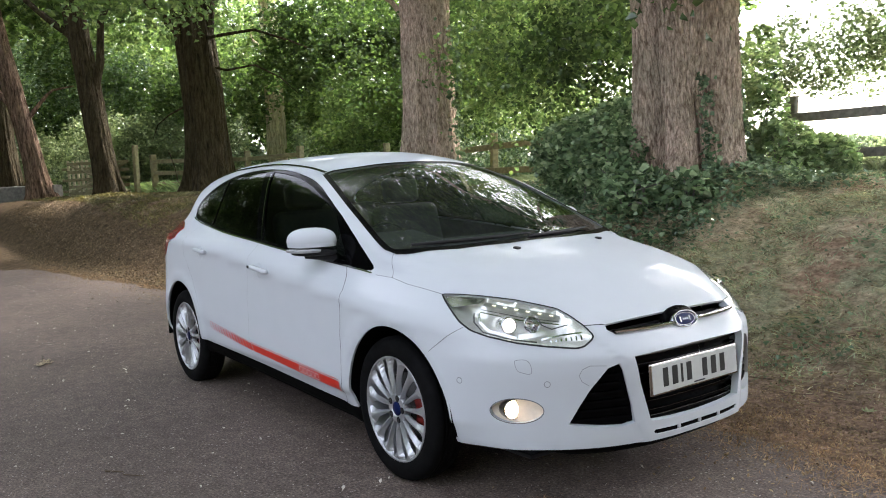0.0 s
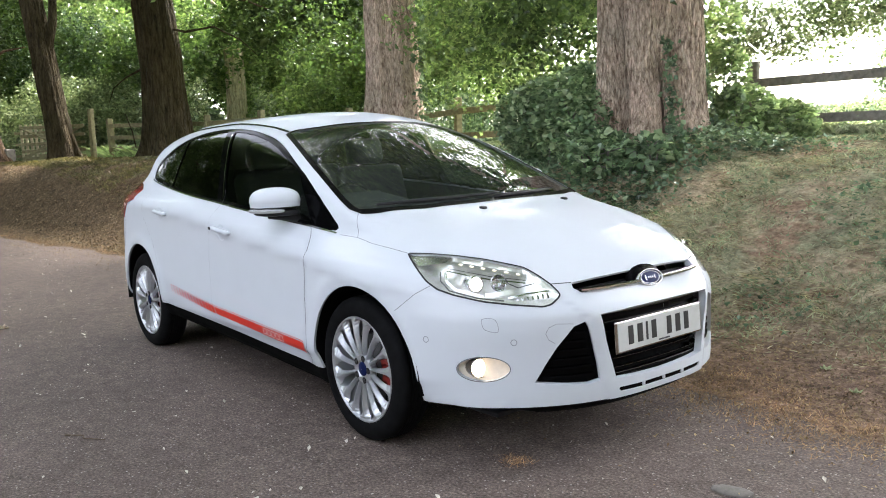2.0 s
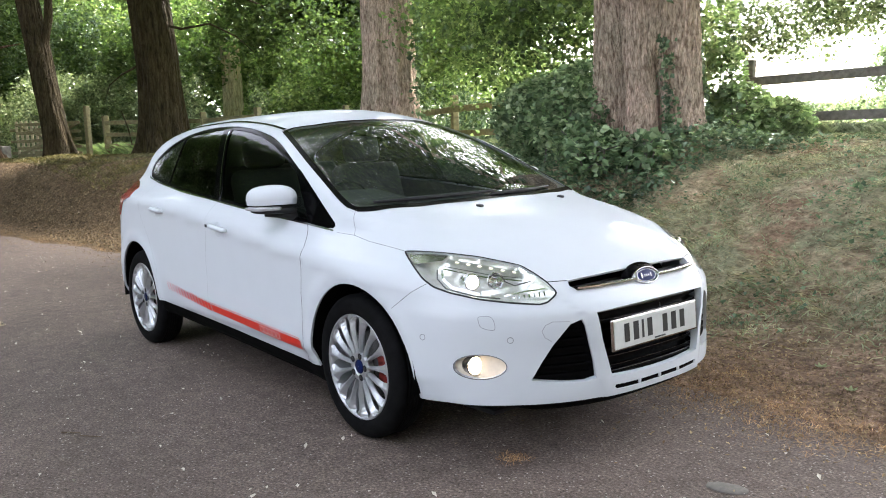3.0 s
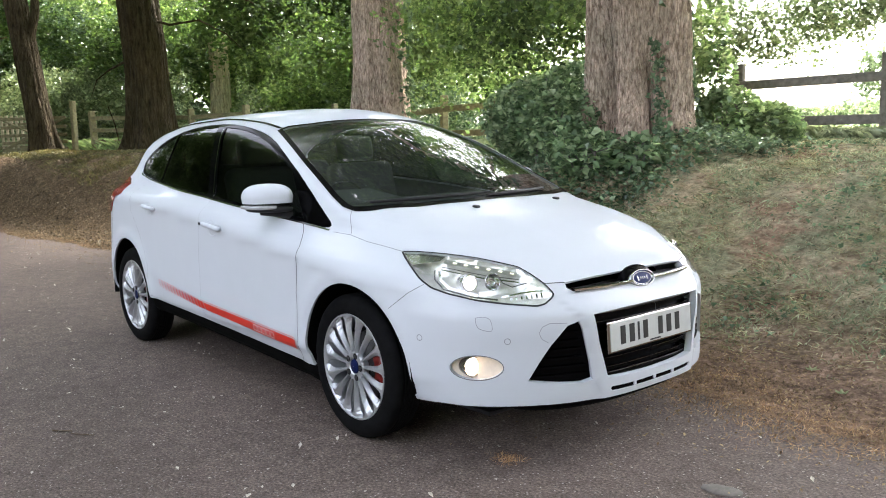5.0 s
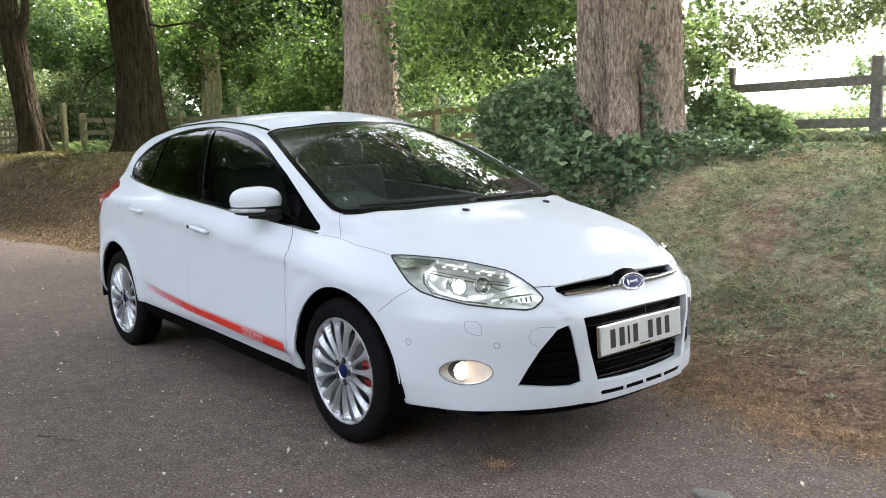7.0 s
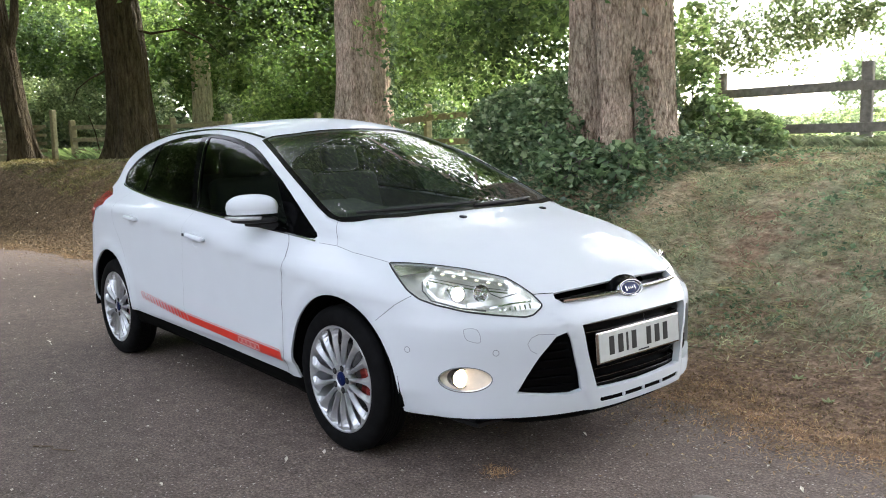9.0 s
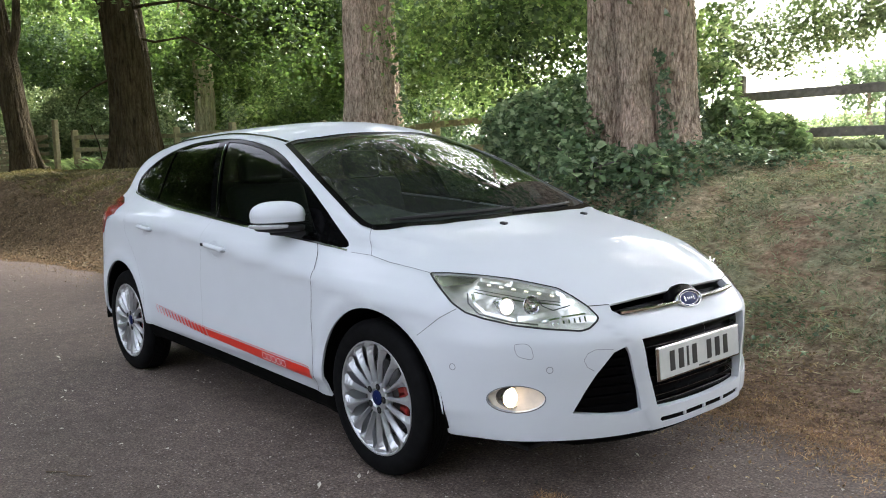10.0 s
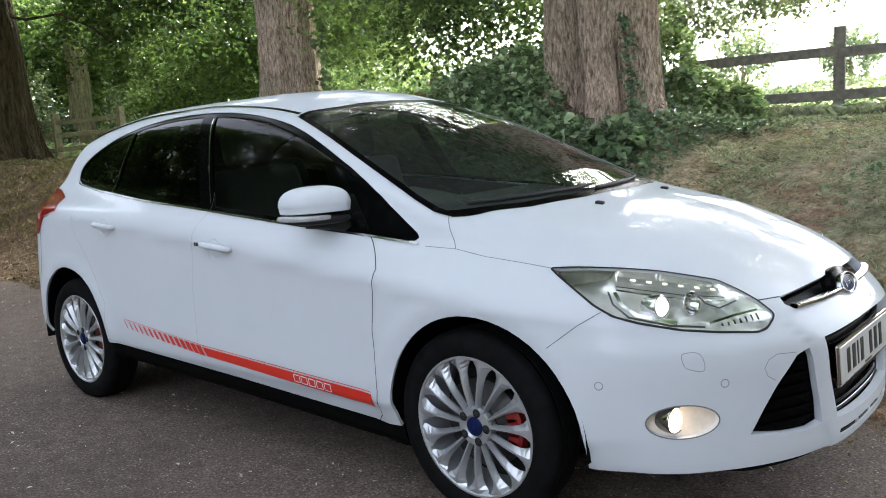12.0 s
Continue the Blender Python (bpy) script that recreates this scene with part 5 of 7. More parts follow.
TAIL_LAMP = ((-1.42, -.86, 1.0), (-1.50, -.775, 1.072), (-1.66, -.685, 1.085), (-1.90, -.55, 1.05), (-1.99, -.40, .95), (-1.99, -.55, .85), (-1.85, -.75, .83), (-1.66, -.85, .87), (-1.56, -.865, .975))
LIGHT_LINE = ((1.115, .898), (.975, .996), (.852, 1.086), (.692, 1.18), (.452, 1.29), (.265, 1.352), (.09, 1.39), (-.11, 1.418), (-.33, 1.428), (-.60, 1.424), (-.86, 1.398), (-1.12, 1.352),
              (-1.35, 1.285), (-1.48, 1.23), (-1.515, 1.185), (-1.48, 1.14), (-1.40, 1.123), (-1.14, 1.094), (-.63, 1.050), (-.2, 1.021), (.285, .979), (.86, .926))
DOOR_FRONT = ((.86, .926), (.965, .824), (.935, .61), (.95, .40), (.93, .30), (.90, .272), (-.12, .322), (-.17, .40), (-.17, .70), (-.12, .93), (-.06, 1.02), (-.06, 1.08), (.86, 1.0))
DOOR_REAR = ((-.06, 1.08), (-.06, 1.02), (-.12, .93), (-.17, .70), (-.17, .40), (-.12, .322), (-.85, .358), (-.97, .37), (-.96, .55), (-1.08, .74), (-1.22, .90), (-1.21, 1.10))
WING = ((.90, .262), (.93, .30), (.95, .40), (.935, .61), (.965, .824), (.86, .926), (1.10, .9), (1.235, .888), (1.364, .868), (1.489, .855), (1.60, .838), (1.625, .823),
        (1.695, .785), (1.758, .746), (1.65, .635), (1.63, .50), (1.375, .33))
LIGHT_LINE = [tuple(p) for p in rounded(np.array(LIGHT_LINE), 2)]
FRONT_HUB, REAR_HUB, WELL = (1.368, 0.330), (-1.335, 0.338), 0.370


def fine3(p, step=0.015, closed=False):
    """A line in space with a point at least every step."""
    p = np.asarray(p, float)
    if closed:
        p = np.concatenate([p, p[:1]])
    o = []
    for a, b in zip(p[:-1], p[1:]):
        k = max(1, int(np.ceil(np.linalg.norm(b - a) / step)))
        o.append(a + (b - a) * np.arange(k)[:, None] / k)
    if not closed:
        o.append(p[-1:])
    return np.concatenate(o)


def chart_of(pts3):
    return finer(to_chart(fine3(pts3, closed=True)), closed=True)


def chart_side(pts):
    return chart_of(on_side(fine3(pts, 0.03, True)))


def well(hub):
    a = np.linspace(0, 2 * math.pi, 60, endpoint=False)
    p = np.stack([hub[0] + WELL * np.cos(a), 0 * a - 0.86, hub[1] + WELL * np.sin(a) * 1.0], 1)
    p[:, 2] = np.maximum(p[:, 2], 0.215)
    q = on_side(p[:, [0, 2]])
    q[:, 1] = np.minimum(q[:, 1], -0.7)
    return finer(to_chart(q), closed=True)


def glass_cut(lo, hi, front_lo, front_hi):
    """The part of the window band between two slanted lines, a little inside its edge."""
    g = to_chart(on_side(LIGHT_LINE))
    c = g.mean(0)
    band = np.array(on_side(LIGHT_LINE))[:, [0, 2]]
    inner = band + (band.mean(0) - band) * 0.0
    # shrink by moving every point along its inward normal
    d = np.roll(inner, -1, 0) - np.roll(inner, 1, 0)
    n = np.stack([d[:, 1], -d[:, 0]], 1)
    n /= np.linalg.norm(n, axis=1, keepdims=True)
    if within(inner + n * 0.02, inner[:1] * 0 + inner.mean(0)).sum() == 0:
        n = -n
    test = inner + n * 0.016
    if not within(inner, test[20:21])[0]:
        test = inner - n * 0.016
    poly = [tuple(p) for p in test]
    for (a, b, keep) in ((lo, hi, 1), (front_lo, front_hi, -1)):
        a, b = np.array(a), np.array(b)
        out = []
        for p, q in zip(poly, poly[1:] + poly[:1]):
            p, q = np.array(p), np.array(q)
            sp = keep * ((b - a)[0] * (p - a)[1] - (b - a)[1] * (p - a)[0])
            sq = keep * ((b - a)[0] * (q - a)[1] - (b - a)[1] * (q - a)[0])
            if sp <= 0:
                out.append(tuple(p))
            if sp * sq < 0:
                out.append(tuple(p + (q - p) * sp / (sp - sq)))
        poly = out
    return chart_side(poly)


OUT = {
    "arch_front": well(FRONT_HUB), "arch_rear": well(REAR_HUB),
    "lamp": finer(rounded(to_chart(fine3(LAMP, 0.03, True)), 2), closed=True), "slit": chart_of(SLIT), "mouth": finer(np.concatenate([to_chart(fine3(MOUTH)), ((S_END, FAN * math.pi), (S_END, 0.0))]), closed=True), "cheek": chart_of(CHEEK), "chin": chart_of(CHIN), "fog": chart_of(FOG),
    "tail_lamp": chart_of(TAIL_LAMP),
    "glass_front": glass_cut((-.06, 1.035), (-.21, 1.41), (.855, .945), (.66, 1.19)),
    "glass_rear": glass_cut((-.985, 1.077), (-.90, 1.40), (-.155, 1.03), (-.31, 1.41)),
    "glass_quarter": glass_cut((-1.9, 1.077), (-1.9, 1.40), (-1.005, 1.077), (-.925, 1.40)),
    "band": chart_side(LIGHT_LINE),
    "screen": chart_of(SCREEN), "bonnet": chart_of(BONNET), "roof": chart_of(ROOF_EDGE),
    "wing": chart_side(WING), "door_front": chart_side(DOOR_FRONT), "door_rear": chart_side(DOOR_REAR),
}


def low_edge(x):
    return np.interp(x, (-2.2, -1.75, -1.6, -.9, .95, 1.2, 1.6, 2.3), (.30, .31, .34, .352, .268, .262, .262, .258))


ex = np.linspace(-1.75, 1.72, 120)
a_front = np.linspace(0.80, 0, 50)
nose_front = NOSE(0 * a_front + 0.258) - 0.755 * a_front ** 2.85 + 0.013 / (1 + np.exp(np.clip((a_front - 0.3112) / 0.006, -30, 30)))
edge_line = np.concatenate([on_side(np.stack([ex, low_edge(ex)], 1)), np.stack([nose_front, -a_front, 0 * a_front + 0.258], 1)])
edge_chart = finer(to_chart(edge_line))

# every outline and a fine grid, triangulated together
pts, segs = [], []
n0 = 0
for line, loop in [(c, True) for c in OUT.values()] + [(edge_chart, False)]:
    line = np.clip(line, (-S_END, 0.0), (S_END, FAN * math.pi))
    k = len(line)
    pts.append(line)
    idx = np.arange(k) + n0
    segs += list(zip(idx[:-1].tolist(), idx[1:].tolist()))
    if loop:
        segs.append((int(idx[-1]), int(idx[0])))
    n0 += k
lines = np.concatenate(pts)
gs, gw = np.linspace(-S_END, S_END, 190), np.linspace(0, FAN * math.pi, 92)
G = np.stack(np.meshgrid(gs, gw, indexing="ij"), -1).reshape(-1, 2)
cell = {}
for k, p in enumerate(lines):
    cell.setdefault((int(p[0] // 0.03), int(p[1] // 0.03)), []).append(p)
keep = []
for p in G:
    cx, cy = int(p[0] // 0.03), int(p[1] // 0.03)
    near = [q for i in (-1, 0, 1) for j in (-1, 0, 1) for q in cell.get((cx + i, cy + j), ())]
    edge = p[1] < 1e-6 or p[1] > FAN * math.pi - 1e-6
    if edge or not near or min((q[0] - p[0]) ** 2 + (q[1] - p[1]) ** 2 for q in near) > 0.009 ** 2:
        keep.append(p)
allp = np.concatenate([lines, np.array(keep)])
res = delaunay_2d_cdt([Vector(p) for p in allp.tolist()], segs, [], 0, 1e-5)
chart_v = np.array([tuple(v) for v in res[0]])
chart_f = np.array([f for f in res[2]], np.int32)
SKIN = from_chart(chart_v)
SKIN[np.abs(chart_v[:, 1]) < 1e-6, 1] = 0
SKIN_N = skin_normal(SKIN)
mid_c = chart_v[chart_f].mean(1)
mid_p = SKIN[chart_f].mean(1)
# faces turned outwards
fn = np.cross(SKIN[chart_f[:, 1]] - SKIN[chart_f[:, 0]], SKIN[chart_f[:, 2]] - SKIN[chart_f[:, 0]])
flip = (fn * SKIN_N[chart_f].mean(1)).sum(1) < 0
chart_f[flip] = chart_f[flip][:, ::-1]

label = np.full(len(chart_f), "side", dtype=object)
free = np.ones(len(chart_f), bool)


def claim(name, mask):
    global free
    m = mask & free
    label[m] = name
    free &= ~m


for n_ in ("arch_front", "arch_rear"):
    claim(n_, within(OUT[n_], mid_c) & (mid_p[:, 1] < -0.6))
claim("under", mid_p[:, 2] < low_edge(mid_p[:, 0]) - 0.0005)
for n_ in ("lamp", "slit", "mouth", "cheek", "chin", "fog", "tail_lamp", "glass_front", "glass_rear", "glass_quarter", "band", "screen", "bonnet", "roof"):
    claim(n_, within(OUT[n_], mid_c))
for n_ in ("wing", "door_front", "door_rear"):
    claim(n_, within(OUT[n_], mid_c) & (mid_p[:, 1] < -0.6))
claim("bumper", (mid_p[:, 0] > 1.45) & (mid_p[:, 2] < 0.85))
claim("rear_bumper", (mid_p[:, 0] < -1.7) & (mid_p[:, 2] < 0.62))
claim("tailgate", (mid_p[:, 0] < -1.6) & (mid_p[:, 1] > -0.62))


def piece(names, both, inset=0.0, skirt=0.012):
    """The mesh of some regions: one half or both, sunk by inset, with its rim turned inwards."""
    f = chart_f[np.isin(label, list(names))]
    used, inv = np.unique(f, return_inverse=True)
    f = inv.reshape(-1, 3)
    v, n = SKIN[used] - SKIN_N[used] * inset, SKIN_N[used]
    if skirt:
        e = np.concatenate([f[:, [0, 1]], f[:, [1, 2]], f[:, [2, 0]]])
        key = np.sort(e, 1)
        _, first, count = np.unique(key, axis=0, return_index=True, return_counts=True)
        rim = e[first[count == 1]]
        rim = rim[~((np.abs(v[rim[:, 0], 1]) < 1e-5) & (np.abs(v[rim[:, 1], 1]) < 1e-5))]
        a, b = v[rim[:, 0]], v[rim[:, 1]]
        a2, b2 = a - n[rim[:, 0]] * skirt, b - n[rim[:, 1]] * skirt
        k, c = len(v), len(rim)
        out = np.cross(b - a, a - a2)
        out /= np.linalg.norm(out, axis=1, keepdims=True) + 1e-9
        v = np.concatenate([v, a, b, a2, b2])
        n = np.concatenate([n, out, out, out, out])
        r = np.arange(c)
        f = np.concatenate([f, np.stack([k + r, k + 2 * c + r, k + c + r], 1), np.stack([k + c + r, k + 2 * c + r, k + 3 * c + r], 1)])
    if both:
        k = len(v)
        v, n, f = np.concatenate([v, v * (1, -1, 1)]), np.concatenate([n, n * (1, -1, 1)]), np.concatenate([f, f[:, ::-1] + k])
    return v, f, n


def mirrored(v, f, n):
    return v * (1, -1, 1), f[:, ::-1], n * (1, -1, 1)


def lay(pts3, lift=0.0):
    """Points snapped to the skin, and its normals there."""
    p = from_chart(to_chart(np.asarray(pts3, float)))
    n = skin_normal(p)
    return p + n * lift, n


def ribbon(chart_line, w, lift, loop=False, shift=0.0):
    """A flat strip of width w along a line of the chart."""
    p, n = lay(from_chart(chart_line))
    t = (np.roll(p, -1, 0) - np.roll(p, 1, 0)) if loop else np.gradient(p, axis=0)
    t /= np.linalg.norm(t, axis=1, keepdims=True) + 1e-9
    s = np.cross(n, t)
    a, b = p + s * (shift - w / 2) + n * lift, p + s * (shift + w / 2) + n * lift
    k = len(p)
    i = np.arange(k if loop else k - 1)
    j = (i + 1) % k
    f = np.concatenate([np.stack([i, j, k + j], 1), np.stack([i, k + j, k + i], 1)])
    return np.concatenate([a, b]), f, np.concatenate([n, n])


def cover(poly3, lift, step=0.02):
    """A thin overlay on the skin inside a closed outline."""
    c = finer(to_chart(np.asarray(poly3, float)), step, True)
    k = len(c)
    lo, hi = c.min(0), c.max(0)
    g = np.stack(np.meshgrid(np.arange(lo[0], hi[0], step), np.arange(lo[1], hi[1], step), indexing="ij"), -1).reshape(-1, 2)
    g = g[within(c, g)] if len(g) else g
    r = delaunay_2d_cdt([Vector(p) for p in np.concatenate([c, g]).tolist()], [(i, (i + 1) % k) for i in range(k)], [], 1, 1e-6)
    cv = np.array([tuple(v) for v in r[0]])
    f = np.array([list(t) for t in r[2]], np.int32)
    p = from_chart(cv)
    n = skin_normal(p)
    d = np.cross(p[f[:, 1]] - p[f[:, 0]], p[f[:, 2]] - p[f[:, 0]])
    fl = (d * n[f].mean(1)).sum(1) < 0
    f[fl] = f[fl][:, ::-1]
    return p + n * lift, f, n

# car materials
M_PAINT = plain("white_car_paint", (0.565, 0.59, 0.62), 0.6, coat=0.42, vary=0.012, scale=6, spec=0.0)
M_PAINT.node_tree.nodes["Principled BSDF"].inputs["Coat Roughness"].default_value = 0.012
M_BLACK = plain("satin_black_trim", (0.003, 0.003, 0.0033), 0.22, vary=0.2, spec=0.03)
M_GLOSS_BLACK = plain("gloss_black_surround", (0.002, 0.002, 0.0022), 0.07, vary=0.1, spec=0.03)
M_PLASTIC = plain("black_plastic", (0.012, 0.012, 0.013), 0.6, vary=0.25, scale=60, spec=0.3)
M_CHROME = plain("chrome", (0.75, 0.75, 0.76), 0.09, 1.0, vary=0.03)
M_BAR = plain("grille_bar_chrome", (0.50, 0.51, 0.53), 0.16, 1.0, vary=0.05)
M_STRIP = plain("bright_strip", (0.42, 0.42, 0.43), 0.18, 1.0, vary=0.05)
M_LAMP_PAN, nt, bs = material("lamp_reflector")
nt.links.new(ramp_node(nt, noise_node(nt, 22.0), ((0.35, (0.76, 0.76, 0.71)), (0.65, (0.95, 0.95, 0.90)))), bs.inputs["Base Color"])
bs.inputs["Metallic"].default_value, bs.inputs["Roughness"].default_value = 0.6, 0.2
M_ALLOY = plain("silver_alloy", (0.50, 0.51, 0.53), 0.36, 0.7, vary=0.06, scale=20)
M_TYRE = plain("tyre_rubber", (0.006, 0.006, 0.0064), 0.75, vary=0.35, scale=25, bump=0.0008, spec=0.06)
M_INDICATOR = plain("mirror_indicator_lens", (0.36, 0.36, 0.37), 0.15, vary=0.15, scale=50, coat=1.0)
M_LINER = plain("arch_liner", (0.004, 0.004, 0.004), 0.9, vary=0.2, spec=0.04)
M_SEAM = plain("shut_line_shade", (0.16, 0.165, 0.175), 0.7, vary=0.1)
M_DISC = plain("brake_disc", (0.05, 0.048, 0.048), 0.5, 0.6, vary=0.3)
M_CALIPER = plain("red_caliper", (0.24, 0.016, 0.012), 0.45, vary=0.2)
M_RED = plain("red_decal", (0.64, 0.032, 0.018), 0.35, vary=0.03)
M_WHITE_INK = plain("white_decal", (0.8, 0.8, 0.8), 0.4, vary=0.02)
M_PLATE = plain("plate_white", (0.50, 0.51, 0.49), 0.35, vary=0.06, scale=18)
M_INK = plain("plate_black", (0.012, 0.012, 0.012), 0.4)
M_BLUE = plain("badge_blue", (0.008, 0.014, 0.060), 0.3, spec=0.05)
M_CABIN = plain("cabin_fabric", (0.034, 0.036, 0.036), 0.85, vary=0.3, scale=80)
M_SCREEN = glass("windscreen_glass", (0.62, 0.70, 0.65), boost=1.5, steep=4.2, film=0.02)
M_TINT = glass("tinted_glass", (0.06, 0.065, 0.06), boost=0.9, steep=6.0)
M_CLEAR = glass("front_window_glass", (0.34, 0.38, 0.35), boost=0.9, steep=6.0)
M_LENS = glass("lamp_lens", (0.93, 0.94, 0.93), 0.01, 1.45)
M_TAIL = plain("red_tail_lamp", (0.22, 0.006, 0.006), 0.2, coat=0.25, spec=0.2)
M_BEAM = glow("lit_bulb", (1.0, 0.96, 0.90), 0.6)
M_FOG_BEAM = glow("lit_fog_bulb", (1.0, 0.80, 0.55), 2.5)
M_FOG_SURROUND = plain("fog_surround", (0.80, 0.70, 0.58), 0.3)
M_DARK_CHROME = plain("dark_chrome", (0.40, 0.36, 0.32), 0.12, 1.0, vary=0.1)
M_SLAT_EDGE = plain("slat_edge", (0.16, 0.16, 0.165), 0.25, 1.0, vary=0.1)
M_LAMP_BED = plain("lamp_bed", (0.30, 0.31, 0.28), 0.35, 0.5, vary=0.2)
M_GROOVE = plain("lamp_groove_shade", (0.03, 0.03, 0.028), 0.35, vary=0.2)
M_LAMP_CORNER = plain("lamp_corner_reflection", (0.36, 0.37, 0.31), 0.14, 0.8, vary=0.3, scale=40)
M_LED = glow("lit_led", (1.0, 0.95, 0.74), 0.5)

car = empty("car", (0, 0, 0), "white five-door hatchback with red side stripes and lit lamps", "car")


def panel(name, regions, both, mat, label_="", inset=0.0, skirt=0.012, parent=None):
    v, f, n = piece(regions, both, inset, skirt)
    obs = [np_part(name, v, f, mat, parent or car, label_, True, n)]
    if not both:
        obs.append(np_part(name, *mirrored(v, f, n)[:2], mat, car if parent is None else parent, label_, True, mirrored(v, f, n)[2]))
    return obs


panel("bumper", ("bumper",), True, M_PAINT, "white front bumper with black openings", skirt=0.03)
panel("bonnet", ("bonnet",), True, M_PAINT)
panel("roof", ("roof",), True, M_PAINT)
panel("body_side", ("side",), False, M_PAINT)
panel("wing", ("wing",), False, M_PAINT)
door_f = panel("front_door", ("door_front",), False, M_PAINT)
door_r = panel("rear_door", ("door_rear",), False, M_PAINT)
panel("tailgate", ("tailgate",), True, M_PAINT)
panel("rear_bumper", ("rear_bumper",), True, M_PAINT)
panel("window_surround", ("band",), False, M_GLOSS_BLACK, "gloss black window surround", 0.003)
panel("tail_lamp", ("tail_lamp",), False, M_TAIL, "red tail lamp", -0.004)
panel("windscreen", ("screen",), True, M_SCREEN, "windscreen reflecting the leaves above", 0.002, 0)
for side_, s_ in (("right", 0), ("left", 1)):
    for nm, reg, mt, lb, dr in (("window", "glass_front", M_CLEAR, "clear side window", door_f), ("window", "glass_rear", M_TINT, "dark tinted window", door_r), ("quarter_window", "glass_quarter", M_TINT, "dark tinted window", None)):
        v, f, n = piece((reg,), False, 0.006, 0)
        if s_:
            v, f, n = mirrored(v, f, n)
        np_part(nm, v, f, mt, dr[s_] if dr else car, lb, True, n)

# black sills between the wheels, a lip under the nose and a floor pan
def skirt_along(name, line, lbl):
    """A black strip that hangs from a line of the lower edge and turns in under the car."""
    line = np.asarray(line, float)
    rows = [line * (1, s_, 1) + np.array((0, 0, z_)) for s_, z_ in ((0.985, 0.012), (0.982, -0.012), (0.970, -0.055), (0.940, -0.092), (0.70, -0.096))]
    if name == "front_lip":
        # the lip dies out towards the wheels
        fade = 0.5 * np.clip((0.80 - np.abs(line[:, 1])) / 0.25, 0.1, 1)
        for r in rows:
            r[:, 2] = line[:, 2] + (r[:, 2] - line[:, 2]) * fade
        rows = [r + np.array((dx, 0, 0)) for r, dx in zip(rows, (-0.012, -0.012, -0.022, -0.045, -0.25))]
    k = len(line)
    i, j = np.meshgrid(np.arange(4), np.arange(k - 1), indexing="ij")
    q = (i * k + j).ravel()
    return np_part(name, np.concatenate(rows), np.stack([q, q + k, q + k + 1, q + 1], 1), M_LINER, car, lbl, True)


sx = np.linspace(-0.98, 1.0, 60)
sill_line = on_side(np.stack([sx, low_edge(sx)], 1))
# black sill, hung lower so it also stands for the shadow beneath
skirt_along("sill", sill_line, "black plastic sill under the doors")
skirt_along("sill", sill_line * (1, -1, 1), "black plastic sill under the doors")
ly = np.linspace(-0.80, 0.80, 60)
skirt_along("front_lip", np.stack([2.262 - 0.755 * np.abs(ly) ** 2.85, ly, 0 * ly + 0.262], 1), "black lip under the front bumper")
label[label == "under"] = "gone"
bm = bmesh.new()
add_box(bm, (3.8, 1.16, 0.02), (0.0, 0, 0.175), (0, 0, 0), 0.004)
add_box(bm, (1.80, 1.46, 0.018), (0.0, 0, 0.226), (0, 0, 0), 0.004)
part("floor_pan", bm, M_PLASTIC, car, "black floor pan")

# wheel wells
for hub in (FRONT_HUB, REAR_HUB):
    a = np.linspace(-0.12, math.pi + 0.12, 30)
    rows = []
    for y, r in ((-0.868, WELL + 0.004), (-0.86, WELL + 0.012), (-0.5, WELL + 0.012), (-0.5, 0.05)):
        rows.append(np.stack([hub[0] + r * np.cos(a), 0 * a + y, hub[1] + r * np.sin(a)], 1))
    k = len(a)
    v = np.concatenate(rows)
    i, j = np.meshgrid(np.arange(3), np.arange(k - 1), indexing="ij")
    q = (i * k + j).ravel()
    f = np.stack([q, q + 1, q + k + 1, q + k], 1)
    v[:k, 1] = on_side(np.stack([v[:k, 0], np.maximum(v[:k, 2], 0.22)], 1))[:, 1] + 0.014 + 0.05 * np.clip((v[:k, 0] - hub[0]) / WELL - 0.5, 0, 1)
    np_part("wheel_well", v, f, M_LINER, car, "black wheel well liner")
    np_part("wheel_well", v * (1, -1, 1), f[:, ::-1], M_LINER, car, "black wheel well liner")


# shut lines
def seam(chart_line, w=0.0045, name="shut_line", mat=M_PLASTIC, lift=0.0012, loop=False, shift=0.0, lbl="", both=True):
    v, f, n = ribbon(chart_line, w, lift, loop, shift)
    np_part(name, v, f, mat, car, lbl, True, n)
    if both:
        np_part(name, *mirrored(v, f, n)[:2], mat, car, lbl, True, mirrored(v, f, n)[2])


def line_side(p):
    return finer(to_chart(on_side(fine3(p, 0.03))))


def line_3d(p):
    return finer(to_chart(fine3(p)))


seam(line_side(DOOR_FRONT[:6]), 0.0032)
seam(line_side(DOOR_FRONT[5:12]), 0.0012, mat=M_SEAM)
seam(line_side(DOOR_REAR[6:12]), 0.0012, mat=M_SEAM)
seam(line_3d(BONNET[3:9]), 0.0028, mat=M_SEAM)
seam(line_3d(((1.235, -.777, .888), (1.11, -.785, .893))), 0.0025, mat=M_SEAM)
seam(line_3d(BONNET[15:17]), 0.004)
seam(line_3d(((1.78, -.798, .728), (1.72, -.83, .69), (1.64, -.876, .625))), 0.0026, mat=M_SEAM)
seam(line_side(((-1.49, .98), (-1.62, .95), (-1.70, .62), (-1.72, .45))), 0.004)
seam(OUT["lamp"], 0.007, "lamp_seal", M_PLASTIC, 0.0015, True)
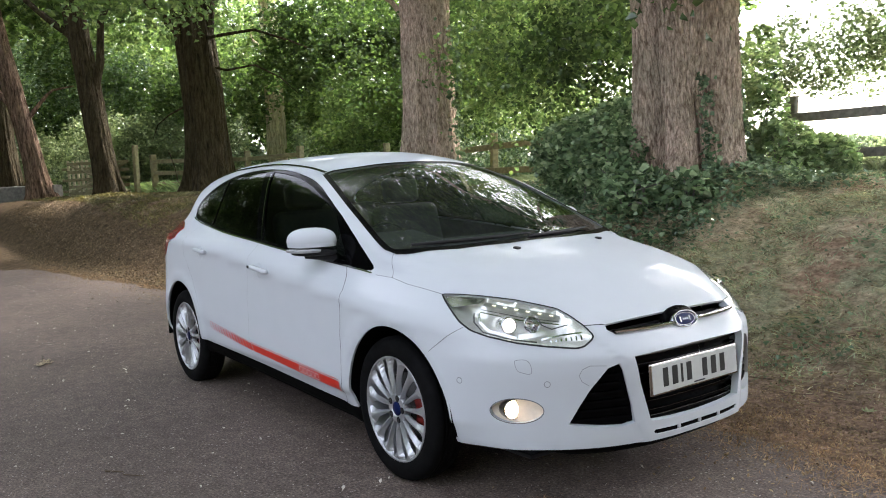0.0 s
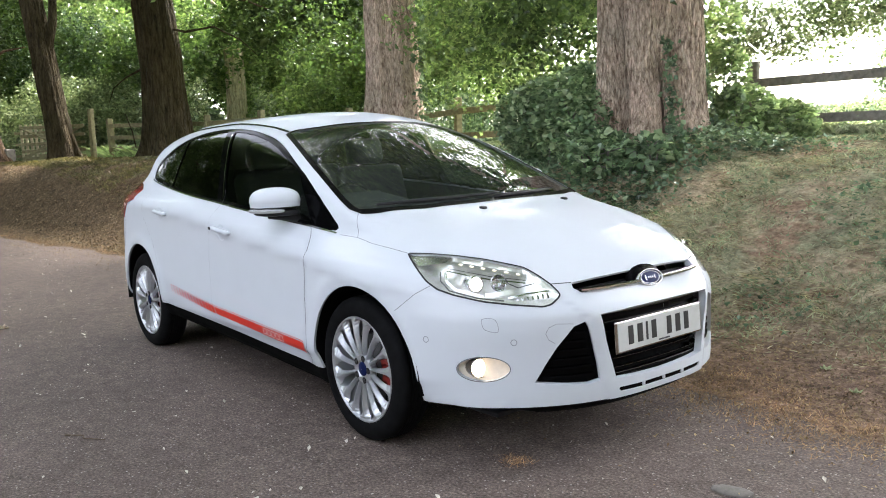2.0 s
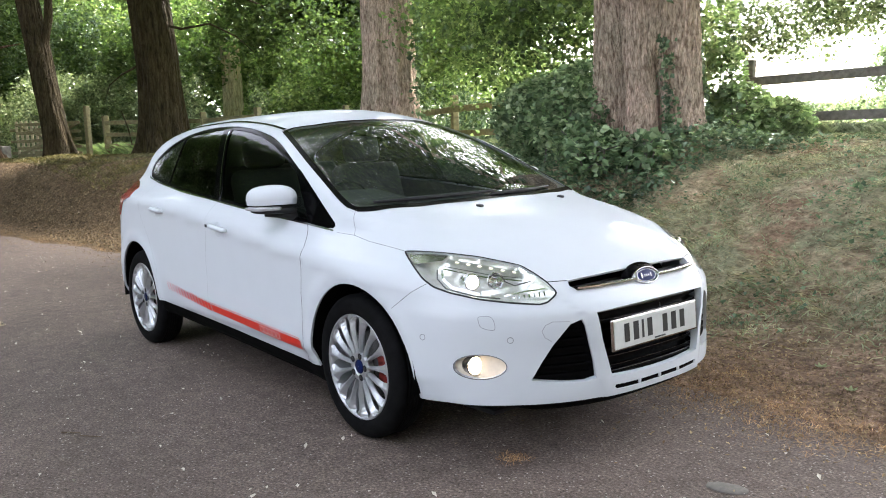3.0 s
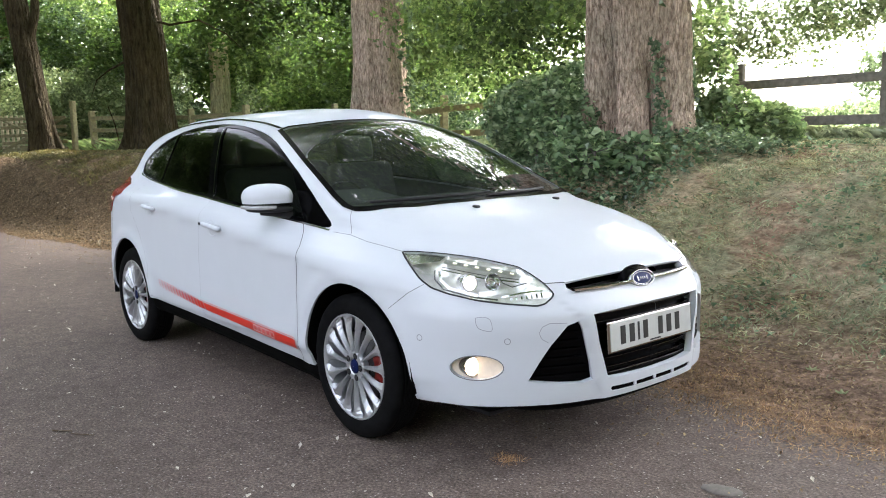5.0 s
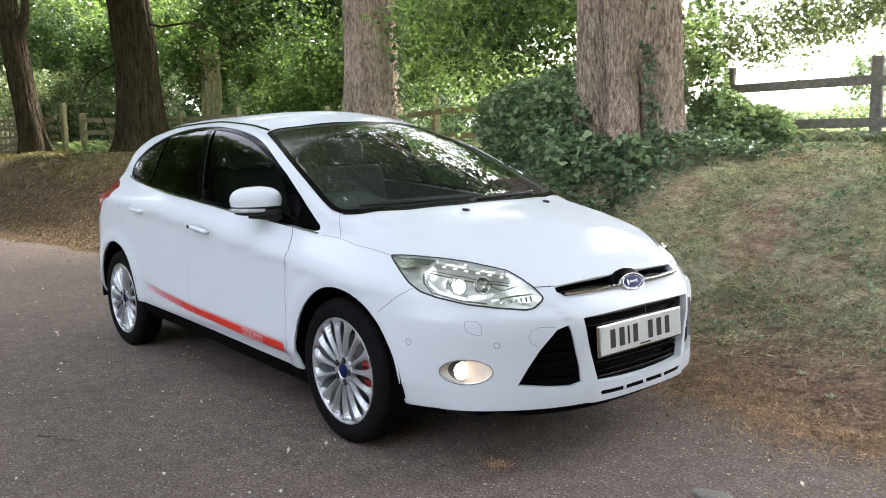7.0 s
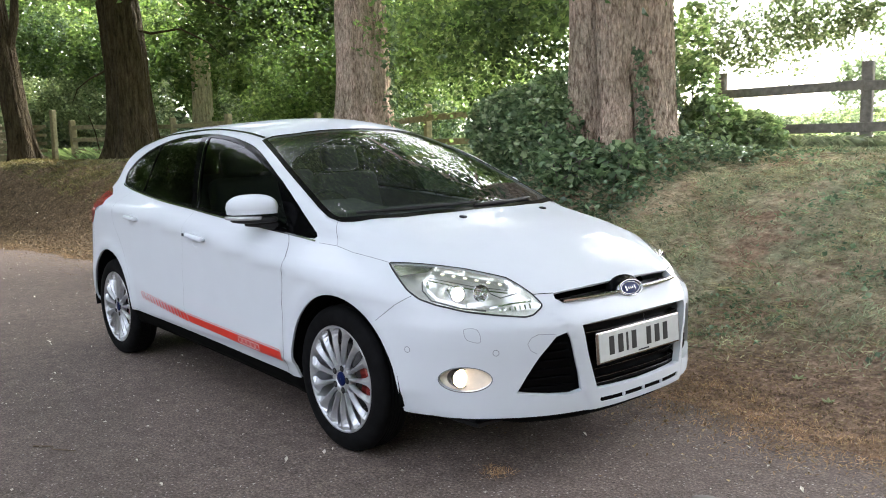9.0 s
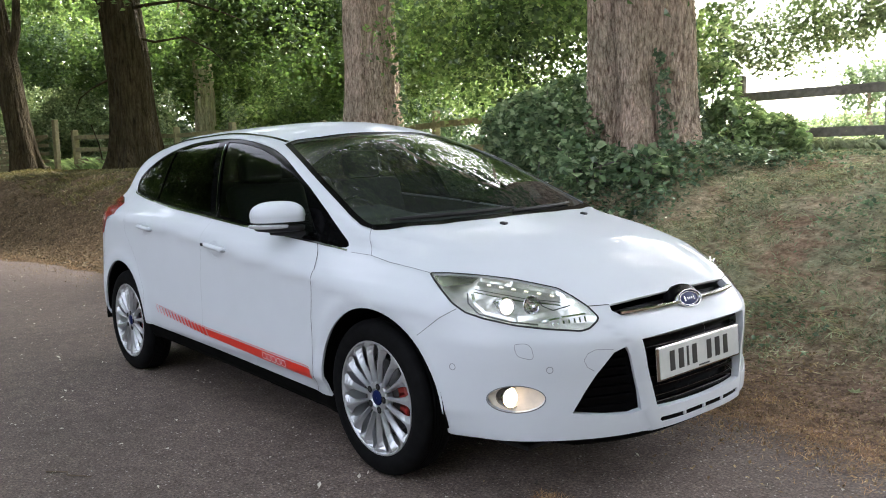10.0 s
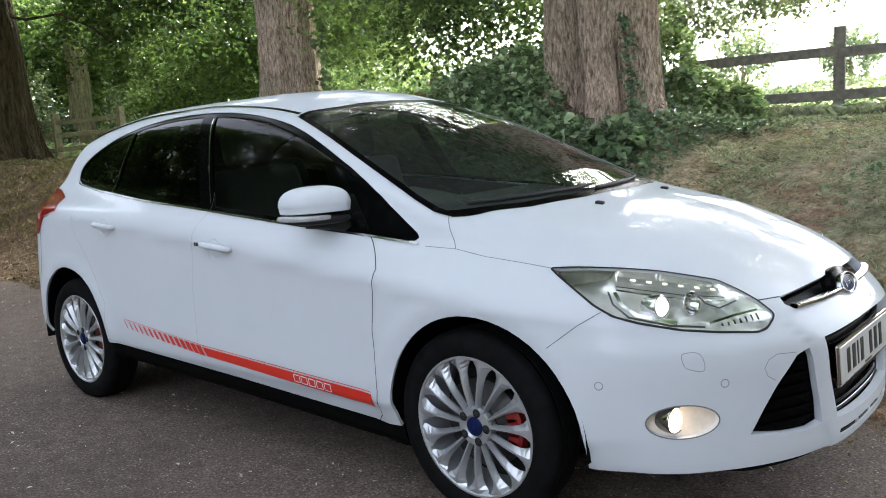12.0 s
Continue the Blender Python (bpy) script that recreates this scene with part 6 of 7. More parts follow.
# roof channel, window strip, screen border
seam(line_3d(((.235, -.545, 1.392), (.1, -.560, 1.43), (-.4, -.584, 1.455), (-.9, -.582, 1.445), (-1.4, -.56, 1.375), (-1.6, -.54, 1.33))), 0.022, "roof_channel", M_BLACK, 0.002, lbl="black roof channel strip")
strip = [(-1.46, 1.132), (-1.40, 1.119), (-1.14, 1.090), (-.63, 1.046), (-.2, 1.017), (.285, .975), (.86, .922), (1.08, .898)]
v, f, n = ribbon(line_side(strip), 0.009, 0.005)
bright_strip = np_part("window_strip", v, f, M_STRIP, car, "bright chrome strip under the windows", True, n)
np_part("window_strip", *mirrored(v, f, n)[:2], M_STRIP, car, "bright chrome strip under the windows", True, mirrored(v, f, n)[2])
seam(line_3d(SCREEN[3:10]), 0.030, "screen_border", M_BLACK, 0.001, shift=0.0, lbl="black border of the windscreen")
seam(line_3d(SCREEN[9:14]), 0.022, "screen_border", M_BLACK, 0.001, lbl="black border of the windscreen")
seam(line_3d(SCREEN[0:5]), 0.045, "screen_cowl", M_BLACK, 0.002, shift=0.001, lbl="black plastic cowl under the windscreen")

seam(line_side(((-.075, 1.040), (-.14, 1.20), (-.21, 1.392))), 0.007, "frame_edge", M_STRIP, 0.003, lbl="bright edge of the door frame")
seam(line_side(((-.995, 1.085), (-.955, 1.23), (-.915, 1.375))), 0.004, "frame_edge", M_STRIP, 0.002, lbl="thin bright divider before the quarter window")


# ---- wheels ----
def wheel(hub_x, side):
    """A tyre with a fifteen-spoke alloy, built with its outer face towards -y, then turned to its side."""
    turn = Matrix.Diagonal((1, side, 1, 1))
    prof = [(0.225, -0.052), (0.236, -0.062), (0.262, -0.070), (0.290, -0.068), (0.308, -0.058), (0.317, -0.045), (0.320, -0.03)]
    for k in range(5):
        y = -0.030 + k * 0.0145
        prof += [(0.320, y + 0.001), (0.320, y + 0.011), (0.313, y + 0.0115), (0.313, y + 0.0143)]
    prof += [(0.320, 0.06), (0.317, 0.075), (0.305, 0.09), (0.27, 0.10), (0.225, 0.08)]
    v, f = lathe(prof, 72)

    def put(name, v, f, mat, parent, lbl="", smooth=True):
        v = np.asarray(v) * (1, -side, 1)
        f = np.asarray(f)
        return np_part(name, v, f if side > 0 else f[:, ::-1], mat, parent, lbl, smooth)

    tyre = put("wheel", v, f, M_TYRE, car, "black tyre on a silver alloy rim")
    tyre.location = (hub_x, side * 0.795, 0.320)
    rim = [(0.236, -0.060), (0.234, -0.064), (0.228, -0.064), (0.224, -0.056), (0.222, -0.045), (0.216, -0.02), (0.206, 0.02), (0.20, 0.08)]
    v, f = lathe(rim, 72)
    pieces = [(v, f)]
    # spokes: proud ridges that split into a notch at the rim
    for k in range(15):
        a = 2 * math.pi * (k + 0.5) / 15
        sec = []
        for r, w, y, d in ((0.052, 0.0070, -0.050, 0.020), (0.085, 0.0078, -0.055, 0.020), (0.12, 0.0098, -0.058, 0.019), (0.15, 0.0125, -0.059, 0.018), (0.176, 0.0165, -0.059, 0.017),
                           (0.196, 0.0245, -0.058, 0.016), (0.210, 0.0360, -0.058, 0.016), (0.227, 0.0470, -0.060, 0.016)):
            crest = 0.30 if r < 0.16 else 0.16
            sec.append([(-w, y + 0.013, r), (-w * crest, y - 0.004, r), (w * crest, y - 0.004, r), (w, y + 0.013, r), (w * 0.95, y + d, r), (-w * 0.95, y + d, r)])
        v = np.array(sec).reshape(-1, 3)
        v[-6:, 1] += np.array([-0.010, 0.004, 0.004, -0.010, 0, 0])
        c, s = math.cos(a), math.sin(a)
        v = np.stack([v[:, 0] * c + v[:, 2] * s, v[:, 1], -v[:, 0] * s + v[:, 2] * c], 1)
        f = [(i * 6 + j, i * 6 + (j + 1) % 6, (i + 1) * 6 + (j + 1) % 6, (i + 1) * 6 + j) for i in range(7) for j in range(6)]
        pieces.append((v, np.array(f)[:, ::-1]))
    v, f = lathe([(0.066, -0.02), (0.066, -0.046), (0.062, -0.054), (0.040, -0.056), (0.034, -0.050), (0.001, -0.050)], 40)
    pieces.append((v, f))
    rim_ob = put("rim", *join(pieces), M_ALLOY, tyre, "silver fifteen-spoke alloy rim", False)
    v, f = lathe([(0.032, -0.046), (0.031, -0.053), (0.026, -0.056), (0.001, -0.057)], 30)
    put("centre_cap", v, f, M_BLUE, tyre, "dark blue centre cap")
    for k in range(5):
        a = 2 * math.pi * k / 5 + 0.3
        o = np.array((0.050 * math.sin(a), 0, 0.050 * math.cos(a)))
        v, f = lathe([(0.0150, -0.0566), (0.0140, -0.0572), (0.001, -0.0572)], 16)
        put("nut_hole", v + o, f, M_PLASTIC, tyre)
        v, f = lathe([(0.0070, -0.048), (0.0070, -0.0580), (0.005, -0.0595), (0.001, -0.0595)], 6)
        put("wheel_nut", v + o, f, M_DISC, tyre, "steel wheel nut", False)
    v, f = lathe([(0.15, 0.02), (0.15, 0.0), (0.148, -0.004), (0.07, -0.004), (0.06, -0.02), (0.001, -0.02)], 48)
    put("brake_disc", v, f, M_DISC, tyre)
    bm = bmesh.new()
    for k in range(5):
        a = radians(70 + 40 * k / 4)
        add_box(bm, (0.05, 0.05, 0.055), (0.142 * math.sin(a), -0.005, 0.142 * math.cos(a)), (0, 70 + 10 * k, 0), 0.008)
    cal = part("brake_caliper", bm, M_CALIPER, tyre, "red brake caliper")
    cal.data.transform(Matrix.Diagonal((1, -side, 1, 1)))
    if side > 0:
        cal.data.flip_normals()
    v, f = lathe([(0.20, 0.06), (0.001, 0.06)], 40)
    put("backing_plate", v, f, M_PLASTIC, tyre)
    return tyre


for hx in (1.324, -1.324):
    wheel(hx, -1)
    wheel(hx, 1)


# ---- nose ----
def nose_x(y, z):
    return NOSE(z) - 0.755 * np.abs(y) ** 2.85


def bar_across(name, z, half, sink, high, deep, mat, lbl="", y0=None, parent=None, rise=0.0):
    """A slim bar that follows the nose from side to side."""
    y = np.linspace(-half if y0 is None else y0, half, 40)
    z = z + rise * np.abs(y)
    x = nose_x(y, z) - sink
    ring = [(0.0, -high * 0.3), (0.0, high * 0.3), (-deep * 0.3, high * 0.5), (-deep, high * 0.5), (-deep, -high * 0.5), (-deep * 0.3, -high * 0.5)]
    v = np.stack([np.stack([x + dx, y, 0 * y + z + dz], 1) for dx, dz in ring], 1).reshape(-1, 3)
    n = len(ring)
    f = [(i * n + j, (i + 1) * n + j, (i + 1) * n + (j + 1) % n, i * n + (j + 1) % n) for i in range(39) for j in range(n)]
    return np_part(name, v, np.array(f)[:, ::-1], mat, parent or car, lbl)


panel("lower_grille", ("mouth",), True, M_BLACK, "black lower grille with thin bright slats", 0.055, 0)
low_g = bpy.data.objects["lower_grille"]
for z in (0.588, 0.555, 0.517, 0.479, 0.441, 0.403, 0.366, 0.343):
    half = np.interp(z, (0.342, 0.50, 0.60), (0.268, 0.313, 0.333))
    edge = z > 0.58 or z < 0.35
    bar_across("slat", z, half, 0.020, 0.016, 0.03, M_BLACK, parent=low_g)
    bar_across("bright_edge", z + 0.007, half, 0.0185, 0.0022 if not edge else 0.004, 0.004, M_SLAT_EDGE, "bright edge of a slat", parent=low_g)
panel("upper_grille", ("slit",), True, M_PLASTIC, "narrow black upper grille", 0.05, 0)
bar_across("grille_bar", 0.694, 0.372, -0.006, 0.013, 0.022, M_BAR, "chrome bar of the upper grille", 0.074)
bar_across("grille_bar", 0.694, -0.074, -0.006, 0.013, 0.022, M_BAR, "chrome bar of the upper grille", -0.372)
panel("side_grille", ("cheek",), False, M_BLACK, "black triangular side grille", 0.035, 0)
for z in np.linspace(0.365, 0.535, 6):
    yo = np.interp(z, (0.34, 0.427, 0.491, 0.566), (0.57, 0.525, 0.487, 0.435))
    yi = np.interp(z, (0.34, 0.406, 0.547), (0.345, 0.356, 0.388))
    y = np.linspace(-yo, -yi, 14)
    for s in (1, -1):
        x = nose_x(y, z) - 0.018
        ring = ((0, -0.004), (0, 0.004), (-0.02, 0.006), (-0.02, -0.006))
        v = np.stack([np.stack([x + dx, s * y, 0 * y + z + dz], 1) for dx, dz in ring], 1).reshape(-1, 3)
        f = np.array([(i * 4 + j, (i + 1) * 4 + j, (i + 1) * 4 + (j + 1) % 4, i * 4 + (j + 1) % 4) for i in range(13) for j in range(4)])
        np_part("slat", v, f[:, ::-1] if s > 0 else f, M_BLACK, car)
panel("lower_slot", ("chin",), True, M_BLACK, "slim black slots under the lower grille", 0.006, 0)
for y in (-0.127, 0.0, 0.127):
    bm = bmesh.new()
    add_box(bm, (0.03, 0.016, 0.024), (nose_x(y, 0.295) - 0.003, y, 0.2945), bevel=0.002)
    part("slot_divider", bm, M_PAINT, car)

# badge: a dark housing, a chrome ring, a blue oval with a plain silver stroke
tilt = Matrix.Rotation(radians(-24), 3, "Y")


def oval(name, prof, wide, high, at, mat, lbl="", parent=None, n=40):
    v, f = lathe(prof, n, "x")
    v = v * (1, wide, high)
    v = v @ np.array(tilt).T + np.array(at)
    return np_part(name, v, f[:, ::-1], mat, parent or car, lbl, True)


B_AT = (2.212, 0, 0.694)
badge = oval("badge", [(1.16, -0.03), (1.16, -0.004), (1.08, 0.008), (0.001, 0.010)], 0.078, 0.044, (2.198, 0, 0.704), M_BLACK, "oval blue badge in a chrome ring on a black boss")
oval("badge_ring", [(1.0, 0.0), (1.0, 0.014), (0.94, 0.019), (0.88, 0.015), (0.87, 0.008)], 0.078, 0.036, B_AT, M_STRIP, "chrome ring", badge)
oval("badge_face", [(0.88, 0.009), (0.5, 0.013), (0.001, 0.014)], 0.078, 0.036, B_AT, M_BLUE, "", badge)
oval("badge_rim", [(0.80, 0.0125), (0.78, 0.0138), (0.75, 0.0142), (0.73, 0.0133)], 0.078, 0.034, B_AT, M_STRIP, "", badge)
for dy, w, h in ((-0.030, 0.007, 0.022), (-0.013, 0.0045, 0.011), (0.0, 0.0045, 0.011), (0.012, 0.0045, 0.011), (0.027, 0.0045, 0.020)):
    bm = bmesh.new()
    add_box(bm, (0.003, w, h), (0.0145, dy, 0.0), (0, 0, 0), 0.001)
    bmesh.ops.transform(bm, matrix=Matrix.Translation(B_AT) @ tilt.to_4x4(), verts=bm.verts)
    part("badge_stroke", bm, M_STRIP, badge)

# number plate, its marks left as plain bars
bm = bmesh.new()
add_box(bm, (0.014, 0.556, 0.128), (2.268, -0.002, 0.497), (0, -3, 0), 0.006, 2)
plate = part("number_plate", bm, M_DARK_CHROME, car, "white number plate with dark bars in a bright frame")
bm = bmesh.new()
add_box(bm, (0.006, 0.538, 0.112), (2.2748, -0.002, 0.497), (0, -3, 0), 0.002)
part("plate_face", bm, M_PLATE, plate)
bar_y = [-0.205, -0.148, -0.105, -0.060, 0.040, 0.098, 0.156]
for y, w in zip(bar_y, (0.030, 0.032, 0.012, 0.030, 0.030, 0.032, 0.030)):
    bm = bmesh.new()
    add_box(bm, (0.0016, w, 0.074), (2.2784, y + 0.010, 0.500), (0, -3, 0))
    part("plate_bar", bm, M_INK, plate, "plain dark bar")
bm = bmesh.new()
add_box(bm, (0.0016, 0.07, 0.006), (2.281, 0.012, 0.450), (0, -3, 0))
part("plate_bar", bm, M_INK, plate)


# ---- lamps ----
def lamp_unit(s):
    """One headlamp: a pan behind a clear lens, with a lit projector, a reflector, a row of lit diodes and a small side reflector."""
    v, f, n = piece(("lamp",), False, 0.0, 0)
    if s > 0:
        v, f, n = mirrored(v, f, n)
    lens = np_part("headlamp", v, f, M_LENS, car, "clear headlamp with lit projector and diode row", True, n)
    # the pan: sunk deep in the middle, shallow at the rim, with soft folds
    c = chart_v[np.unique(chart_f[label == "lamp"])]
    ids = np.unique(chart_f[label == "lamp"])
    rim = OUT["lamp"]
    d = np.array([np.min(np.linalg.norm(rim - p, axis=1)) for p in c])
    depth = 0.010 + 0.048 * np.clip(d / 0.06, 0, 1) ** 0.7
    folds = (0.0022 * np.sin(c[:, 0] * 95 + c[:, 1] * 40) + 0.0018 * np.sin(c[:, 1] * 150 - c[:, 0] * 60)) * np.clip((d - 0.03) / 0.02, 0, 1)
    pv = SKIN[ids] - SKIN_N[ids] * (depth + folds)[:, None]
    lut = {k: i for i, k in enumerate(ids)}
    pf = np.array([[lut[i] for i in t] for t in chart_f[label == "lamp"]])
    if s > 0:
        pv, pf = pv * (1, -1, 1), pf[:, ::-1]
    np_part("lamp_pan", pv, pf, M_LAMP_PAN, lens, "silver ribbed lamp pan", True)

    def round_on(at, r, sink, prof, mat, name, lbl="", way=(0.96, -0.24, 0.10)):
        p, nn = lay(np.array([at]))
        w = Vector(way).normalized()
        q = Vector((0, -1, 0)).rotation_difference(w).to_matrix()
        lv, lf = lathe(prof, 28)
        lv = lv * (r, 1, r)
        lv = lv @ np.array(q).T + (p[0] - np.array(w) * sink)
        if s > 0:
            lv, lf = lv * (1, -1, 1), lf[:, ::-1]
        return np_part(name, lv, lf, mat, lens, lbl, True)

    round_on((1.934, -0.678, 0.733), 0.027, 0.034, [(1.3, 0.045), (1.3, -0.004), (1.15, -0.008), (1.0, -0.003)], M_CHROME, "projector_ring", "chrome projector ring")
    round_on((1.934, -0.678, 0.733), 0.027, 0.034, [(1.0, -0.003), (0.8, -0.011), (0.45, -0.016), (0.001, -0.018)], M_BEAM, "projector", "lit projector lens")
    round_on((1.992, -0.612, 0.735), 0.030, 0.036, [(1.2, -0.010), (1.15, -0.014), (1.05, -0.006), (0.7, 0.012), (0.3, 0.02), (0.001, 0.014)], M_CHROME, "reflector", "chrome main reflector")
    # an added cover whose colour imitates the reflection in the outer corner
    corner = ((1.61, -.757, .838), (1.70, -.703, .836), (1.76, -.665, .829), (1.76, -.70, .812), (1.72, -.745, .808), (1.68, -.775, .800), (1.635, -.770, .822))
    rv, rf, rn = cover(np.array(corner), -0.008)
    if s > 0:
        rv, rf, rn = mirrored(rv, rf, rn)
    np_part("corner_reflection", rv, rf, M_LAMP_CORNER, lens, "outer lamp corner coloured like its reflection", True, rn)
    # the diode strip: a dark bed under the upper edge with six small lit diodes
    row = [(1.775 + 0.245 * t, -0.690 + 0.165 * t - 0.02 * t * (1 - t), 0.810 - 0.046 * t) for t in np.linspace(0, 1, 7)]
    rv, rf, rn = ribbon(line_3d(row), 0.024, -0.007)
    if s > 0:
        rv, rf, rn = mirrored(rv, rf, rn)
    np_part("diode_bed", rv, rf, M_LAMP_BED, lens, "dark bed of the diode strip", True, rn)
    for k in range(6):
        t = 0.16 + 0.78 * k / 5
        at = np.array((1.775 + 0.245 * t, -0.690 + 0.165 * t - 0.02 * t * (1 - t), 0.810 - 0.046 * t))
        rv, rf, rn = ribbon(line_3d((at - np.array((0.006, 0.004, -0.001)), at + np.array((0.006, 0.004, -0.001)))), 0.007, -0.005)
        if s > 0:
            rv, rf, rn = mirrored(rv, rf, rn)
        np_part("diode", rv, rf, M_LED, lens, "lit daytime diode", True, rn)
    rv, rf, rn = ribbon(line_3d(((1.955, -.668, .696), (1.995, -.632, .703), (2.035, -.590, .716))), 0.020, -0.020)
    if s > 0:
        rv, rf, rn = mirrored(rv, rf, rn)
    np_part("lamp_diffuser", rv, rf, M_LAMP_PAN, lens, "white diffuser under the projector", True, rn)
    # bright rails that divide the lamp, and the ribbed indicator at its inner end
    for line, w in ((((1.79, -.722, .788), (1.85, -.690, .776), (1.94, -.630, .757), (2.04, -.53, .738)), 0.006), (((2.03, -.618, .686), (2.07, -.55, .700), (2.115, -.475, .708)), 0.007),
                    (((1.80, -.745, .79), (1.825, -.757, .755), (1.87, -.75, .722), (1.965, -.688, .694)), 0.011)):
        rv, rf, rn = ribbon(line_3d(line), w, -0.014)
        if s > 0:
            rv, rf, rn = mirrored(rv, rf, rn)
        np_part("lamp_rail", rv, rf, M_CHROME, lens, "bright lamp rail", True, rn)
    for line, w in ((((1.775, -.742, .786), (1.80, -.762, .752), (1.85, -.762, .715), (1.95, -.706, .688), (2.03, -.640, .678)), 0.006),
                    (((1.785, -.712, .796), (1.85, -.676, .784), (1.94, -.616, .765), (2.03, -.52, .746)), 0.004), (((1.97, -.575, .758), (2.00, -.585, .738), (2.035, -.565, .722), (2.06, -.50, .735)), 0.005)):
        rv, rf, rn = ribbon(line_3d(line), w, -0.013)
        if s > 0:
            rv, rf, rn = mirrored(rv, rf, rn)
        np_part("lamp_groove", rv, rf, M_GROOVE, lens, "dark groove between the lamp bowls", True, rn)
    for k in range(7):
        t = k / 6
        a = np.array((2.055 + 0.062 * t, -.59 + 0.105 * t, .674 + 0.004 * t))
        rv, rf, rn = ribbon(line_3d((a, a + np.array((0.0, 0.0, 0.008 + 0.014 * t)))), 0.006, -0.016)
        if s > 0:
            rv, rf, rn = mirrored(rv, rf, rn)
        np_part("indicator_rib", rv, rf, M_CHROME, lens, "", True, rn)
    return lens


def fog_unit(s):
    v, f, n = piece(("fog",), False, 0.024, 0)
    w = Vector((0.97, -0.22, 0.0)).normalized()
    q = np.array(Vector((0, -1, 0)).rotation_difference(w).to_matrix()).T
    if s > 0:
        v, f, n = mirrored(v, f, n)
    base = np_part("fog_lamp", v, f, M_FOG_SURROUND, car, "lit round fog lamp in a cream oval surround", True, n)
    at, _ = lay(np.array([(1.945, -0.742, 0.414)]))

    def add(name, prof, mat, lbl, sink, shift=(0, 0, 0)):
        lv, lf = lathe(prof, 32)
        lv = lv @ q + at[0] - np.array(w) * sink + np.array(shift)
        if s > 0:
            lv, lf = lv * (1, -1, 1), lf[:, ::-1]
        np_part(name, lv, lf, mat, base, lbl, True)
    # a dark chrome barrel that points ahead, with the lit lens in its mouth
    add("fog_barrel", [(0.040, 0.09), (0.040, 0.004), (0.038, -0.002), (0.0355, 0.002), (0.034, 0.010)], M_DARK_CHROME, "dark chrome fog lamp barrel", -0.004, (0.010, 0.030, 0))
    add("fog_bulb", [(0.034, 0.006), (0.022, -0.002), (0.001, -0.005)], M_FOG_BEAM, "lit fog lamp lens", -0.004, (0.010, 0.030, 0))
    rv, rf, rn = ribbon(OUT["fog"], 0.004, 0.001, True)
    if s > 0:
        rv, rf, rn = mirrored(rv, rf, rn)
    np_part("fog_trim", rv, rf, M_SEAM, base, "thin oval edge", True, rn)


for s in (-1, 1):
    lamp_unit(s)
    fog_unit(s)


# ---- small outer parts ----
def both_sides(name, v, f, mat, lbl="", smooth=True, n=None, parents=None):
    a = np_part(name, v, f, mat, parents[0] if parents else car, lbl, smooth, n)
    b = np_part(name, np.asarray(v) * (1, -1, 1), np.asarray(f)[:, ::-1], mat, parents[1] if parents else car, lbl, smooth, None if n is None else n * (1, -1, 1))
    return a, b


def superball(at, radii, e1, e2, n=28, m=18):
    u = np.linspace(-math.pi, math.pi, n, endpoint=False)
    w = np.linspace(-math.pi / 2, math.pi / 2, m)
    pw = lambda t, e: np.sign(t) * np.abs(t) ** e
    U, W = np.meshgrid(u, w, indexing="ij")
    v = np.stack([pw(np.cos(W), e1) * pw(np.cos(U), e2), pw(np.cos(W), e1) * pw(np.sin(U), e2), pw(np.sin(W), e1)], -1) * np.array(radii) + np.array(at)
    i, j = np.meshgrid(np.arange(n), np.arange(m - 1), indexing="ij")
    k = (i + 1) % n
    f = np.stack([i * m + j, k * m + j, k * m + j + 1, i * m + j + 1], -1).reshape(-1, 4)
    return v.reshape(-1, 3), f


def swept(v, about=-0.985, x0=0.62):
    """Rakes a mirror part: its inner end stands further forward and its back is cut flat."""
    v = np.array(v)
    v[:, 0] += (v[:, 1] - about) * 0.62
    return v


# mirrors: white cap above, clear indicator strip, black foot
cap_v, cap_f = superball((0.605, -0.878, 1.030), (0.080, 0.094, 0.068), 0.78, 0.72, 32, 25)
grid_v = cap_v.reshape(32, 25, 3)
belt = grid_v[:, 12, :].copy()
for k in range(12):
    # below its crease the cap drops straight to a flat foot
    drop = (12 - k) / 12
    grid_v[:, k, :2] = belt[:, :2] + (np.array((0.605, -0.878)) - belt[:, :2]) * (0.04 * min(1, drop * 1.2) if k > 3 else 1 - k * 0.24)
    grid_v[:, k, 2] = 1.030 - 0.028 * min(1.0, drop * 1.4)
grid_v[:, 12, :2] += (grid_v[:, 12, :2] - np.array((0.605, -0.878))) * 0.012
cap_v = grid_v.reshape(-1, 3)
cap_v[:, 2] += 0.010 + 0.02 * (cap_v[:, 1] + 0.985)
cap = both_sides("door_mirror", swept(cap_v), cap_f, M_PAINT, "white door mirror with a clear indicator strip")
ind_v, ind_f = superball((0.605, -0.914, 0.998), (0.080, 0.062, 0.012), 0.5, 0.7)
both_sides("indicator", swept(ind_v), ind_f, M_INDICATOR, "clear mirror indicator", parents=cap)
low_v, low_f = superball((0.60, -0.870, 0.988), (0.070, 0.086, 0.018), 0.6, 0.7)
both_sides("mirror_shell", swept(low_v), low_f, M_PLASTIC, "black lower mirror shell", parents=cap)
arm_v, arm_f = tube([(0.64, -0.90, 0.974), (0.70, -0.83, 0.966), (0.745, -0.77, 0.952), (0.76, -0.735, 0.955)], [0.018, 0.021, 0.024, 0.030], 12)
both_sides("mirror_arm", arm_v, arm_f, M_PLASTIC, "black mirror foot", parents=cap)


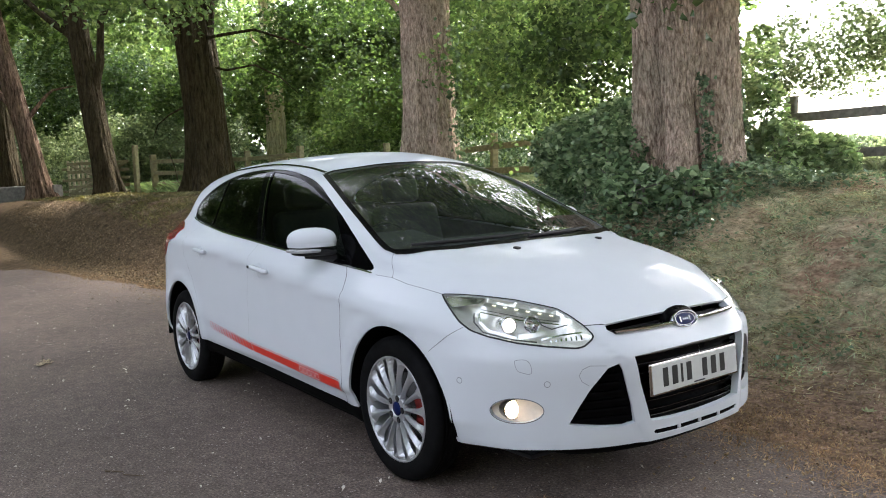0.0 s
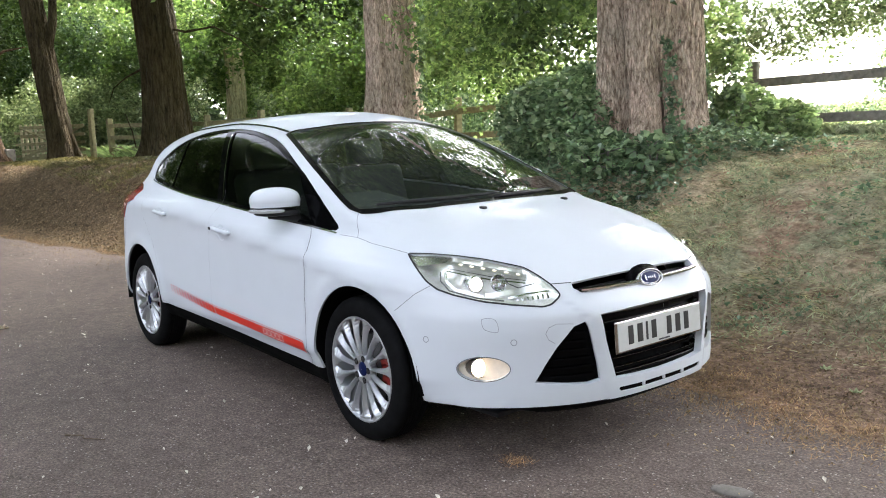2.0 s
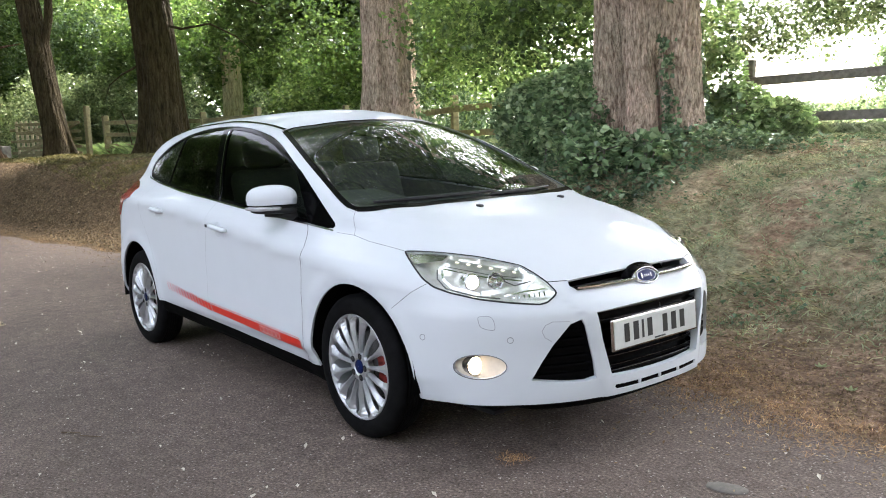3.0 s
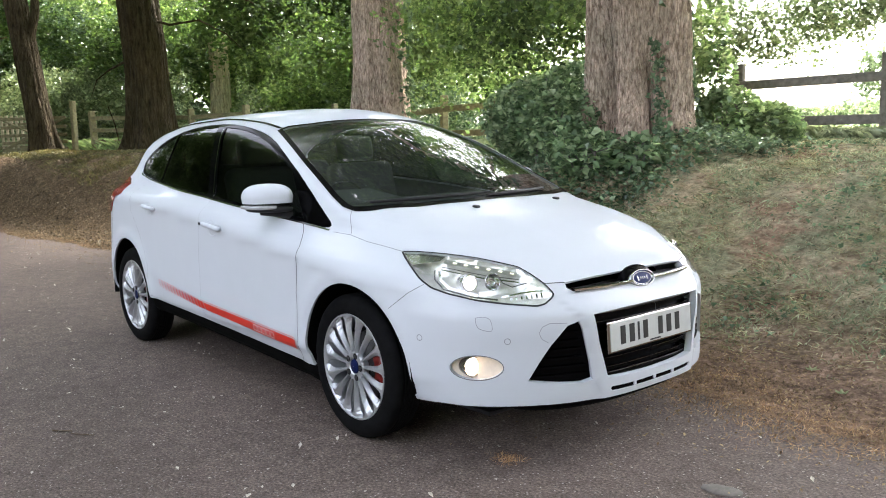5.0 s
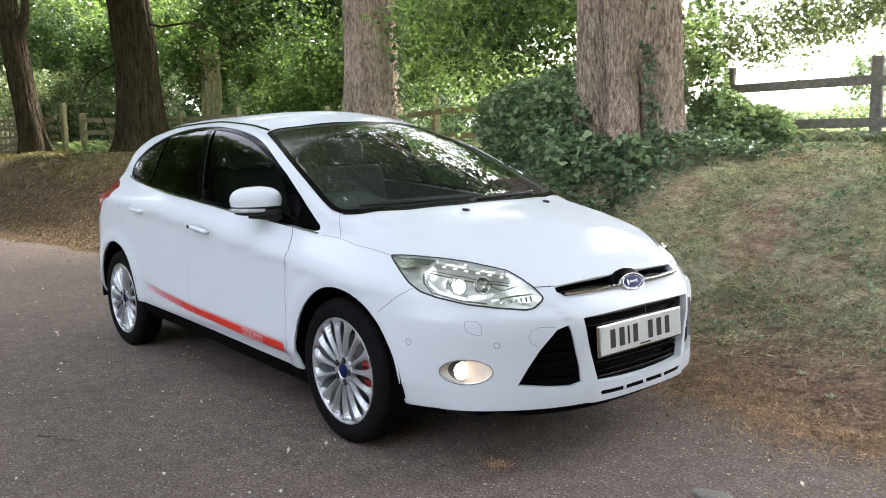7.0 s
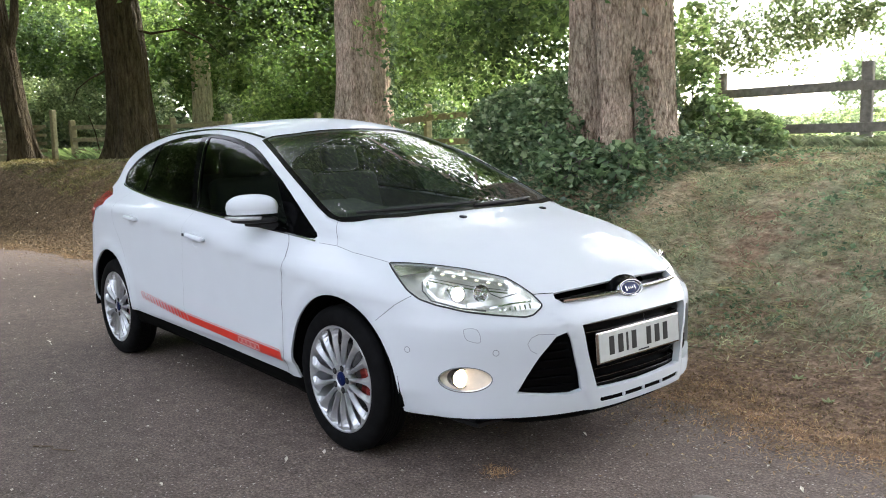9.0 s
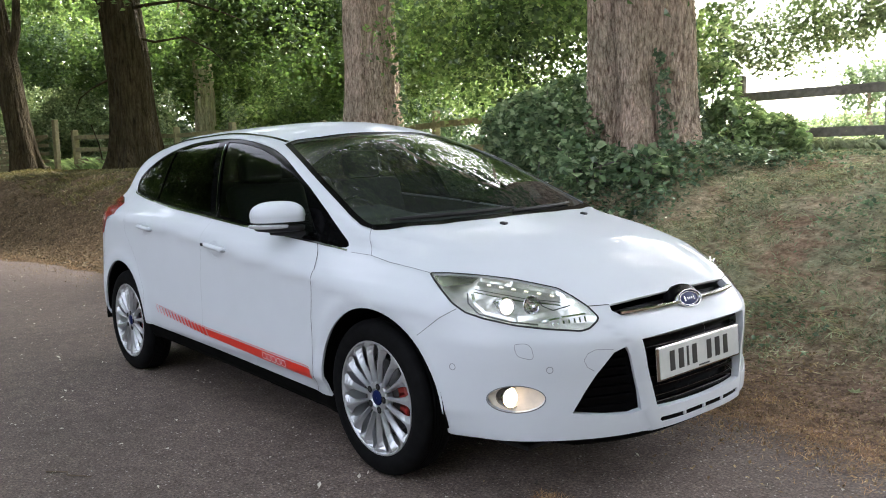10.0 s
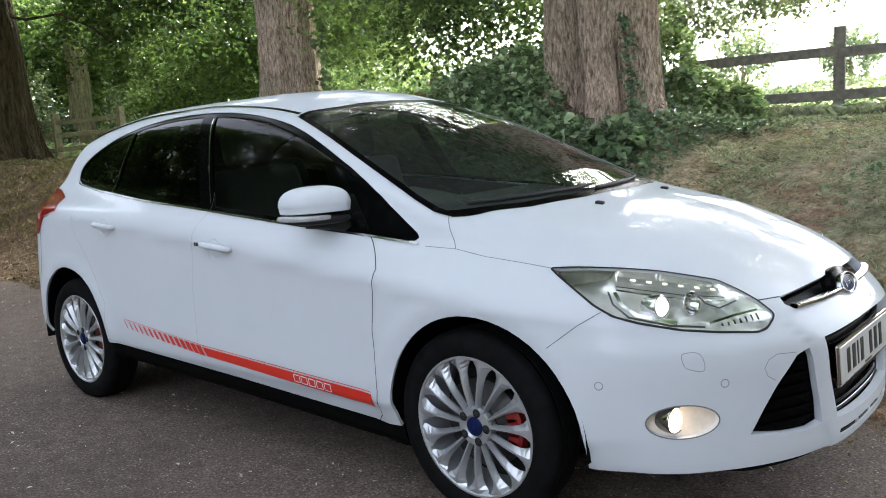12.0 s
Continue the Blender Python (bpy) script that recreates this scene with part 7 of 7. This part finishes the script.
# door handles: a bar over a shallow dish
def handle(x0, x1, z0, z1, doors):
    n = 20
    x = np.linspace(x0, x1, n)
    z = np.linspace(z0, z1, n)
    base = on_side(np.stack([x, z], 1))
    t = np.linspace(0, 1, n)
    end = np.minimum(1, np.minimum(t, 1 - t) * 9) ** 0.5
    ring = [(0.004, -0.013), (-0.020, -0.012), (-0.028, -0.006), (-0.028, 0.006), (-0.020, 0.012), (0.004, 0.013)]
    v = np.stack([base + np.stack([0 * t, dy * (0.35 + 0.65 * end), dz * (0.55 + 0.45 * end)], 1) for dy, dz in ring], 1).reshape(-1, 3)
    f = [(i * 6 + j, (i + 1) * 6 + j, (i + 1) * 6 + (j + 1) % 6, i * 6 + (j + 1) % 6) for i in range(n - 1) for j in range(6)]
    f += [(0, 1, 2, 3), (0, 3, 4, 5), ((n - 1) * 6 + 3, (n - 1) * 6 + 2, (n - 1) * 6 + 1, (n - 1) * 6), ((n - 1) * 6 + 5, (n - 1) * 6 + 4, (n - 1) * 6 + 3, (n - 1) * 6)]
    both_sides("door_handle", v, np.array(f)[:, ::-1], M_PAINT, "white door handle", True, parents=doors)
    # the dish reads as a soft hollow: a shallow saucer rim round it
    cx, cz = x0 + (x1 - x0) * 0.46, (z0 + z1) / 2 - 0.012
    a = np.linspace(0, 2 * math.pi, 30, endpoint=False)
    rows = []
    for r, d in ((1.0, 0.0008), (0.9, -0.001), (0.6, -0.002), (0.05, -0.002)):
        p = on_side(np.stack([cx + 0.052 * r * np.cos(a), cz + 0.045 * r * np.sin(a)], 1))
        p[:, 1] -= 0.0022 + d
        rows.append(p)
    v = np.concatenate(rows)
    f = [(i * 30 + j, i * 30 + (j + 1) % 30, (i + 1) * 30 + (j + 1) % 30, (i + 1) * 30 + j) for i in range(3) for j in range(30)]
    both_sides("handle_dish", v, np.array(f), M_PAINT, "", True, parents=doors)
    return base


hb = handle(-0.070, 0.155, 0.879, 0.859, door_f)
handle(-0.972, -0.780, 0.942, 0.928, door_r)
bm = bmesh.new()
for dx in (-0.005, 0.018):
    add_box(bm, (0.010, 0.004, 0.016), (-0.064 + dx, hb[1][1] - 0.029 + 0.004 * (dx < 0), 0.879), (0, 0, 0), 0.001)
part("key_hole", bm, M_PLASTIC, door_f[0], "black key hole")

M_SENSOR = plain("pale_seam", (0.25, 0.26, 0.28), 0.5, vary=0.1)
# parking sensors, jet-wash lids, tow-eye cover, washer jets
for at in ((1.784, -0.834, 0.523), (2.073, -0.636, 0.517)):
    p, n = lay(np.array([at]))
    a = np.linspace(0, 2 * math.pi, 21)
    u = Vector(n[0]).orthogonal().normalized()
    w = np.array(Vector(n[0]).cross(u))
    ring = p + 0.0115 * (np.cos(a)[:, None] * np.array(u) + np.sin(a)[:, None] * w)
    rv, rf, rn = ribbon(to_chart(ring), 0.003, 0.0012)
    both_sides("parking_sensor", rv, rf, M_SENSOR, "parking sensor ring", True, rn)
lid = np.array(((1.985, -.713, .611), (2.012, -.688, .613), (2.026, -.676, .600), (2.034, -.674, .562), (2.026, -.684, .556), (2.000, -.705, .564), (1.987, -.713, .572), (1.981, -.718, .605)))
rv, rf, rn = ribbon(finer(rounded(to_chart(lid), 2), closed=True), 0.0022, 0.001, True)
both_sides("washer_lid", rv, rf, M_SENSOR, "headlamp washer lid seam", True, rn)
tow = np.array(((2.195, -.44, .575), (2.165, -.50, .580), (2.150, -.525, .568), (2.140, -.535, .545), (2.145, -.525, .520), (2.16, -.505, .505)))
rv, rf, rn = ribbon(line_3d(tow), 0.0022, 0.001)
np_part("tow_cover", rv, rf, M_SENSOR, car, "tow-eye cover seam", True, rn)
for at in ((1.455, -0.222, 0.98), (1.425, 0.35, 0.98)):
    bm = bmesh.new()
    add_box(bm, (0.030, 0.026, 0.012), (at[0], at[1], float(HOOD(at[0]) - CROWN(at[0]) * at[1] ** 2) + 0.004), (0, 8, 10), 0.004, 2)
    part("washer_jet", bm, M_PLASTIC, car, "black washer jet")


# wipers lie along the foot of the screen
def screen_point(y, up):
    z = 1.012 + up
    return np.array((1.36 - 2.38 * (z - 0.997) - 0.43 * y * y + 0.012, y, z + 0.008))


for y0, y1, u0, u1 in ((-0.62, 0.0, 0.000, 0.012), (-0.04, 0.46, 0.000, 0.004)):
    line = [screen_point(y0 + (y1 - y0) * t, u0 + (u1 - u0) * t) for t in np.linspace(0, 1, 9)]
    v, f = tube(line, [0.007, 0.008, 0.009, 0.010, 0.010, 0.009, 0.008, 0.007, 0.004], 8)
    np_part("wiper", v, f, M_PLASTIC, car, "black windscreen wiper", True)


# red side stripe: a solid band that breaks into slanted bars, with plain white marks where it is lettered
def top_line(x):
    return np.interp(x, (-0.80, -0.135, 0.92), (0.486, 0.431, 0.387))


def low_line(x):
    return np.interp(x, (-0.80, -0.135, 0.92), (0.446, 0.387, 0.332))


def decal(name, pts, mat, lift, parents, lbl=""):
    v, f, n = cover(on_side(pts), lift, 0.03)
    both_sides(name, v, f, mat, lbl, True, n, parents)


xs = np.linspace(-0.135, 0.915, 14)
for door, lo, hi in ((door_f, -0.135, 0.913),):
    xs = np.linspace(lo, hi, 14)
    decal("stripe", [(x, top_line(x) - 0.006) for x in xs] + [(x + 0.03 * (0.913 - x) / 1.048, low_line(x)) for x in xs[::-1]], M_RED, 0.0036, door, "red sill stripe")
    decal("pin_stripe", [(x, top_line(x) + 0.003) for x in xs] + [(x, top_line(x)) for x in xs[::-1]], M_RED, 0.0036, door, "thin red line")
for k in range(15):
    x, w = -0.79 + 0.0432 * k, 0.0432 * (0.16 + 0.72 * k / 14)
    decal("stripe_bar", [(x, top_line(x) - 0.004), (x + w, top_line(x + w) - 0.004), (x + w + 0.030, low_line(x + w + 0.03)), (x + 0.030, low_line(x + 0.03))], M_RED, 0.0036, door_r if x < -0.19 else door_f, "slanted red bar")
xs = np.linspace(-0.79, -0.135, 8)
decal("pin_stripe", [(x, top_line(x) + 0.003) for x in xs] + [(x, top_line(x) + 0.001) for x in xs[::-1]], M_RED, 0.0036, door_r, "thin red line")
for k in range(5):
    x = 0.482 + k * 0.044
    c = lambda q, h: (q, low_line(q) + 0.010 + h)
    out = to_chart(on_side([c(x, 0), c(x + 0.034, 0), c(x + 0.034, 0.027), c(x, 0.027)]))
    rv, rf, rn = ribbon(finer(out, 0.01, True), 0.004, 0.0048, True)
    both_sides("white_mark", rv, rf, M_WHITE_INK, "plain white mark", True, rn, door_f)


# ---- cabin ----
bm = bmesh.new()
add_box(bm, (0.62, 1.30, 0.20), (0.86, 0, 0.86), (0, 6, 0), 0.05, 3)
add_box(bm, (0.34, 0.44, 0.10), (0.64, -0.36, 0.975), (0, 8, 0), 0.03, 3)
part("dashboard", bm, M_CABIN, car, "black dashboard")
v, f = lathe([(0.185, 0.0), (0.178, 0.012), (0.170, 0.0), (0.178, -0.012), (0.185, 0.0)], 40, "x")
rot = np.array(Matrix.Rotation(radians(24), 3, "Y"))
steering = np_part("steering_wheel", v @ rot.T + np.array((0.47, -0.36, 0.93)), f, M_PLASTIC, car, "black steering wheel", True)
bm = bmesh.new()
add_box(bm, (0.05, 0.15, 0.11), (0.475, -0.36, 0.92), (0, 24, 0), 0.02, 2)
add_box(bm, (0.02, 0.34, 0.03), (0.475, -0.36, 0.93), (0, 24, 0), 0.006)
part("steering_hub", bm, M_PLASTIC, steering)
for y in (-0.36, 0.36):
    bm = bmesh.new()
    add_box(bm, (0.50, 0.48, 0.16), (0.02, y, 0.55), (0, -8, 0), 0.05, 3)
    seat = part("seat", bm, M_CABIN, car, "dark cloth seat", True)
    bm = bmesh.new()
    add_box(bm, (0.14, 0.48, 0.62), (-0.28, y, 0.86), (0, -16, 0), 0.05, 3)
    part("backrest", bm, M_CABIN, seat, smooth=True)
    bm = bmesh.new()
    add_box(bm, (0.10, 0.26, 0.17), (-0.40, y, 1.255), (0, -10, 0), 0.04, 3)
    part("headrest", bm, M_CABIN, seat, smooth=True)
bm = bmesh.new()
add_box(bm, (0.16, 1.26, 0.60), (-1.12, 0, 0.88), (0, -20, 0), 0.05, 3)
add_box(bm, (0.48, 1.26, 0.16), (-0.82, 0, 0.58), (0, -6, 0), 0.05, 3)
part("rear_seat", bm, M_CABIN, car, "dark cloth rear bench", True)
bm = bmesh.new()
add_box(bm, (2.6, 1.5, 0.02), (-0.2, 0, 0.30))
part("cabin_floor", bm, M_CABIN, car)
bm = bmesh.new()
add_box(bm, (0.02, 0.20, 0.06), (0.38, 0.0, 1.355), (0, 20, 0), 0.008, 2)
part("rear_view_mirror", bm, M_PLASTIC, car, "black rear-view mirror")
# dark lining inside the roof and the sides
v, f, n = piece(("roof", "side", "door_front", "door_rear", "tailgate"), True, 0.02, 0)
ok = (v[f].mean(1)[:, 0] < 1.05)
np_part("cabin_lining", v, f[ok][:, ::-1], M_CABIN, car, "dark cabin lining", True)
